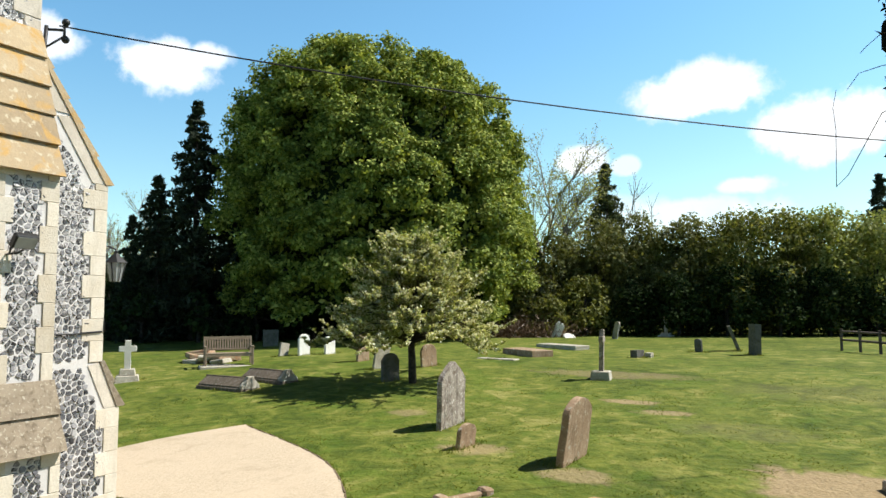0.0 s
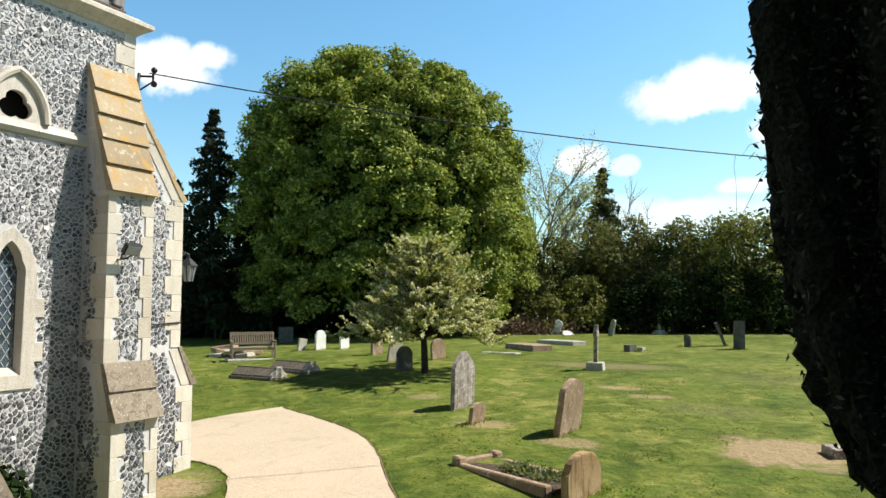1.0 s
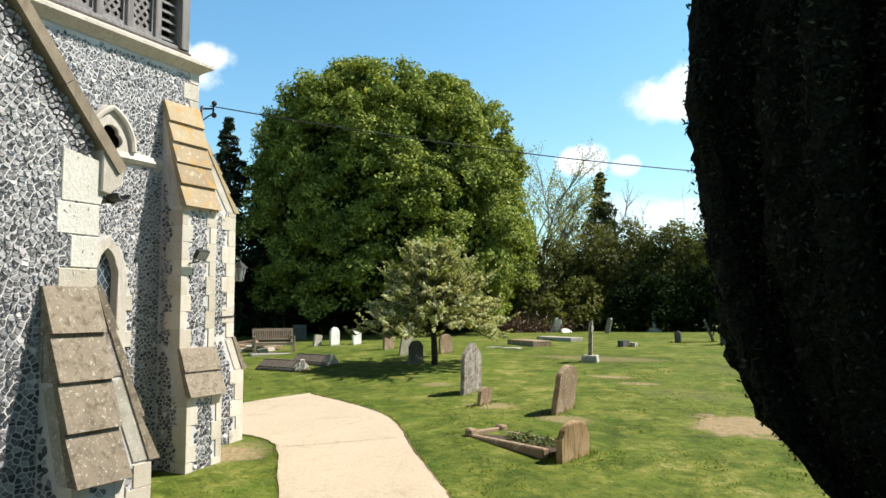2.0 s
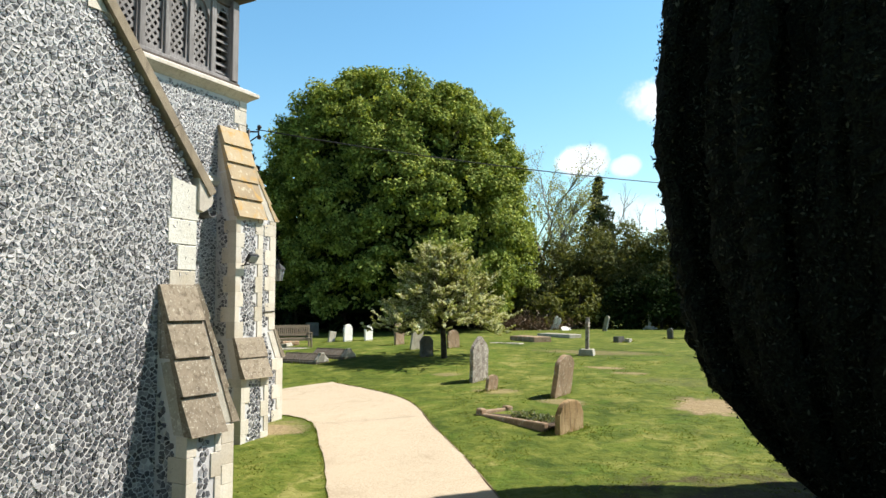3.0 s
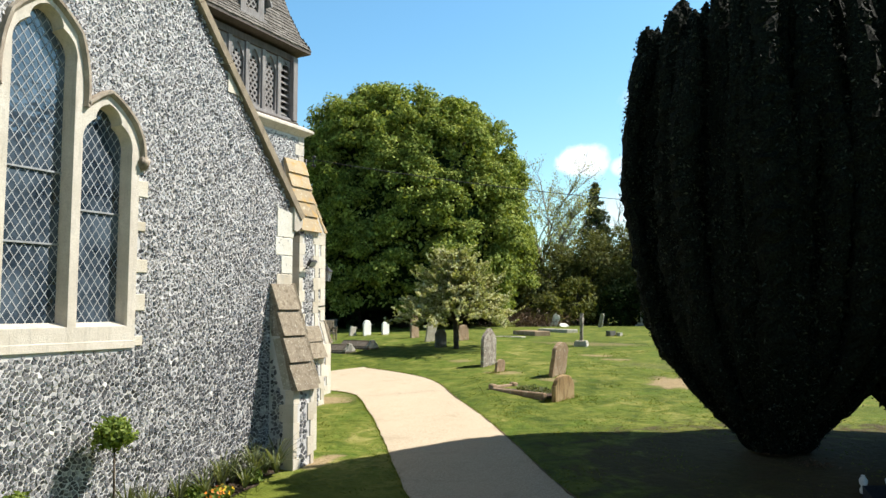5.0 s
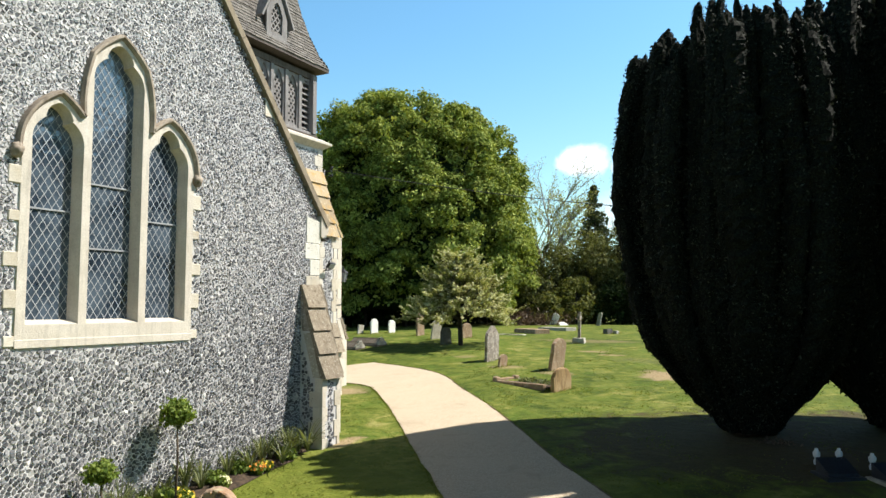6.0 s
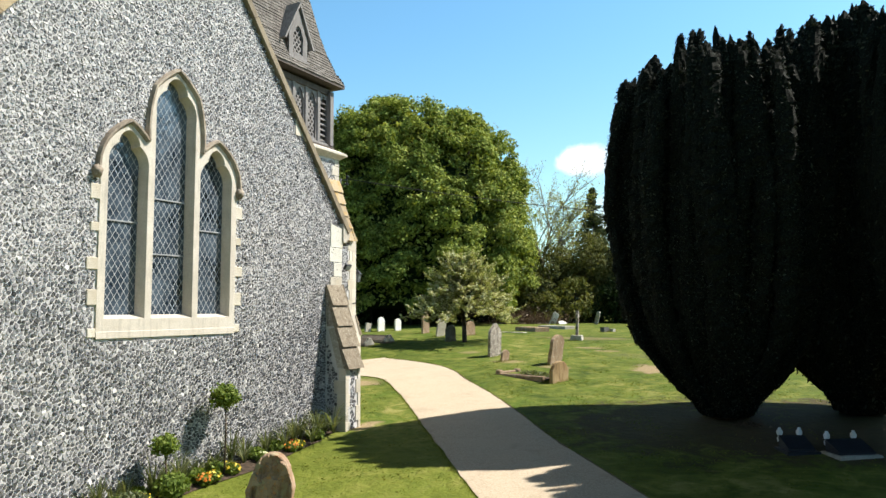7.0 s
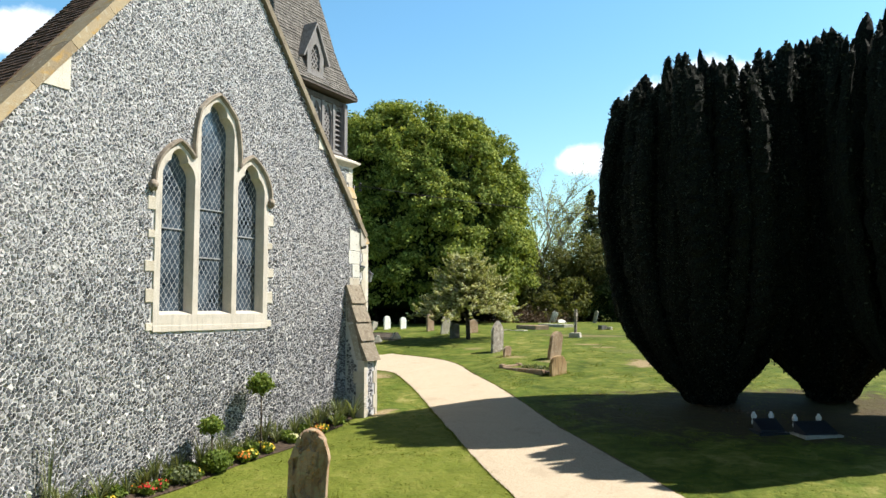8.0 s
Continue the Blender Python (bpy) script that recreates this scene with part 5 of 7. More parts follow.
solid("conduit", tubes("conduit", [([(-8.6, 5.36, 2.40), (-8.6, 6.0, 2.40), (-8.6, 6.43, 2.42)], 0.014, 0.014), ([(-8.60, 6.47, 2.42), (-8.66, 6.47, 2.9), (-8.66, 6.47, 3.9)], 0.012, 0.012)], IRON), Matrix(), "thin black conduit on the buttress", "conduit")

INS = Vector((-8.36, 5.50, 6.20))
insul = thing("cable_bracket", Matrix.Translation(INS), "iron bracket with insulators for the overhead cable", "cable bracket")
part("arm", tubes("arm", [([(-0.12, -0.12, -0.55), (-0.10, -0.10, 0.05)], 0.025, 0.025), ([(-0.12, -0.12, 0.0), (0.02, 0.06, 0.02)], 0.018, 0.018), ([(-0.12, -0.12, -0.25), (0.02, 0.06, -0.06)], 0.014, 0.014), ([(0.02, 0.06, -0.12), (0.02, 0.06, 0.16)], 0.018, 0.018)], IRON), insul, local=True)
for z in (-0.10, 0.12):
    bm = bmesh.new()
    bmesh.ops.create_uvsphere(bm, u_segments=10, v_segments=6, radius=0.05, matrix=Matrix.Translation((0.03, 0.07, z)))
    part("insulator", from_bm("insulator", bm, IRON, True), insul, local=True)
th = radians(38.5)
pts = []
for k in range(41):
    s = k * 1.0
    pts.append((INS.x + s * math.cos(th), INS.y + s * math.sin(th), 6.26 - 0.140 * s + 0.00465 * s * s))
solid("overhead_cable", tubes("overhead_cable", [(pts, 0.011, 0.011)], CABLE, 5), Matrix(), "black overhead cable sagging from the tower", "cable")

# ---------------------------------------------------------------- graves
def stone_outline(shape, w, h):
    a = w / 2
    pts = []
    if shape == "round":
        r = a
        pts = [(-a, -0.25), (a, -0.25)] + [(a * math.cos(t), h - 0.62 * r + 0.62 * r * math.sin(t)) for t in np.linspace(0, math.pi, 15)]
    elif shape == "segment":
        s = 0.30 * w
        pts = [(-a, -0.25), (a, -0.25), (a, h - s - 0.02), (a - 0.045, h - s), (a - 0.05, h - s + 0.03)] + [((a - 0.05) * math.cos(t), h - s + 0.03 + (s - 0.03) * math.sin(t)) for t in np.linspace(0.12, math.pi - 0.12, 11)] + [(-a + 0.05, h - s + 0.03), (-a + 0.045, h - s), (-a, h - s - 0.02)]
    elif shape == "shouldered":
        s = h - 0.30 * w
        pts = [(-a, -0.25), (a, -0.25), (a, s), (a * 0.86, s + 0.05 * w), (a * 0.60, s + 0.07 * w)] + [(0.56 * a * math.cos(t), s + 0.08 * w + 0.22 * w * math.sin(t)) for t in np.linspace(0.15, math.pi - 0.15, 9)] + [(-a * 0.60, s + 0.07 * w), (-a * 0.86, s + 0.05 * w), (-a, s)]
    elif shape == "tall":
        s = h - 0.55 * w
        pts = [(-a, -0.25), (a, -0.25), (a, s), (a * 0.72, s + 0.06 * w), (a * 0.72, s + 0.14 * w)] + [(0.70 * a * math.cos(t), s + 0.16 * w + 0.39 * w * math.sin(t)) for t in np.linspace(0.05, math.pi - 0.05, 11)] + [(-a * 0.72, s + 0.14 * w), (-a * 0.72, s + 0.06 * w), (-a, s)]
    elif shape == "worn":
        s = h - 0.46 * w
        pts = [(-a, -0.25), (a, -0.25), (a * 0.98, 0.45 * h), (a * 1.04, 0.60 * h), (a * 0.95, 0.68 * h), (a * 0.84, s)] + [(0.80 * a * math.cos(t), s + 0.46 * w * math.sin(t)) for t in np.linspace(0.12, math.pi - 0.12, 11)] + [(-a * 0.84, s), (-a * 0.98, 0.62 * h), (-a * 1.10, 0.55 * h), (-a * 1.06, 0.50 * h), (-a, 0.48 * h)]
    elif shape == "gothic":
        s = h - 0.42 * w
        arc = [(a * (1 - t) + 0.16 * a * 4 * t * (1 - t), s + 0.42 * w * t) for t in np.linspace(0.08, 0.88, 7)]
        top = [(0.12 * a * math.cos(t), h - 0.03 + 0.03 * math.sin(t)) for t in np.linspace(0.3, math.pi - 0.3, 5)]
        pts = [(-a, -0.25), (a, -0.25), (a, s - 0.02), (a * 0.96, s)] + arc + top + [(-u, v) for u, v in arc[::-1]] + [(-a * 0.96, s), (-a, s - 0.02)]
    else:
        pts = [(-a, -0.25), (a, -0.25), (a, h), (-a, h)]
    return pts


def headstone(x, y, w, h, shape, mat, facing, label, thick=0.10, lean=0.0, tip=0.0, seed=0, group="headstones in the churchyard", flake=0.0):
    me = prism("headstone", stone_outline(shape, w, h), thick, mat, 0.014)
    me.transform(Matrix.Translation((thick / 2, 0, 0)))
    if flake:
        # face that peels in layers
        bm = bmesh.new()
        bm.from_mesh(me)
        bmesh.ops.triangulate(bm, faces=bm.faces[:])
        for _ in range(5):
            bmesh.ops.subdivide_edges(bm, edges=[e for e in bm.edges if e.calc_length() > 0.032], cuts=1)
            bmesh.ops.triangulate(bm, faces=bm.faces[:])
        for v in bm.verts:
            if v.co.x > 0 and abs(v.co.y) < w * 0.42:
                f = 0.62 if flake > 0.03 else 1.0
                k = noise.fractal(Vector((v.co.y * 6.5 * f, v.co.z * 3.6 * f, seed)), 1.0, 2.0, 4)
                v.co.x -= flake * (1.0 if k > 0.12 else 0.45 if k > -0.05 else 0.0)
        bm.to_mesh(me)
        bm.free()
    for v in me.vertices:
        v.co += 0.010 * noise.noise_vector(v.co * 3.1 + Vector((seed, seed * 0.7, 0)))
    m = Matrix.Translation((x, y, gz(x, y))) @ Matrix.Rotation(radians(facing), 4, "Z") @ Matrix.Rotation(radians(tip), 4, "X") @ Matrix.Rotation(radians(lean), 4, "Y")
    return solid("headstone", me, m, label, "headstone", group)


headstone(-6.55, 12.60, 0.92, 1.24, "gothic", GREY_STONE, -3, "tall lichened grey headstone with a pointed top", 0.11, 2, 0, 1, flake=0.006)
headstone(-5.50, 11.10, 0.46, 0.40, "round", BROWN_STONE, -8, "low rounded brown footstone in the grass", 0.09, 8, 0, 2)
headstone(-3.58, 10.90, 0.90, 0.98, "round", BROWN_STONE, -6, "leaning brown sandstone headstone with a flaking base", 0.12, 9, 0, 3, flake=0.003)
headstone(-2.28, 7.57, 0.80, 0.60, "segment", STREAK_STONE, -16, "low streaked sandstone headstone of a kerbed grave", 0.12, 2, 0, 4)
# dark stone here: the hawthorn's shade is put into the colour
headstone(-10.73, 17.05, 0.56, 0.76, "segment", DARK_STONE, -24, "grey headstone under the hawthorn, shade put into its dark colour", 0.10, 0, 0, 5)
headstone(-17.78, 22.06, 0.58, 0.80, "segment", WHITE_STONE, -6, "clean white headstone on the lawn", 0.10, 0, 0, 6)
headstone(-17.15, 22.85, 0.54, 0.70, "segment", WHITE_STONE, -6, "smaller clean white headstone on the lawn", 0.10, 0, 0, 7)
headstone(-18.32, 21.50, 0.42, 0.50, "flat", LIGHT_STONE, -6, "small pale leaning headstone", 0.09, 3, -8, 8)
headstone(-23.6, 26.8, 0.72, 0.80, "flat", DARK_STONE, -35, "dark flat-topped headstone in tree shade", 0.10, 0, 0, 9)
headstone(-14.0, 20.5, 0.50, 1.12, "tall", BROWN_STONE, -15, "tall narrow headstone with a stepped round top", 0.12, 0, 0, 10)
headstone(-12.3, 18.95, 0.55, 0.90, "round", LIGHT_STONE, -20, "pale headstone leaning to one side", 0.09, 5, -6, 11)
headstone(-11.1, 19.9, 0.62, 0.70, "segment", BROWN_STONE, -20, "brown headstone behind the hawthorn", 0.10, 0, 3, 12)
headstone(-2.05, -4.92, 0.60, 1.12, "worn", PEELED_STONE, -62, "weathered orange headstone with a flaking face and mossy top", 0.20, 4, -4, 13, flake=0.06)
headstone(-10.24, 38.9, 0.55, 0.95, "round", LIGHT_STONE, 40, "pale headstone leaning far over", 0.09, 14, 0, 14)
headstone(-4.52, 29.7, 0.35, 0.52, "round", DARK_STONE, 55, "small dark headstone in the grass", 0.10, -3, 0, 15)
headstone(-3.19, 30.9, 0.60, 1.05, "flat", DARK_STONE, 10, "grey headstone leaning steeply over", 0.10, -20, 0, 16)
headstone(-2.43, 28.75, 0.55, 1.12, "flat", DARK_STONE, 30, "thick dark headstone near the hedge", 0.22, 2, 0, 17)
headstone(-6.1, 26.24, 0.45, 0.26, "flat", DARK_STONE, -20, "low dark block of a broken headstone", 0.28, 0, 0, 18)
headstone(-5.72, 26.4, 0.28, 0.16, "flat", LIGHT_STONE, -10, "low pale block beside a broken headstone", 0.22, 0, 0, 19)
# kerbed grave before the streaked headstone
kerb = thing("grave_kerb", Matrix.Translation((-2.40, 7.62, gz(-2.4, 7.6))) @ Matrix.Rotation(radians(-28), 4, "Z"), "worn stone kerb set round a planted grave", "grave kerb")
for s in (-1, 1):
    me = box("kerb_stone", -2.10, -0.10, s * 0.36 - 0.065, s * 0.36 + 0.065, -0.15, 0.15, BROWN_STONE, 0.02, 0.012, s)
    me.transform(Matrix.Rotation(radians(-1.2), 4, "Y"))
    part("kerb_stone", me, kerb, local=True)
    part("corner_post", box("corner_post", -2.26, -2.06, s * 0.36 - 0.085, s * 0.36 + 0.085, -0.15, 0.21, BROWN_STONE, 0.03, 0.02, s + 5), kerb, local=True)
part("kerb_stone", box("kerb_stone", -2.20, -2.09, -0.30, 0.30, -0.15, 0.17, BROWN_STONE, 0.02, 0.012, 9), kerb, local=True)
part("grave_soil", box("grave_soil", -2.08, -0.12, -0.29, 0.29, -0.10, 0.10, SOIL, 0.03, 0.04, 2), kerb, "dry soil of the grave", local=True)
p = np.stack([RNG.uniform(-1.4, -0.3, 500), RNG.uniform(-0.26, 0.26, 500), RNG.uniform(0.09, 0.22, 500)], axis=1)
solid("grave_plants", quads("grave_plants", leaves(p, 0.05), LEAF_STRAP), kerb.matrix_basis.copy(), "low yellow-green plants on the grave", "plant", kind="stuff")


def cross(x, y, h, arm, w, mat, base_mat, facing, steps, label, lean=0.0):
    m = Matrix.Translation((x, y, gz(x, y))) @ Matrix.Rotation(radians(facing), 4, "Z")
    t = thing("stone_cross", m, label, "grave cross", "crosses in the churchyard")
    z = -0.1
    for i, (half, top) in enumerate(steps):
        bm = bmesh.new()
        bmesh.ops.create_cube(bm, size=1.0)
        for v in bm.verts:
            k = half * (1.0 if v.co.z < 0 else 0.86)
            v.co = Vector((v.co.x * 2 * k, v.co.y * 2 * k, z if v.co.z < 0 else top))
        bmesh.ops.bevel(bm, geom=bm.edges[:], offset=0.02, segments=1, affect="EDGES", profile=0.5)
        part("base", from_bm("base", bm, base_mat), t, local=True)
        z = top - 0.004
    a = w / 2
    az = h - 0.26
    pts = [(-a * 1.15, z), (a * 1.15, z), (a, az - a), (arm / 2, az - a), (arm / 2, az + a), (a, az + a), (a, h), (-a, h), (-a, az + a), (-arm / 2, az + a), (-arm / 2, az - a), (-a, az - a)]
    me = prism("cross", pts, w * 0.8, mat, 0.012)
    me.transform(Matrix.Rotation(radians(lean), 4, "Y") @ Matrix.Translation((w * 0.4, 0, 0)))
    part("cross", me, t, local=True)
    return t


cross(-5.52, 19.5, 1.34, 0.46, 0.15, GREY_STONE, LIGHT_STONE, 8, [(0.28, 0.22)], "lichened stone cross on a square base", 2)
cross(-18.76, 14.95, 1.22, 0.50, 0.16, WHITE_STONE, LIGHT_STONE, -40, [(0.36, 0.17), (0.24, 0.36)], "white stone cross on a stepped base")
cross(-8.19, 42.3, 1.25, 0.26, 0.17, LIGHT_STONE, LIGHT_STONE, -10, [(0.40, 0.10), (0.25, 0.22)], "tall stone cross on a stepped base before the hedge")


def ledger(x, y, l, w, h, facing, mat, label, ridge=False):
    m = Matrix.Translation((x, y, gz(x, y))) @ Matrix.Rotation(radians(facing), 4, "Z")
    if not ridge:
        return solid("grave_slab", box("grave_slab", -l / 2, l / 2, -w / 2, w / 2, -0.12, h, mat, 0.02, 0.012, x), m, label, "grave slab")
    t = thing("coped_tomb", m, label, "coped tomb", "coped tombs by the bench")
    part("plinth", box("plinth", -l / 2 - 0.05, l / 2 + 0.05, -w / 2 - 0.05, w / 2 + 0.05, -0.12, 0.06, mat, 0.02), t, local=True)
    b = 0.10
    vs = [(-l / 2, -w / 2, 0.05), (l / 2, -w / 2, 0.05), (l / 2, w / 2, 0.05), (-l / 2, w / 2, 0.05), (-l / 2, -w / 2, b), (l / 2, -w / 2, b), (l / 2, w / 2, b), (-l / 2, w / 2, b), (-l / 2 + 0.05, -0.05, h), (l / 2 - 0.05, -0.05, h), (l / 2 - 0.05, 0.05, h), (-l / 2 + 0.05, 0.05, h)]
    fs = [(3, 2, 1, 0), (0, 1, 5, 4), (1, 2, 6, 5), (2, 3, 7, 6), (3, 0, 4, 7), (4, 5, 9, 8), (6, 7, 11, 10), (8, 9, 10, 11), (5, 6, 10, 9), (7, 4, 8, 11)]
    part("coped_body", mesh("coped_body", vs, fs, mat), t, local=True)
    end = [(-w / 2 - 0.02, 0.02), (w / 2 + 0.02, 0.02), (w / 2 + 0.02, 0.12), (0.10, h - 0.02), (0.10, h + 0.06), (-0.10, h + 0.06), (-0.10, h - 0.02), (-w / 2 - 0.02, 0.12)]
    part("carved_end", prism("carved_end", end, 0.12, LIGHT_STONE, 0.015), t, "pale carved gable end", local=True, m=Matrix.Translation((l / 2 + 0.05, 0, 0)))
    part("ridge", tubes("ridge", [([(-l / 2, 0, h), (0, 0, h + 0.008), (l / 2, 0, h)], 0.035, 0.035)], mat, 6), t, local=True)
    return t


ledger(-14.45, 14.72, 1.75, 0.56, 0.29, -6, TOMB_STONE, "low ridged tomb with a pale carved end", True)
ledger(-14.10, 15.95, 1.75, 0.56, 0.29, -12, TOMB_STONE, "low ridged tomb, dark and mossy", True)
ledger(-10.2, 23.2, 1.5, 0.42, 0.03, -8, LIGHT_STONE, "flat pale ledger stone in the grass")
ledger(-10.05, 25.6, 2.2, 0.9, 0.22, -38, BROWN_STONE, "raised brown grave slab")
ledger(-10.1, 29.8, 2.5, 0.8, 0.16, -30, LIGHT_STONE, "long pale grave slab")
ledger(1.22, 11.40, 1.35, 0.45, 0.13, 26, GREY_STONE, "low weathered kerb slab beside a bare patch")
broken = prism("broken_monument", [(-0.30, -0.2), (0.32, -0.2), (0.30, 0.35), (0.22, 0.62), (0.26, 0.88), (0.10, 1.06), (-0.06, 1.00), (-0.20, 1.10), (-0.32, 0.86), (-0.24, 0.55)], 0.22, WHITE_STONE, 0.03)
broken.transform(Matrix.Rotation(radians(-24), 4, "X") @ Matrix.Rotation(radians(8), 4, "Y"))
solid("broken_monument", broken, Matrix.Translation((-13.8, 39.6, gz(-13.8, 39.6))) @ Matrix.Rotation(radians(-50), 4, "Z") @ Matrix.Scale(0.85, 4), "broken white stone monument leaning before the brush", "monument")
headstone(-12.9, 39.4, 0.7, 0.35, "round", WHITE_STONE, -40, "fallen white stone beside the broken monument", 0.12, -55, 0, 20)

# tumbled slabs by the bench
for k in range(9):
    x, y = -20.3 + 0.45 * (k % 4) - 0.2 * (k // 4), 19.0 + 0.33 * (k % 3)
    w, l = 0.25 + 0.1 * (k % 3), 0.35 + 0.12 * (k % 2)
    m = Matrix.Translation((x, y, gz(x, y) + 0.06 + 0.12 * (k // 4))) @ Matrix.Rotation(radians(37 * k), 4, "Z") @ Matrix.Rotation(radians(8 - 5 * (k % 4)), 4, "X")
    solid("stone_slab", box("stone_slab", -l, l, -w, w, -0.09, 0.09, PEELED_STONE if k % 3 else LIGHT_STONE, 0.03, 0.03, k), m, "tumbled pinkish stone slab behind the bench", "stone slab", "tumbled slabs")


def bench():
    m = Matrix.Translation((-18.0, 18.35, gz(-17.9, 18.2))) @ Matrix.Rotation(radians(50), 4, "Z")
    t = thing("bench", m, "weathered wooden slatted bench on the lawn", "bench")
    W = 0.76
    for s in (-1, 1):
        part("front_leg", box("front_leg", s * W - 0.035, s * W + 0.035, -0.30, -0.23, 0.0, 0.64, BENCH_WOOD, 0.008), t, local=True)
        me = box("back_leg", s * W - 0.035, s * W + 0.035, 0.20, 0.27, 0.0, 0.98, BENCH_WOOD, 0.008)
        for v in me.vertices:
            v.co.y += max(0, v.co.z - 0.42) * 0.22
        part("back_leg", me, t, local=True)
        part("armrest", box("armrest", s * W - 0.045, s * W + 0.045, -0.36, 0.28, 0.64, 0.68, BENCH_WOOD, 0.010), t, local=True)
        part("side_rail", box("side_rail", s * W - 0.02, s * W + 0.02, -0.24, 0.21, 0.34, 0.41, BENCH_WOOD, 0.006), t, local=True)
    for k in range(6):
        y = -0.29 + 0.095 * k
        part("seat_slat", box("seat_slat", -W, W, y, y + 0.07, 0.42, 0.445, BENCH_WOOD, 0.006), t, local=True)
    part("seat_rail", box("seat_rail", -W + 0.03, W - 0.03, -0.285, -0.25, 0.33, 0.42, BENCH_WOOD, 0.006), t, local=True)
    for z0, z1, dy in ((0.88, 0.98, 0.115), (0.52, 0.58, 0.03)):
        part("back_rail", box("back_rail", -W + 0.03, W - 0.03, 0.205 + dy, 0.245 + dy, z0, z1, BENCH_WOOD, 0.008), t, local=True)
    for k in range(17):
        x = -W + 0.09 + k * (2 * W - 0.18) / 16
        me = box("back_slat", x - 0.024, x + 0.024, 0.215, 0.235, 0.57, 0.89, BENCH_WOOD, 0.004)
        for v in me.vertices:
            v.co.y += (v.co.z - 0.42) * 0.22
        part("back_slat", me, t, local=True)
    solid("paving_slab", box("paving_slab", -0.95, 0.95, -0.55, 0.45, -0.08, 0.03, LIGHT_STONE, 0.02), m, "pale paving under the bench", "paving slab")


bench()

# small dark tablets with vases under the yews
for x, y, w, f, lab in ((4.05, 1.80, 0.46, -62, "small dark granite tablet with two white vases"), (4.87, 1.80, 0.66, -55, "dark granite desk tablet with flower pots")):
    m = Matrix.Translation((x, y, gz(x, y))) @ Matrix.Rotation(radians(f), 4, "Z")
    t = thing("grave_tablet", m, lab, "grave tablet", "tablets under the yews")
    me = mesh("tablet", [(0.22, -w / 2, -0.05), (0.22, w / 2, -0.05), (0.22, w / 2, 0.07), (0.22, -w / 2, 0.07), (-0.15, -w / 2, -0.05), (-0.15, w / 2, -0.05), (-0.15, w / 2, 0.24), (-0.15, -w / 2, 0.24)],
              [(0, 1, 2, 3), (3, 2, 6, 7), (5, 4, 7, 6), (0, 3, 7, 4), (1, 5, 6, 2)], GRANITE)
    part("tablet", me, t, local=True)
    part("base", box("base", -0.22, 0.32, -w / 2 - 0.06, w / 2 + 0.06, -0.08, 0.03, GRANITE if w < 0.5 else LIGHT_STONE, 0.01), t, local=True)
    for s in (-1, 1):
        bm = bmesh.new()
        prof = [(0.0, 0.0), (0.045, 0.0), (0.05, 0.05), (0.03, 0.09), (0.05, 0.13), (0.055, 0.18), (0.03, 0.21), (0.025, 0.24), (0.0, 0.25)]
        rings = [[bm.verts.new((r * math.cos(a), r * math.sin(a), z)) for a in [2 * math.pi * k / 10 for k in range(10)]] for r, z in prof[1:-1]]
        for a, b in zip(rings, rings[1:]):
            for j in range(10):
                bm.faces.new((a[j], a[(j + 1) % 10], b[(j + 1) % 10], b[j]))
        bm.faces.new(rings[-1])
        bm.faces.new(rings[0][::-1])
        q = m @ Vector((-0.22, s * w * 0.38, 0))
        solid("vase", from_bm("vase", bm, PORCELAIN, True), Matrix.Translation((q.x, q.y, m.translation.z + 0.12)), "small white vase behind a grave tablet", "vase", "vases under the yews")


# ---------------------------------------------------------------- trees
def blob_tree(name, x, y, lobes, per, size, mat, bark, trunk_r, trunk_h, label, limbs=10, category="tree", flat=0.7, low=0.6, long=1.5):
    """Broad-leaved tree or shrub: trunk, limbs and a crown of many small leaves in lobes (dx, dy, z, radius, squash)."""
    base = gz(x, y)
    t = thing(name, Matrix.Translation((x, y, base)), label, category)
    lines = []
    if trunk_r:
        lines.append(([(0, 0, -0.3), (0.05, 0.03, trunk_h * 0.4), (-0.03, 0.05, trunk_h)], trunk_r * 1.25, trunk_r * 0.75))
        rng = random.Random(int(abs(x * 10 + y)))
        pick = rng.sample(lobes, min(limbs, len(lobes)))
        for dx, dy, z, r, q in pick:
            a, b = Vector((0, 0, trunk_h * rng.uniform(0.6, 1.0))), Vector((dx, dy, z))
            mid = a.lerp(b, 0.5) + Vector((rng.uniform(-0.3, 0.3), rng.uniform(-0.3, 0.3), 0.12 * (b - a).length))
            lines.append(([a, a.lerp(mid, 0.5) + Vector((0, 0, 0.1)), mid, b], trunk_r * 0.5, trunk_r * 0.10))
        part("trunk", tubes("trunk", lines, bark, 8), t, local=True)
    cs = []
    for dx, dy, z, r, q in lobes:
        n = max(12, int(per * r * r))
        d, k = shell(n, low)
        wob = 1 + 0.25 * np.sin(d[:, 0] * 5 + dx) * np.cos(d[:, 1] * 4 + dy)
        p = d * (k * r * wob)[:, None] * np.array([1, 1, q]) + np.array([dx, dy, z])
        out = d.copy()
        out[:, 2] += 0.35
        cs.append(leaves(p, size, out, flat, long))
    part("crown", quads("crown", np.concatenate(cs), mat), t, local=True)
    return t


FWD, RIGHT = Vector((-0.469, 0.883)), Vector((0.883, 0.469))


def spot(px_right, depth):
    """A place by its distance along the first view and to the right of it."""
    q = FWD * depth + RIGHT * px_right
    return q.x, q.y


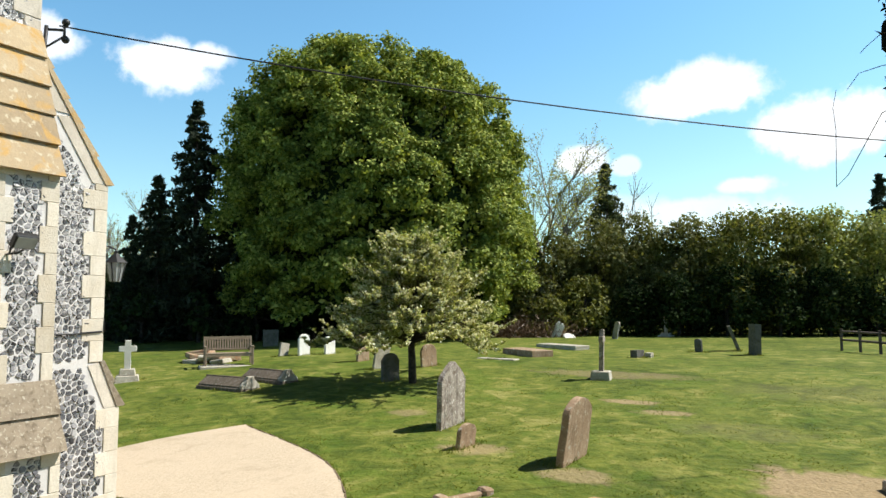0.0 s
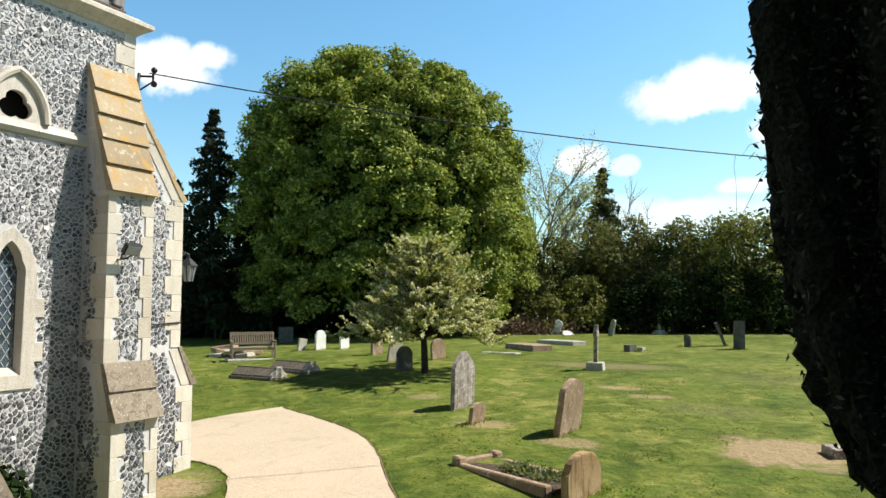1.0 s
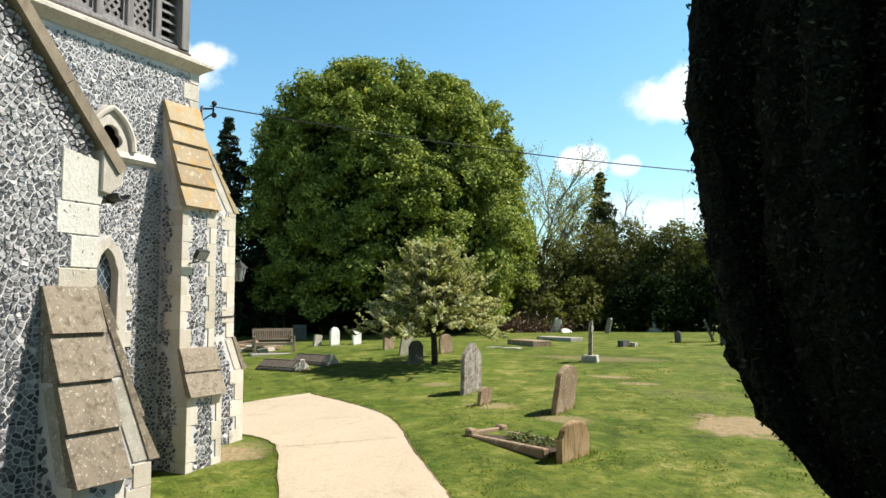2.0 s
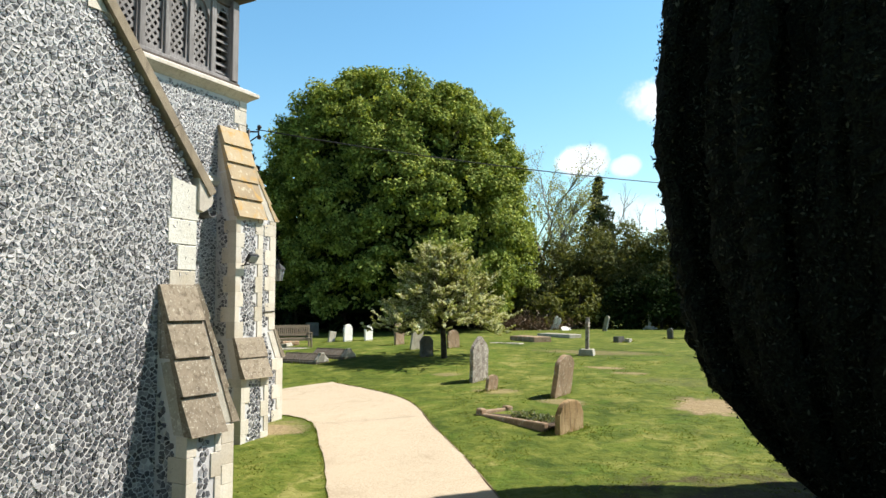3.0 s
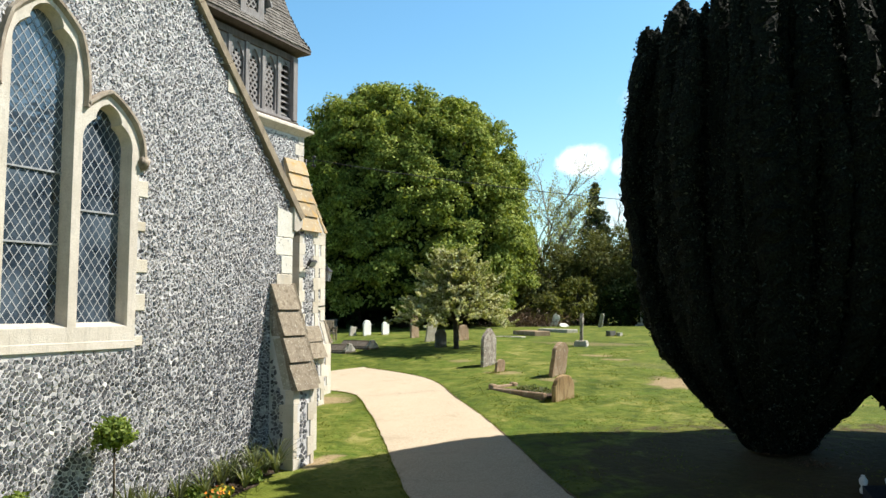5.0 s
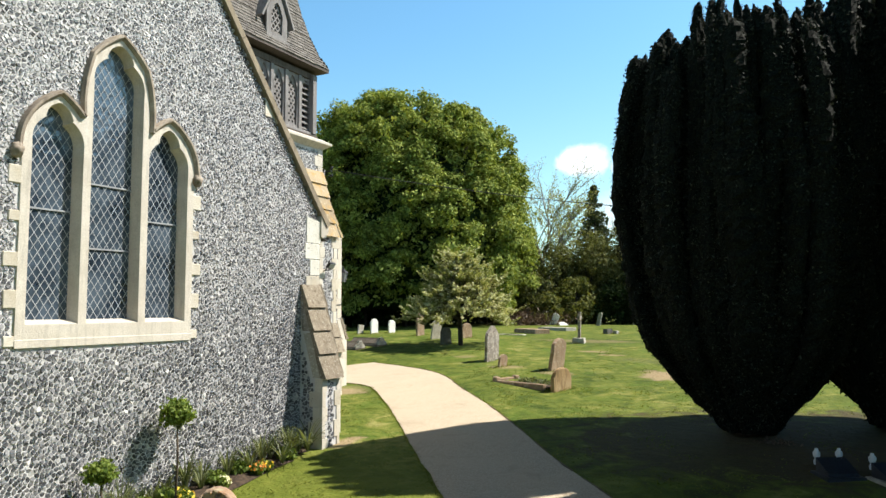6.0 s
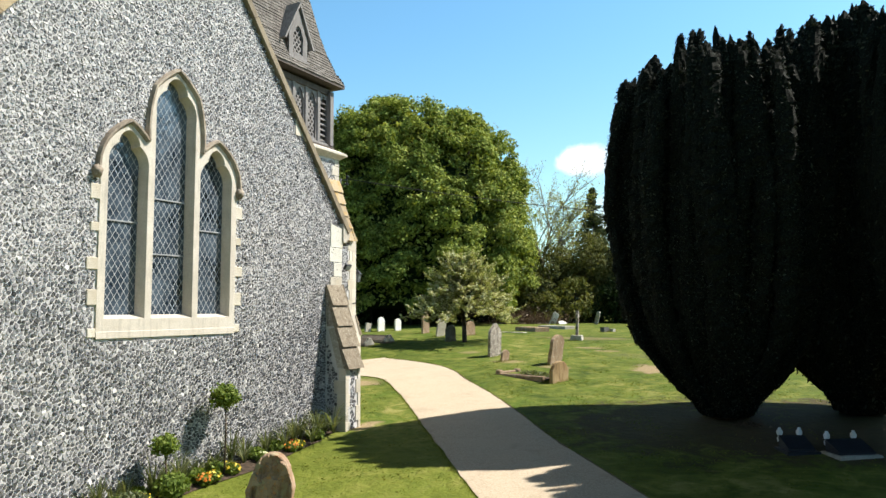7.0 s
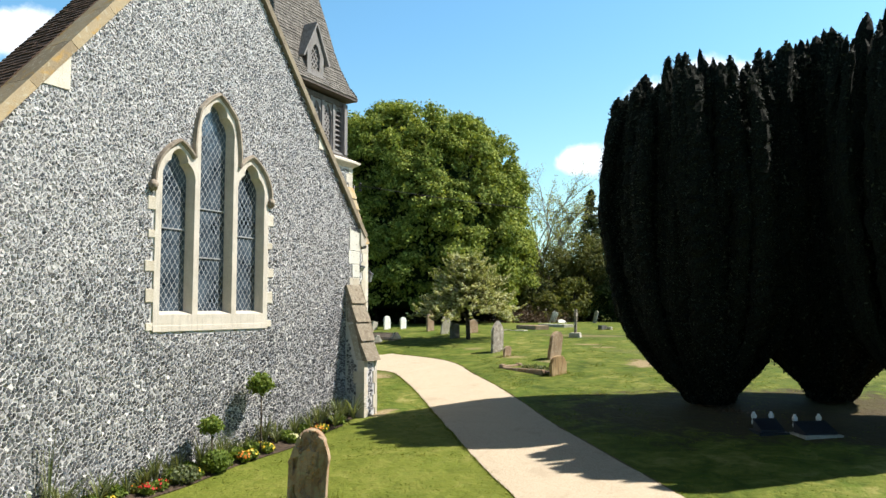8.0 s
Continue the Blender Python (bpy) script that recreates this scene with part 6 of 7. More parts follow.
def great_tree(x, y, label):
    """Old spreading tree: boughs bulge from a broad dome, each of them a heap of leafy clumps with dark gaps between."""
    rng = np.random.default_rng(31)
    t = thing("chestnut_tree", Matrix.Translation((x, y, gz(x, y))), label, "tree")
    hs = (0.0, 1.5, 4.0, 7.0, 9.7, 12.0, 13.6, 15.0, 15.9, 16.7, 17.4)
    east, west = (8.4, 9.0, 9.4, 9.2, 8.7, 8.2, 7.4, 5.8, 4.6, 3.2, 1.0), (7.2, 8.0, 8.6, 8.9, 9.0, 8.8, 8.1, 6.9, 5.4, 3.4, 1.0)
    right, ahead = np.array([RIGHT.x, RIGHT.y, 0]), np.array([FWD.x, FWD.y, 0])

    def girth(z, w):
        k = 0.5 + 0.5 * math.cos(w)
        return k * float(np.interp(z, hs, east)) + (1 - k) * float(np.interp(z, hs, west))

    lines = [([(0, 0, -0.3), (0.05, 0.03, 2.4), (-0.03, 0.05, 6.0)], 0.75, 0.5)]
    cs, boughs = [], 165
    for k in range(boughs):
        q = (k + 0.5) / boughs
        z = 1.6 + 14.9 * q ** 0.92
        w = k * 2.39996 + rng.uniform(-0.3, 0.3)
        rb = rng.uniform(1.0, 2.2) * (0.8 if q > 0.85 else 1.0)
        rad = max(0.2, girth(z + 0.2 * rb, w) - rb * rng.uniform(0.70, 1.25))
        out = right * math.cos(w) + ahead * math.sin(w)
        c = out * rad + np.array([0, 0, min(z, 17.2 - rb)])
        up = out * (0.9 if z < 12.5 else 0.4) + np.array([0, 0, 0.55])
        if k % 4 == 0:
            lines.append(([(0, 0, min(6.0, 2 + 0.3 * z)), tuple(c * 0.45 + np.array([0, 0, 1.2 + 0.15 * z])), tuple(c)], 0.22, 0.05))
        for j in range(int(4.3 * rb ** 1.5 + 3)):
            d = rng.normal(size=3) + up
            d /= np.linalg.norm(d)
            m = c + d * rb * rng.uniform(0.72, 1.06)
            rc = rng.uniform(0.32, 0.70)
            n = int(250 * rc)
            e = rng.normal(size=(n, 3))
            e /= np.linalg.norm(e, axis=1)[:, None]
            p = m + e * (rc * rng.uniform(0.45, 1.15, n))[:, None] * np.array([1.1, 1.1, 0.75])
            cs.append(leaves(p, 0.155, e * 0.5 + d * 0.35 + np.array([0, 0, 0.45]), 0.6, 1.5))
    for k in range(150):          # single twigs that break the outline
        z, w = rng.uniform(2.0, 16.6), rng.uniform(0, 6.283)
        out = right * math.cos(w) + ahead * math.sin(w)
        c = out * (girth(z, w) + rng.uniform(-0.2, 0.35)) + np.array([0, 0, z + rng.uniform(0, 0.3)])
        p = c + rng.normal(0, 1, (40, 3)) * np.array([0.20, 0.20, 0.24])
        cs.append(leaves(p, 0.15, out * 0.5 + np.array([0, 0, 0.5]), 0.7, 1.5))
    # filler leaves deep inside, added to stop light leaking through the crown
    n = 18000
    z, w = rng.uniform(1.5, 15.0, n), rng.uniform(0, 6.283, n)
    r = np.array([girth(a, b) for a, b in zip(z, w)]) * rng.uniform(0.72, 0.88, n)
    p = right * (np.cos(w) * r)[:, None] + ahead * (np.sin(w) * r)[:, None] + np.stack([0 * z, 0 * z, z], axis=1)
    cs.append(leaves(p, 0.24))
    # solid dark core added to block light; crown shade is in its colour
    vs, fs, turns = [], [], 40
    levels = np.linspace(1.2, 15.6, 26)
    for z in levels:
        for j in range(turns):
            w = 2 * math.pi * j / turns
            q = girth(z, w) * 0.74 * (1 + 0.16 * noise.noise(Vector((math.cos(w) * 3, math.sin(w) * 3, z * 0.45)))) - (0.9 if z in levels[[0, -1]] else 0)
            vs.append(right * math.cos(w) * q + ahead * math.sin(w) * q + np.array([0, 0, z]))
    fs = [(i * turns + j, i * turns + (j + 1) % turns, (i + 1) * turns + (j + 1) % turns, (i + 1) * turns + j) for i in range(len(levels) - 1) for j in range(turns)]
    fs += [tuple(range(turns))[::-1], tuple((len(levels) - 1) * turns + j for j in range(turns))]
    part("inner_crown", mesh("inner_crown", vs, fs, LEAF_DARK), t, "solid core that blocks light, crown's shade in its dark colour", local=True)
    part("trunk", tubes("trunk", lines, BARK_DARK, 8), t, local=True)
    part("crown", quads("crown", np.concatenate(cs), LEAF_BIG), t, local=True)


great_tree(*spot(-4.0, 43), "great round broad-leaved tree in fresh green leaf")


def conifer(x, y, h, r, mat, n, label, seed, size=0.30, bare=0.06):
    rng = np.random.default_rng(seed)
    t = thing("conifer", Matrix.Translation((x, y, gz(x, y))), label, "conifer")
    part("trunk", tubes("trunk", [([(0, 0, -0.3), (0.03, 0.02, h * 0.5), (0, 0, h * 0.98)], 0.02 * h, 0.02)], BARK_DARK, 7), t, local=True)
    tiers = int(h / 0.38)
    P, D = [], []
    each = max(10, int(1.15 * n / (tiers * 7)))
    for i in range(tiers):
        s = (i + 0.5) / tiers                       # 0 at the tip
        z = h * (1 - s * (1 - bare))
        for q in range(rng.integers(5, 9)):
            w = rng.uniform(0, 6.283)
            length = r * (0.06 + 0.94 * s ** 0.95) * rng.uniform(0.45, 1.12)
            k = rng.uniform(0.12, 1.0, int(each * (0.35 + 1.1 * s) + 6)) ** 0.7
            drop = 0.30 * length * k ** 1.6 - 0.12 * length * k ** 4
            side = rng.normal(0, 0.20, len(k)) * (0.4 + length * 0.5) * (1.25 - k)
            hang = -np.abs(rng.normal(0, 0.22, len(k))) * (0.4 + 0.35 * length)
            P.append(np.stack([math.cos(w) * length * k - math.sin(w) * side, math.sin(w) * length * k + math.cos(w) * side, z - drop + hang], axis=1))
            D.append(np.stack([np.full(len(k), math.cos(w)), np.full(len(k), math.sin(w)), np.full(len(k), -0.5)], axis=1))
    p, out = np.concatenate(P), np.concatenate(D)
    p[:, 2] = np.maximum(p[:, 2], 0.1)
    part("crown", quads("crown", leaves(p, size * 0.45, out * 0.3, 1.0, 3.0), mat), t, local=True)
    return t


conifer(*spot(-14.2, 41), 13.9, 4.0, LEAF_CONIFER, 13000, "tall thin dark spruce at the churchyard's edge", 1)
conifer(*spot(-16.5, 41.5), 9.6, 3.6, LEAF_CONIFER, 10000, "dark spruce at the churchyard's edge", 2)
conifer(*spot(-12.2, 42.5), 10.8, 3.4, LEAF_CONIFER, 11000, "dark spruce beside the great tree", 3)
conifer(*spot(-18.6, 43), 7.5, 2.0, LEAF_CONIFER, 5000, "low dark spruce behind the white cross", 4)
conifer(*spot(11.4, 50), 11.8, 3.7, LEAF_IVY, 13000, "dark conifer behind the scrub", 5)
conifer(*spot(35.5, 58), 12.5, 4.0, LEAF_CONIFER, 12000, "broad dark conifer beyond the fence", 6)


def shrub(px, depth, w, h, mat, seed, label, size=0.24, n=16, per=95, name="shrub", category="shrub", squash=0.9, low=0.5, low_z=0.12):
    x, y = spot(px, depth)
    rng = random.Random(seed)
    lob = []
    for k in range(n):
        s = rng.random()
        z = h * (low_z + 0.78 * s)
        rad = w / 2 * math.sqrt(max(0.08, 1 - (s * 0.95) ** 2.2)) * math.sqrt(rng.random())
        a = rng.uniform(0, 2 * math.pi)
        lob.append((rad * math.cos(a), rad * math.sin(a), z, rng.uniform(0.55, 1.0) * min(w, h) * 0.24, squash))
    return blob_tree(name, x, y, lob, per, size, mat, BARK_DARK, 0.10, h * 0.45, label, 8, category, 0.8, low)


# evergreens under and beside the great tree; near-black leaves carry its shade
k = 0
for px in np.arange(-27, 3.1, 2.1):
    shrub(px, 45.5 + (k % 3) * 1.2, 4.2, 5.0 + 1.3 * math.sin(k * 1.9) + (1.5 if -19 < px < -9 else 0), LEAF_DARK, 100 + k, "evergreen shrub, deep shade put into its near-black leaves", 0.28, 16, 60)
    k += 1
for px, d, w, h in ((-16.5, 39.5, 3.4, 3.6), (-13.2, 39, 3.4, 3.2), (-10.2, 39.5, 3.2, 3.0), (-7.2, 40, 3.0, 3.2), (-4.3, 40.5, 3.0, 2.8)):
    shrub(px, d, w, h, LEAF_DARK, 140 + k, "evergreen shrub, deep shade put into its near-black leaves", 0.24, 12, 70)
    k += 1
# right of the great tree: scrub, ivy-grown trunks, hedge
for px, d, w, h, mat, lab in ((5.2, 44, 3.4, 4.2, LEAF_OLIVE, "olive-brown scrub at the lawn's edge"), (7.4, 46, 4.2, 6.8, LEAF_OLIVE, "olive-brown scrub with ivy"), (10.3, 46.5, 4.2, 7.8, LEAF_OLIVE, "olive-brown scrub with ivy"), (12.8, 46, 4.2, 8.0, LEAF_OLIVE, "olive-brown scrub at the lawn's edge"),
                               (8.6, 44, 3.0, 3.6, LEAF_HEDGE, "low green scrub at the lawn's edge"), (11.6, 43.5, 3.0, 3.4, LEAF_DARK, "dark scrub at the lawn's edge"), (6.3, 43, 2.4, 2.2, LEAF_HEDGE, "low green scrub at the lawn's edge"),
                               (15.0, 44.5, 4.4, 7.7, LEAF_OLIVE, "thick green hedge shrub"), (17.6, 43, 4.4, 7.7, LEAF_HEDGE, "thick green hedge shrub"), (20.2, 42.5, 4.4, 7.7, LEAF_HEDGE, "thick green hedge shrub"), (22.6, 42.5, 4.0, 7.9, LEAF_WILLOW, "pale willowy shrub in the hedge"),
                               (25.2, 42, 4.2, 7.3, LEAF_WILLOW, "pale willowy shrub in the hedge"), (27.6, 42, 4.0, 6.6, LEAF_WILLOW, "pale willowy shrub in the hedge"), (30.2, 41, 3.6, 5.4, LEAF_HEDGE, "green shrub of the boundary hedge"), (33.2, 40, 4.0, 5.4, LEAF_HEDGE, "green shrub of the boundary hedge"), (36.5, 39, 4.0, 5.0, LEAF_HEDGE, "green shrub of the boundary hedge"), (40.5, 38, 4.4, 5.4, LEAF_HEDGE, "green shrub of the boundary hedge"), (45, 37, 5, 6, LEAF_HEDGE, "green shrub of the boundary hedge"),
                               (16.2, 41.5, 3.0, 4.0, LEAF_DARK, "dark shrub at the hedge's foot"), (19.0, 41, 3.0, 3.9, LEAF_DARK, "dark shrub at the hedge's foot"), (21.7, 40.8, 3.0, 3.8, LEAF_DARK, "dark shrub at the hedge's foot"), (24.2, 40.6, 3.0, 3.2, LEAF_DARK, "dark shrub at the hedge's foot"), (26.4, 40.4, 2.6, 2.6, LEAF_HEDGE, "low shrub at the hedge's foot"), (13.6, 42.0, 3.0, 3.6, LEAF_DARK, "dark shrub at the hedge's foot")):
    shrub(px, d, w * 1.12, h, mat, 200 + k, lab, 0.150, 46, 175)
    k += 1
# heap of dead brush
x, y = spot(4.9, 42.5)
p = np.stack([RNG.normal(0, 1.2, 9000), RNG.normal(0, 0.6, 9000), np.abs(RNG.normal(0, 0.40, 9000))], axis=1)
ob = solid("brush_heap", quads("brush_heap", leaves(p, 0.05, None, 1, 7.0), BRUSH), Matrix.Translation((x, y, gz(x, y))) @ Matrix.Rotation(radians(28), 4, "Z"), "heap of dead brown brushwood", "brush heap", kind="stuff")


def bare_tree(px, depth, h, spread, mat, seed, label, n_leaves, lean=0.0, bark=BARK_GREY, r0=0.24):
    """A tree barely in leaf: trunk, limbs, twigs and scattered young leaves."""
    rng = random.Random(seed)
    x, y = spot(px, depth)
    t = thing("tree", Matrix.Translation((x, y, gz(x, y))), label, "tree")
    lines, tips = [], []

    def grow(p, d, length, r, level):
        pts = [p]
        for i in range(4):
            d = (d + Vector((rng.uniform(-0.14, 0.14), rng.uniform(-0.14, 0.14), rng.uniform(-0.02, 0.10)))).normalized()
            p = p + d * length / 4
            pts.append(p)
        lines.append((pts, r, r * 0.55))
        if level >= 4:
            tips.extend(pts[1:])
            return
        for i in range(rng.randint(3, 4)):
            q = pts[rng.randint(2, 4)]
            w = rng.uniform(0, 2 * math.pi)
            k = spread * rng.uniform(0.55, 1.0)
            grow(q, (d + Vector((math.cos(w) * k, math.sin(w) * k, rng.uniform(-0.05, 0.35)))).normalized(), length * rng.uniform(0.60, 0.78), r * 0.52, level + 1)

    grow(Vector((0, 0, -0.2)), Vector((lean, 0, 1)).normalized(), h * 0.36, r0, 0)
    part("trunk", tubes("trunk", lines, bark, 5), t, local=True)
    if n_leaves:
        pick = np.array([rng.choice(tips) for _ in range(n_leaves)]) + RNG.normal(0, 0.16, (n_leaves, 3))
        part("crown", quads("crown", leaves(pick, 0.085, None), mat), t, local=True)
    return t


bare_tree(7.2, 50, 18.5, 1.25, LEAF_SPRING, 3, "half-bare tree with fresh yellow leaves", 5000)
bare_tree(7.0, 48, 13.0, 0.95, LEAF_SPRING, 8, "slender half-bare tree with yellow leaves", 5000)
bare_tree(10.6, 52, 14.5, 0.9, LEAF_SPRING, 5, "bare spreading tree behind the scrub", 300)
bare_tree(-20.5, 52, 11.5, 0.8, LEAF_SPRING, 6, "pale bare tree behind the church", 900)
bare_tree(-23.5, 54, 11.0, 0.8, LEAF_SPRING, 16, "pale bare tree behind the church", 900)

def thicket(name, a, b, depth, h, n, size, mat, label):
    """A ragged belt of leaves between two spots."""
    (xa, ya), (xb, yb) = a, b
    L = math.hypot(xb - xa, yb - ya)
    u = RNG.uniform(0, 1, n)
    top = h * (0.78 + 0.16 * np.sin(u * L * 0.9) + 0.10 * np.sin(u * L * 2.3 + 1))
    v = RNG.uniform(0, 1, n) ** 0.8
    off = RNG.uniform(-0.5, 0.5, n) * depth * np.sqrt(np.maximum(0.05, 1 - v ** 2))
    nx, ny = -(yb - ya) / L, (xb - xa) / L
    p = np.stack([xa + (xb - xa) * u + nx * off, ya + (yb - ya) * u + ny * off, gz((xa + xb) / 2, (ya + yb) / 2) + top * v], axis=1)
    return solid(name, quads(name, leaves(p, size), mat), Matrix(), label, "thicket", kind="stuff")


thicket("thicket", spot(-34, 51), spot(4, 50), 4.0, 6.5, 24000, 0.30, LEAF_DARK, "dark thicket behind the great tree")
thicket("thicket", spot(-30, 47.5), spot(4, 47.5), 2.0, 3.4, 18000, 0.25, LEAF_DARK, "dark undergrowth behind the great tree")
thicket("thicket", spot(3, 50), spot(30, 46), 3.0, 7.4, 30000, 0.22, LEAF_OLIVE, "scrubby thicket behind the lawn")
thicket("thicket", spot(13, 45), spot(44, 40), 2.4, 6.4, 32000, 0.20, LEAF_HEDGE, "thick green boundary hedge behind the shrubs")
# unseen trees added east and south to block low sky light; they mirror in the window
cs = []
for k in range(60):
    w = radians(-165 + 225 * k / 59)
    rad = 44 + 5 * math.sin(k * 1.7)
    cx, cy = math.cos(w) * rad + 4, math.sin(w) * rad - 4
    h = (13.5 if k < 46 else 7.5) + 2.4 * math.sin(k * 1.1) + 1.2 * math.sin(k * 2.9)
    d, q = shell(620, 0.5)
    pp = d * q[:, None] * np.array([4.0, 4.0, h * 0.52]) + np.array([cx, cy, gz(cx, cy) + h * 0.50])
    cs.append(leaves(pp, 0.90, d, 0.8))
solid("tree_belt", quads("tree_belt", np.concatenate(cs), LEAF_DARK), Matrix(), "tall unseen trees added to block the low sky", "woods", kind="stuff")

# far woods that close the place all round
cs = []
for k in range(150):
    w = 2 * math.pi * k / 150 + 0.01 * math.sin(k * 5.0)
    rad = 95 + 8 * math.sin(k * 1.3)
    cx, cy = math.cos(w) * rad, math.sin(w) * rad + 8
    h = 6.0 + 2.2 * math.sin(k * 0.9) + 1.2 * math.sin(k * 2.3)
    d, q = shell(280, 0.5)
    pp = d * q[:, None] * np.array([4.2, 4.2, h * 0.55]) + np.array([cx, cy, gz(cx, cy) + h * 0.45])
    cs.append(leaves(pp, 0.8, d, 0.8))
solid("far_woods", quads("far_woods", np.concatenate(cs), LEAF_HEDGE), Matrix(), "distant belt of green woods", "woods", kind="stuff")


def yew(x, y, rad, h, seed, label, fine=1.0):
    """Irish yew: a crowd of upright fingers that flare from a narrow foot."""
    rng = random.Random(seed)
    base = gz(x, y)
    t = thing("yew_tree", Matrix.Translation((x, y, base)), label, "yew tree", "Irish yews by the path")

    def girth(s):
        # share of the full radius at the height share s
        ks, vs = (0.0, 0.04, 0.10, 0.18, 0.28, 0.40, 0.52, 0.70, 0.85, 1.0), (0.20, 0.29, 0.51, 0.73, 0.88, 0.965, 1.0, 0.955, 0.86, 0.76)
        return float(np.interp(s, ks, vs))

    lines, cs, vs, fs = [], [], [], []
    fingers = 180
    for k in range(fingers):
        f = math.sqrt((k + 0.5) / fingers)
        w0 = k * 2.39996 + rng.uniform(-0.25, 0.25)
        outer = f > 0.5
        steps, sides = (int(26 + 52 * fine), 10 if fine > 0.9 else 9) if outer else (36, 7)
        f *= rng.uniform(0.90, 1.02)
        plume = 0.5 + 0.5 * noise.noise(Vector((math.cos(w0) * f * 4.2 + seed * 7, math.sin(w0) * f * 4.2, 1.5))) * 1.6
        top = h * (1.0 - 0.10 * f ** 2.5) * (0.86 + 0.13 * min(1, max(0, plume)) + rng.uniform(-0.04, 0.02))
        fr = rng.uniform(0.13, 0.25)
        sway, turn = rng.uniform(-0.10, 0.10), rng.uniform(0, 6.28)
        pts, rr = [], []
        for i in range(steps):
            s = i / (steps - 1)
            z = 0.06 + (top - 0.06) * s
            w = w0 + sway * math.sin(4.2 * s + turn)
            q = max(0.05, rad * girth(z / h) * f - fr * 0.85)
            wob = 0.07 * math.sin(3 * s * math.pi + k) + 0.04 * math.sin(9 * s + 2.3 * k)
            pts.append(Vector(((q + wob) * math.cos(w), (q + wob) * math.sin(w), z)))
            r = fr * (1 + 0.25 * noise.noise(Vector((k * 3.1, z * 1.7, seed)))) * (0.60 + 0.40 * min(1, s * 4))
            r *= 1 - 0.42 * max(0.0, (s - 0.74) / 0.26)
            rr.append(r * math.sqrt(max(0.02, 1 - max(0.0, (s - 0.945) / 0.055) ** 2)))
        b = len(vs)
        for p, r in zip(pts, rr):
            for j in range(sides):
                w = 2 * math.pi * (j + 0.5 * noise.noise(Vector((j * 1.7, p.z * 3, k)))) / sides
                g = Vector((p.x + r * math.cos(w), p.y + r * math.sin(w), p.z * 0.75))
                q = r * (0.92 + 0.40 * noise.noise(g * 8.5) + 0.36 * noise.noise(g * 19.0))
                vs.append((p.x + q * math.cos(w), p.y + q * math.sin(w), p.z + 0.05 * noise.noise(g * 11 + Vector((9, 0, 0)))))
        for i in range(steps - 1):
            for j in range(sides):
                fs.append((b + sides * i + j, b + sides * i + (j + 1) % sides, b + sides * (i + 1) + (j + 1) % sides, b + sides * (i + 1) + j))
        fs.append(tuple(b + sides * (steps - 1) + j for j in range(sides)))
        n = int((1100 * fine if outer else 100) * top / 9)
        u = 1 - RNG.uniform(0, 1, n) ** 1.15
        P, R = np.array([tuple(p) for p in pts]), np.array(rr)
        idx = u * (steps - 1)
        i0 = np.minimum(idx.astype(int), steps - 2)
        fr_ = (idx - i0)[:, None]
        c = P[i0] * (1 - fr_) + P[i0 + 1] * fr_
        r = R[i0] * (1 - fr_[:, 0]) + R[i0 + 1] * fr_[:, 0]
        a = RNG.uniform(0, 2 * math.pi, n)
        d = np.stack([np.cos(a), np.sin(a), np.zeros(n)], axis=1)
        p = c + d * (r * RNG.uniform(0.82, 1.16, n))[:, None]
        cs.append(leaves(p, 0.030 if fine > 0.9 else 0.042, d * 0.5 + np.array([0, 0, 0.3]), 0.9, 2.2))
        if fine > 0.4:          # ragged sprigs that stand off the upper fingers
            n = (420 if fine > 0.9 else 300) if outer else 90
            i0 = (steps * (1 - 0.97 * RNG.uniform(0, 1, n) ** 1.5)).astype(int) - 1
            a = RNG.uniform(0, 2 * math.pi, n)
            d = np.stack([np.cos(a), np.sin(a), np.zeros(n)], axis=1)
            cs.append(leaves(P[i0] + d * (R[i0] * RNG.uniform(0.9, 1.30, n) + 0.012)[:, None], 0.030 if fine > 0.9 else 0.050, d, 0.7, 2.2))
    # close inner coat between the fingers
    n = int(26000 * fine)
    zz = RNG.uniform(0.02, 0.58, n)
    a = RNG.uniform(0, 2 * math.pi, n)
    rr = rad * np.array([girth(q) for q in zz]) * RNG.uniform(0.74, 0.90, n)
    p = np.stack([np.cos(a) * rr, np.sin(a) * rr, zz * h], axis=1)
    d = np.stack([np.cos(a), np.sin(a), RNG.uniform(-0.4, 0.8, n)], axis=1)
    cs.append(leaves(p, 0.026, d * 0.5, 0.9, 2.0))
    part("inner_crown", mesh("inner_crown", vs, fs, YEW_MASS), t, "dense green fingers of foliage, their shade in the dark colour", local=True)
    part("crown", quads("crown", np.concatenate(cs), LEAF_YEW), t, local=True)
    for k in range(9):
        w = k * 0.7
        lines.append(([(0.10 * math.cos(w), 0.10 * math.sin(w), -0.2), (0.18 * math.cos(w), 0.18 * math.sin(w), 0.5), (0.5 * math.cos(w), 0.5 * math.sin(w), 1.4)], 0.13, 0.07))
    part("trunk", tubes("trunk", lines, BARK, 7), t, local=True)
    return t


yew(2.62, 4.20, 2.53, 8.75, 1, "dense columnar Irish yew, almost black against the light")
yew(5.15, 5.5, 2.45, 9.2, 2, "second taller Irish yew beside the path", 0.50)
yew(7.35, 3.3, 2.35, 9.15, 3, "third Irish yew, which shades the lawn before it", 0.32)


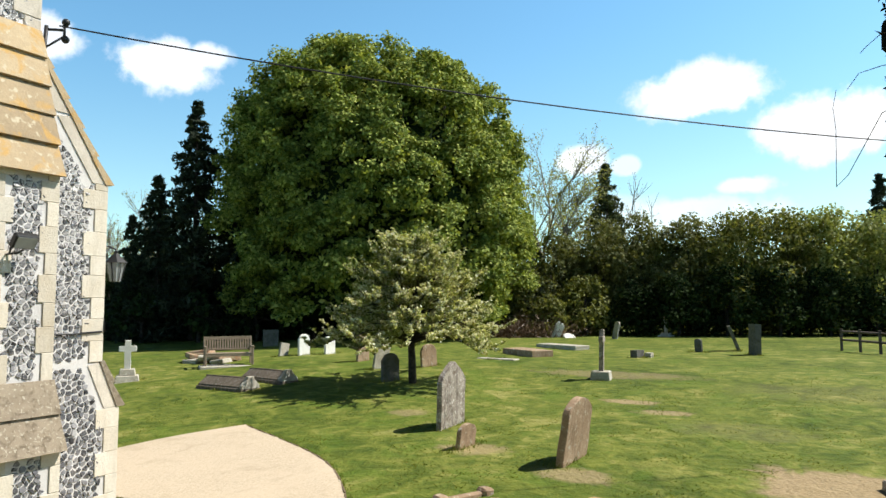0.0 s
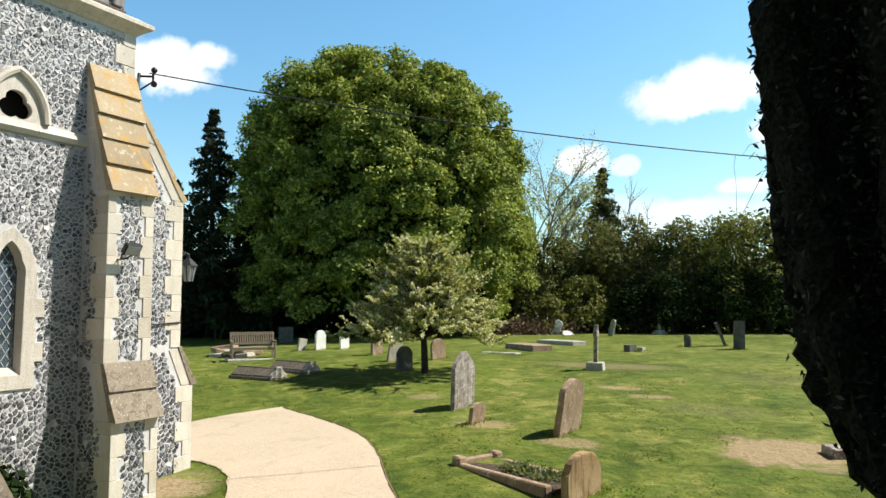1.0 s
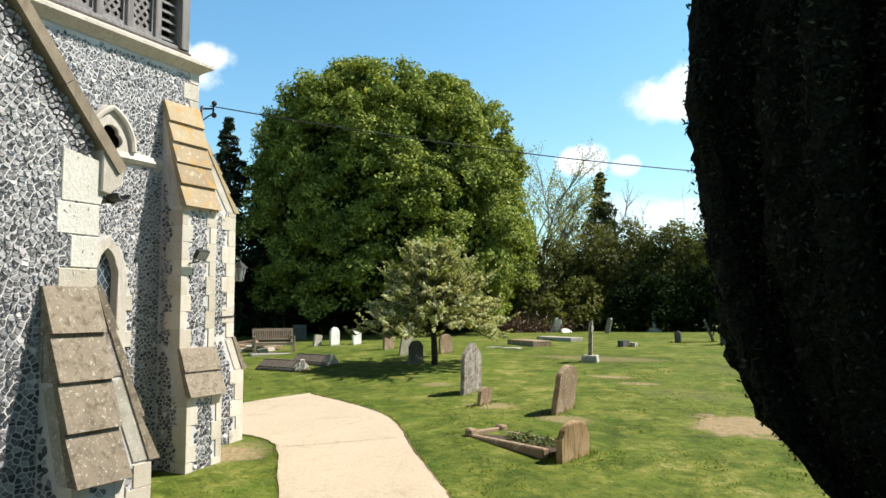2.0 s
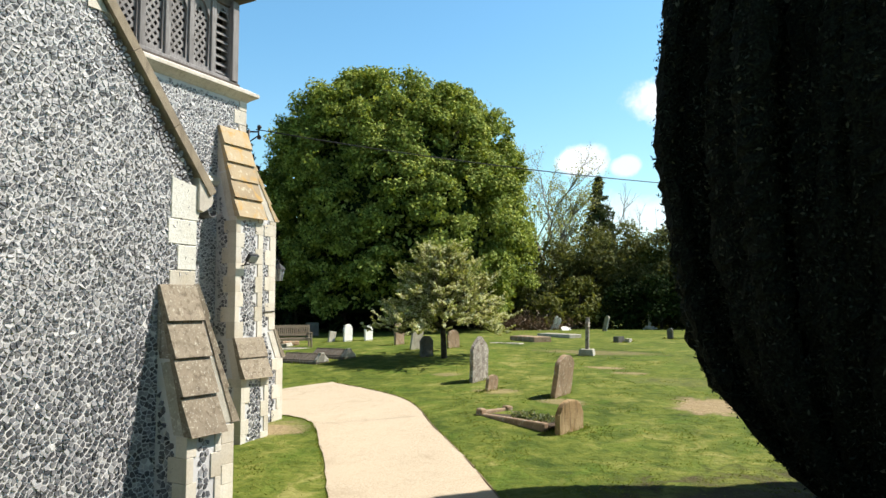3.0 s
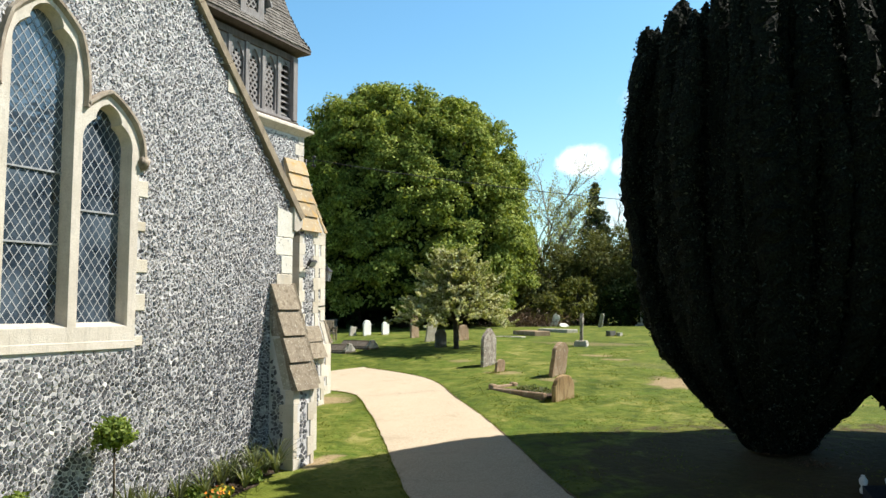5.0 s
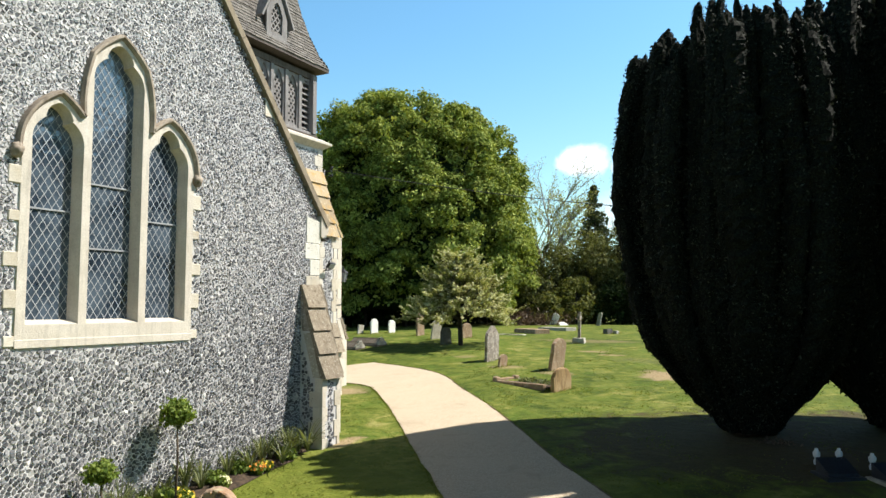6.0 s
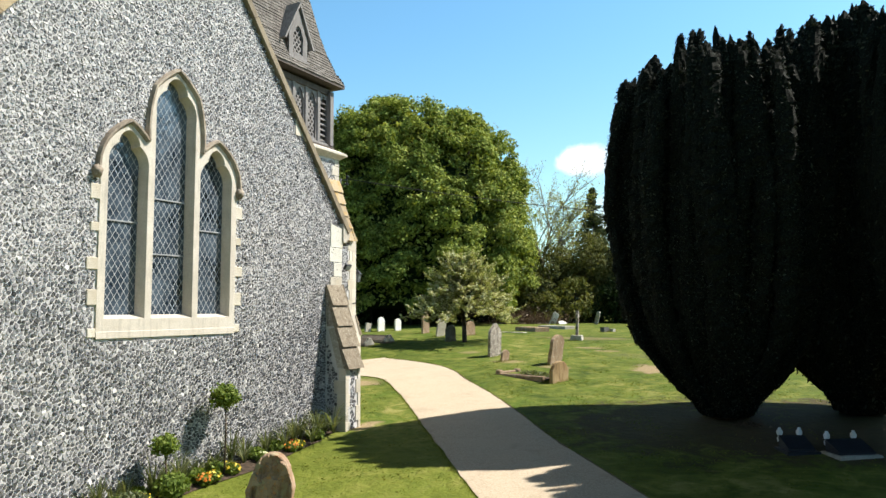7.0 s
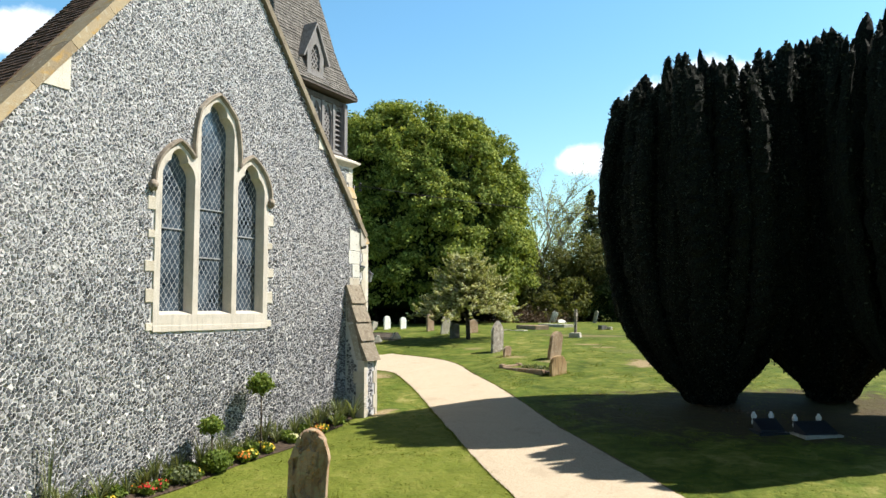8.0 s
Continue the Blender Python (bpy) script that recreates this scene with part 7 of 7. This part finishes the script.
twigs = [[(0.75, 4.40, 4.20), (0.31, 4.36, 4.14), (0.24, 4.38, 4.09), (0.21, 4.39, 4.06)],
         [(0.70, 4.40, 4.02), (0.30, 4.41, 3.98), (0.20, 4.42, 3.96), (0.14, 4.44, 3.88)],
         [(0.75, 4.42, 3.95), (0.30, 4.47, 3.74), (0.13, 4.54, 3.43), (0.07, 4.55, 3.37), (0.08, 4.49, 3.68), (0.07, 4.47, 3.80), (0.09, 4.44, 3.89)]]
solid("dead_twig", tubes("dead_twig", [(t, 0.0030, 0.0015) for t in twigs], BARK_DARK, 5), Matrix(), "thin bare twigs hanging from the yew", "twig")
p = np.stack([RNG.normal(0, 0.16, 120), RNG.normal(0, 0.08, 120), np.abs(RNG.normal(0, 0.04, 120))], axis=1)
solid("cut_flowers", quads("cut_flowers", leaves(p, 0.03, None, 1, 2.0), BRUSH), Matrix.Translation((3.15, 3.55, gz(3.15, 3.55))), "withered brown cut flowers under the yew", "flowers", kind="stuff")


# hawthorn in blossom
def hawthorn(x, y):
    rng = random.Random(12)
    base = gz(x, y)
    t = thing("hawthorn", Matrix.Translation((x, y, base)), "small hawthorn tree covered in white blossom", "hawthorn tree")
    lines = [([(0, 0, -0.2), (-0.03, 0.0, 0.7), (-0.08, 0.02, 1.35)], 0.12, 0.09)]
    lp, bp = [], []
    for k in range(150):
        w = k * 2.39996 + rng.uniform(-0.3, 0.3)
        s = (k + 0.5) / 150
        z = 0.88 + 3.0 * s ** 1.15
        reach = 2.55 * max(0.06, 1 - ((z - 0.85) / 3.35) ** 1.35) * rng.uniform(0.62, 1.06)
        out = Vector((math.cos(w), math.sin(w), 0))
        a = Vector((-0.08, 0.02, 1.1 + min(1.7, 0.50 * (z - 1.0))))
        b = a * 0.0 + out * reach + Vector((0, 0, z + rng.uniform(-0.12, 0.16)))
        rise = 0.26 if z < 2.2 else 0.12
        mid = a.lerp(b, 0.55) + Vector((0, 0, rise))
        line = [a, a.lerp(mid, 0.5) + Vector((0, 0, 0.10)), mid, mid.lerp(b, 0.5) + Vector((0, 0, 0.07)), b]
        lines.append((line, 0.028, 0.007))
        for j in range(13):          # sprays along the branch, the last a long whip
            u = 1.0 if j < 2 else 0.22 + 0.78 * rng.random() ** 0.8
            f = min(3.999, u * 4)
            q = line[int(f)].lerp(line[int(f) + 1], f - int(f))
            side = Vector((-out.y, out.x, 0)) * rng.gauss(0, 0.55 if j else 0.2)
            d = out * rng.uniform(0.45, 1.0) + side + Vector((0, 0, rng.gauss(0.30 + 0.25 * s, 0.28)))
            e = q + d.normalized() * (rng.uniform(0.40, 0.75) if j == 0 else rng.uniform(0.22, 0.46))
            lines.append(([q, q.lerp(e, 0.5) + Vector((0, 0, 0.03)), e], 0.009, 0.003))
            white = rng.random() < (0.75 if z < 2.6 else 0.45)
            thin = 0.018 if j == 0 else 0.026
            for i in range(40):
                c = q.lerp(e, rng.random() ** 0.75) + Vector((rng.gauss(0, thin), rng.gauss(0, thin), rng.gauss(0.012, thin * 0.8)))
                if white and rng.random() < 0.55 or rng.random() < 0.08:
                    bp.append((c.x, c.y, c.z + 0.022))
                else:
                    lp.append(tuple(c))
    for k in range(22):          # long upright shoots
        w, r = rng.uniform(0, 6.28), rng.uniform(0.1, 1.7)
        a = Vector((r * math.cos(w), r * math.sin(w), 3.75 - 0.75 * r))
        b = a + Vector((0.36 * math.cos(w), 0.36 * math.sin(w), rng.uniform(0.40, 0.78)))
        lines.append(([a, a.lerp(b, 0.5), b], 0.012, 0.004))
        for i in range(60):
            q = a.lerp(b, rng.random()) + Vector((rng.gauss(0, 0.03), rng.gauss(0, 0.03), rng.gauss(0, 0.03)))
            (bp if i % 3 == 0 else lp).append(tuple(q))
    part("trunk", tubes("trunk", lines, BARK_DARK, 5), t, local=True)
    part("crown", quads("crown", leaves(lp, 0.060), LEAF_HAW), t, local=True)
    part("blossom", quads("blossom", leaves(bp, 0.060, None, 1, 1.1), BLOSSOM), t, "white may blossom", local=True)


hawthorn(-9.95, 16.95)

# ---------------------------------------------------------------- post and rail fence, road beyond
fence = thing("fence", Matrix.Translation((1.2, 31.0, gz(1.2, 31))), "low dark timber post and rail fence", "fence")
a, b = Vector((0.4, 32.3, 0)), Vector((7.6, 20.8, 0))
n = 12
for k in range(n + 1):
    q = a.lerp(b, k / n)
    z = gz(q.x, q.y)
    part("post", box("post", q.x - 0.05, q.x + 0.05, q.y - 0.05, q.y + 0.05, z - 0.2, z + 0.85, TIMBER_DARK, 0.01), fence)
    if k < n:
        e = a.lerp(b, (k + 1) / n)
        for zz in (0.42, 0.74):
            part("rail", tubes("rail", [([(q.x, q.y, z + zz), (e.x, e.y, gz(e.x, e.y) + zz)], 0.045, 0.045)], TIMBER_DARK, 4), fence)
solid("road", mesh("road", [(3.0, 44.0, gz(3, 44) + 0.05), (14.0, 26.0, gz(14, 26) + 0.05), (19.0, 29.0, gz(19, 29) + 0.05), (8.0, 47.0, gz(8, 47) + 0.05)], [(0, 1, 2, 3)], ROAD), Matrix(), "pale road beyond the fence", "road", kind="structure")

# ---------------------------------------------------------------- flower bed at the gable's foot
bed_v, bed_f = [], []
ys = np.linspace(-8.6, 0.22, 40)
for i, yy in enumerate(ys):
    w = 0.62 + 0.08 * math.sin(yy * 2.1) - (0.25 if yy > -0.4 else 0)
    for xx, zz in ((GX - 0.02, 0.06), (GX + w * 0.5, 0.07), (GX + w, 0.015)):
        bed_v.append((xx, yy, gz(xx, yy) + zz))
    if i:
        b = 3 * i
        bed_f += [(b - 3, b - 2, b + 1, b), (b - 2, b - 1, b + 2, b + 1)]
solid("flower_bed", mesh("flower_bed", bed_v, bed_f, SOIL, True), Matrix(), "narrow earth flower bed along the church wall", "flower bed", kind="structure")


def ball_plant(y, x, zc, r, label):
    base = gz(x, y)
    t = thing("topiary", Matrix.Translation((x, y, base)), label, "topiary", "clipped standards by the wall")
    part("stem", tubes("stem", [([(0, 0, -0.05), (0.015, 0.01, (zc - base) * 0.5), (0, 0, zc - base)], 0.018, 0.013)], BARK, 6), t, local=True)
    d, k = shell(int(6500 * r), 0.25)
    p = d * (k * r * (1 + 0.30 * np.sin(d[:, 0] * 8) * np.cos(d[:, 1] * 7 + d[:, 2] * 6)))[:, None] * np.array([1, 1.05, 0.85]) + np.array([0, 0, zc - base])
    part("crown", quads("crown", leaves(p, 0.045, d, 0.8), LEAF_BOX), t, local=True)


ball_plant(-3.02, -4.74, 0.72, 0.25, "clipped green standard on a tall stem")
ball_plant(-4.32, -4.72, 0.10, 0.20, "smaller clipped green standard")


def strap_plant(x, y, h, n, spread, mat, label, name="border_plant"):
    """A clump of arching strap leaves."""
    rng = random.Random(int(abs(x * 100 + y * 1000)))
    z0 = gz(x, y) + 0.05
    vs, fs = [], []
    for k in range(n):
        w, l = rng.uniform(0, 6.28), h * rng.uniform(0.7, 1.15)
        d, sd = Vector((math.cos(w), math.sin(w), 0)), Vector((-math.sin(w), math.cos(w), 0)) * rng.uniform(0.009, 0.016)
        lean = spread * rng.uniform(0.4, 1.2)
        b = len(vs)
        for i in range(5):
            s = i / 4
            c = d * (lean * l * s ** 1.7 + 0.02) + Vector((0, 0, l * (s - 0.42 * lean * s ** 2.6)))
            ww = sd * (1.0 - 0.85 * s ** 2)
            vs += [c - ww, c + ww]
        fs += [(b + 2 * i, b + 2 * i + 1, b + 2 * i + 3, b + 2 * i + 2) for i in range(4)]
    return solid(name, mesh(name, vs, fs, mat), Matrix.Translation((x, y, z0)), label, "border plant", "border plants by the wall")


def bush(x, y, r, h, mat, label, n=700, size=0.06, extra=None):
    base = gz(x, y)
    t = thing("border_plant", Matrix.Translation((x, y, base)), label, "border plant", "border plants by the wall")
    d, k = shell(n, 0.3)
    p = d * k[:, None] * np.array([r, r, h / 2]) + np.array([0, 0, h / 2])
    part("foliage", quads("foliage", leaves(p, size, d, 0.8), mat), t, local=True)
    if extra:
        pm, cnt, sz = extra
        d, k = shell(cnt, 0.92)
        d[:, 2] = np.abs(d[:, 2])
        p = d * np.array([r, r, h / 2]) * 1.05 + np.array([0, 0, h / 2])
        part("blossom", quads("blossom", leaves(p, sz, d, 0.3, 1.0), pm), t, "bright petals", local=True, kind="stuff")


rng = random.Random(4)
yy = -8.3
k = 0
while yy < 0.15:
    x = GX + rng.uniform(0.14, 0.42)
    kind = k % 9
    if kind in (0, 2, 3, 5, 7, 8):
        strap_plant(x - 0.08, yy, rng.uniform(0.40, 0.72), 30, rng.uniform(0.4, 0.9), LEAF_STRAP, "clump of long strappy leaves in the bed")
    elif kind in (1, 4):
        bush(x, yy, 0.20, 0.26, LEAF_BOX, "low leafy plant in the bed")
    else:
        bush(x + 0.06, yy, 0.15, 0.20, LEAF_HEDGE, "small bedding plant in flower", 350, 0.05, ((YELLOW, RED, CREAM, PINK)[(k // 2) % 4], 12, 0.05))
    yy += rng.uniform(0.13, 0.22)
    k += 1
for y, pm, lab in ((-6.75, YELLOW, "yellow primroses in the bed"), (-6.45, YELLOW, "yellow primroses in the bed"), (-5.75, RED, "red flowers in the bed"), (-5.5, RED, "red flowers in the bed"), (-3.35, YELLOW, "yellow flowers in the bed"), (-3.55, PINK, "orange flowers in the bed"), (-2.9, YELLOW, "yellow flowers in the bed"), (-2.15, CREAM, "pale primroses in the bed"), (-1.35, PINK, "orange wallflowers in the bed"), (-1.15, YELLOW, "yellow flowers in the bed"), (-4.75, YELLOW, "yellow flowers in the bed")):
    bush(GX + 0.50, y, 0.14, 0.22, LEAF_BOX, lab, 260, 0.05, (pm, 26, 0.055))
bush(-4.66, -4.25, 0.30, 0.42, LEAF_BOX, "round green shrub in the bed", 1500, 0.05)
bush(-4.72, -5.0, 0.34, 0.30, LEAF_STRAP, "pale green mound of leaves in the bed", 1200, 0.05)
strap_plant(-4.66, 0.02, 0.85, 30, 1.25, LEAF_STRAP, "arching pale strap leaves by the buttress")
strap_plant(-4.62, -0.75, 0.62, 24, 1.2, LEAF_STRAP, "arching pale strap leaves in the bed")
strap_plant(-4.78, -0.35, 0.70, 26, 1.1, LEAF_STRAP, "arching pale strap leaves by the buttress")
# a shrub at the tower's foot and one thin climber at the gable
bush(-7.85, 3.2, 0.32, 1.05, LEAF_DARK, "dark shrub against the tower wall", 900, 0.08)
strap_plant(-5.0, -7.2, 1.5, 9, 0.25, LEAF_STRAP, "tall thin climber on the church wall")
edge_b = thing("bed_edging", Matrix.Translation((-4.5, -8.0, gz(-4.5, -8))), "old brick edging at the end of the flower bed", "edging")
for k in range(12):
    y = -9.3 + k * 0.23
    x = GX + 0.66 + 0.07 * math.sin(y * 2.1)
    part("brick", box("brick", x - 0.05, x + 0.05, y, y + 0.215, gz(x, y) - 0.05, gz(x, y) + 0.055, BRICK, 0.008, 0.006, k), edge_b)

# ---------------------------------------------------------------- grass blades
PATH_POLY = [(p.x, p.y) for p in edge_l] + [(-12.6, 6.3), (-11.85, 8.2), (-11.4, 9.8)] + [(p.x, p.y) for p in edge_r[::-1]]
rng = np.random.default_rng(5)
N = 80000
dist = 5.0 + 20 * rng.uniform(0, 1, N) ** 0.8
ang = rng.uniform(-0.62, 0.62, N)
along = rng.uniform(-14.5, 0, N)
cx = -along * 0.355 * 1.0 + (-np.sin(np.radians(28) - ang)) * dist
cy = along * 1.0 * 0.96 + np.cos(np.radians(28) - ang) * dist
odd = np.zeros(N, dtype=bool)          # which of them would stand on the path
for (xa, ya), (xb, yb) in zip(PATH_POLY, PATH_POLY[-1:] + PATH_POLY[:-1]):
    if ya != yb:
        odd ^= ((ya > cy) != (yb > cy)) & (cx < (xb - xa) * (cy - ya) / (yb - ya) + xa)
keep = ~odd & ~((cx < GX + 0.7) & (cy < GY1)) & ~((cx < -7.6) & (cy < 6.9)) & (np.hypot(cx - 0.15, cy - 11.1) > 1.2 + 0.3 * np.sin(cx * 5 + cy * 3))
keep &= np.minimum(np.hypot(cx - 2.5, cy - 3.5), np.hypot(cx - 5.4, cy - 4.6)) > 1.5 + 0.6 * np.sin(cx * 4 + cy * 2)
cx, cy = cx[keep], cy[keep]
# the lawn is tufted: thick in some spots, thin in others
patch = np.array([0.5 + 0.45 * noise.noise(Vector((a * 0.8, b * 0.8, 2.0))) + 0.40 * noise.noise(Vector((a * 2.6, b * 2.6, 5.0))) for a, b in zip(cx, cy)])
thick = rng.uniform(0.30, 0.72, len(cx)) < patch
cx, cy, patch = cx[thick], cy[thick], patch[thick]
n = len(cx)
z = np.array([gz(a, b) for a, b in zip(cx, cy)])
w = rng.uniform(0, 6.28, n)
h = rng.uniform(0.008, 0.020, n) * (0.7 + 1.0 * np.clip((patch - 0.5) * 3, 0, 1))
s = 0.013
dx, dy = np.cos(w) * s, np.sin(w) * s
lx, ly = rng.normal(0, 1.7, n) * h, rng.normal(0, 1.7, n) * h
base0 = np.stack([cx - dx, cy - dy, z - 0.004], axis=1)
base1 = np.stack([cx + dx, cy + dy, z - 0.004], axis=1)
tip = np.stack([cx + lx, cy + ly, z + h], axis=1)
tip2 = np.stack([cx + lx * 0.6 + dx * 0.4, cy + ly * 0.6 + dy * 0.4, z + h * 0.8], axis=1)
solid("grass", quads("grass", np.stack([base0, base1, tip2, tip], axis=1), BLADE), Matrix(), "short green grass blades of the lawn", "grass", kind="stuff")

# longer tufts along the path's edges and round the stones
tx, ty, th_ = [], [], []
rng2 = random.Random(9)
for line, sgn in ((edge_r, 1), (edge_l, -1)):
    for i in range(10, len(line) - 1):
        a, b = line[i], line[i + 1]
        side = Vector((-(b - a).y, (b - a).x, 0)).normalized() * -sgn
        for k in range(int(75 * (b - a).length)):
            q = a.lerp(b, rng2.random()) + side * (abs(rng2.gauss(0, 0.045)) - 0.012)
            tx.append(q.x)
            ty.append(q.y)
            th_.append(rng2.uniform(0.02, 0.05))
for ob in [o for o in scene.objects if o.get("category") in ("headstone", "grave cross", "grave kerb", "grave slab", "coped tomb")]:
    c = ob.matrix_basis.translation
    if c.y < 32:
        for k in range(170):
            q = ob.matrix_basis @ Vector((rng2.gauss(0.0, 0.10), rng2.uniform(-0.55, 0.55), 0))
            tx.append(q.x)
            ty.append(q.y)
            th_.append(rng2.uniform(0.03, 0.10))
tx, ty, th_ = np.array(tx), np.array(ty), np.array(th_)
n = len(tx)
z = np.array([gz(a, b) for a, b in zip(tx, ty)])
w = rng.uniform(0, 6.28, n)
dx, dy = np.cos(w) * 0.007, np.sin(w) * 0.007
lx, ly = rng.normal(0, 0.45, n) * th_, rng.normal(0, 0.45, n) * th_
corners = np.stack([np.stack([tx - dx, ty - dy, z - 0.01], axis=1), np.stack([tx + dx, ty + dy, z - 0.01], axis=1), np.stack([tx + lx + dx * 0.3, ty + ly + dy * 0.3, z + th_ * 0.95], axis=1), np.stack([tx + lx, ty + ly, z + th_], axis=1)], axis=1)
solid("grass_tufts", quads("grass_tufts", corners, BLADE), Matrix(), "longer grass along path edges and gravestones", "grass", kind="stuff")
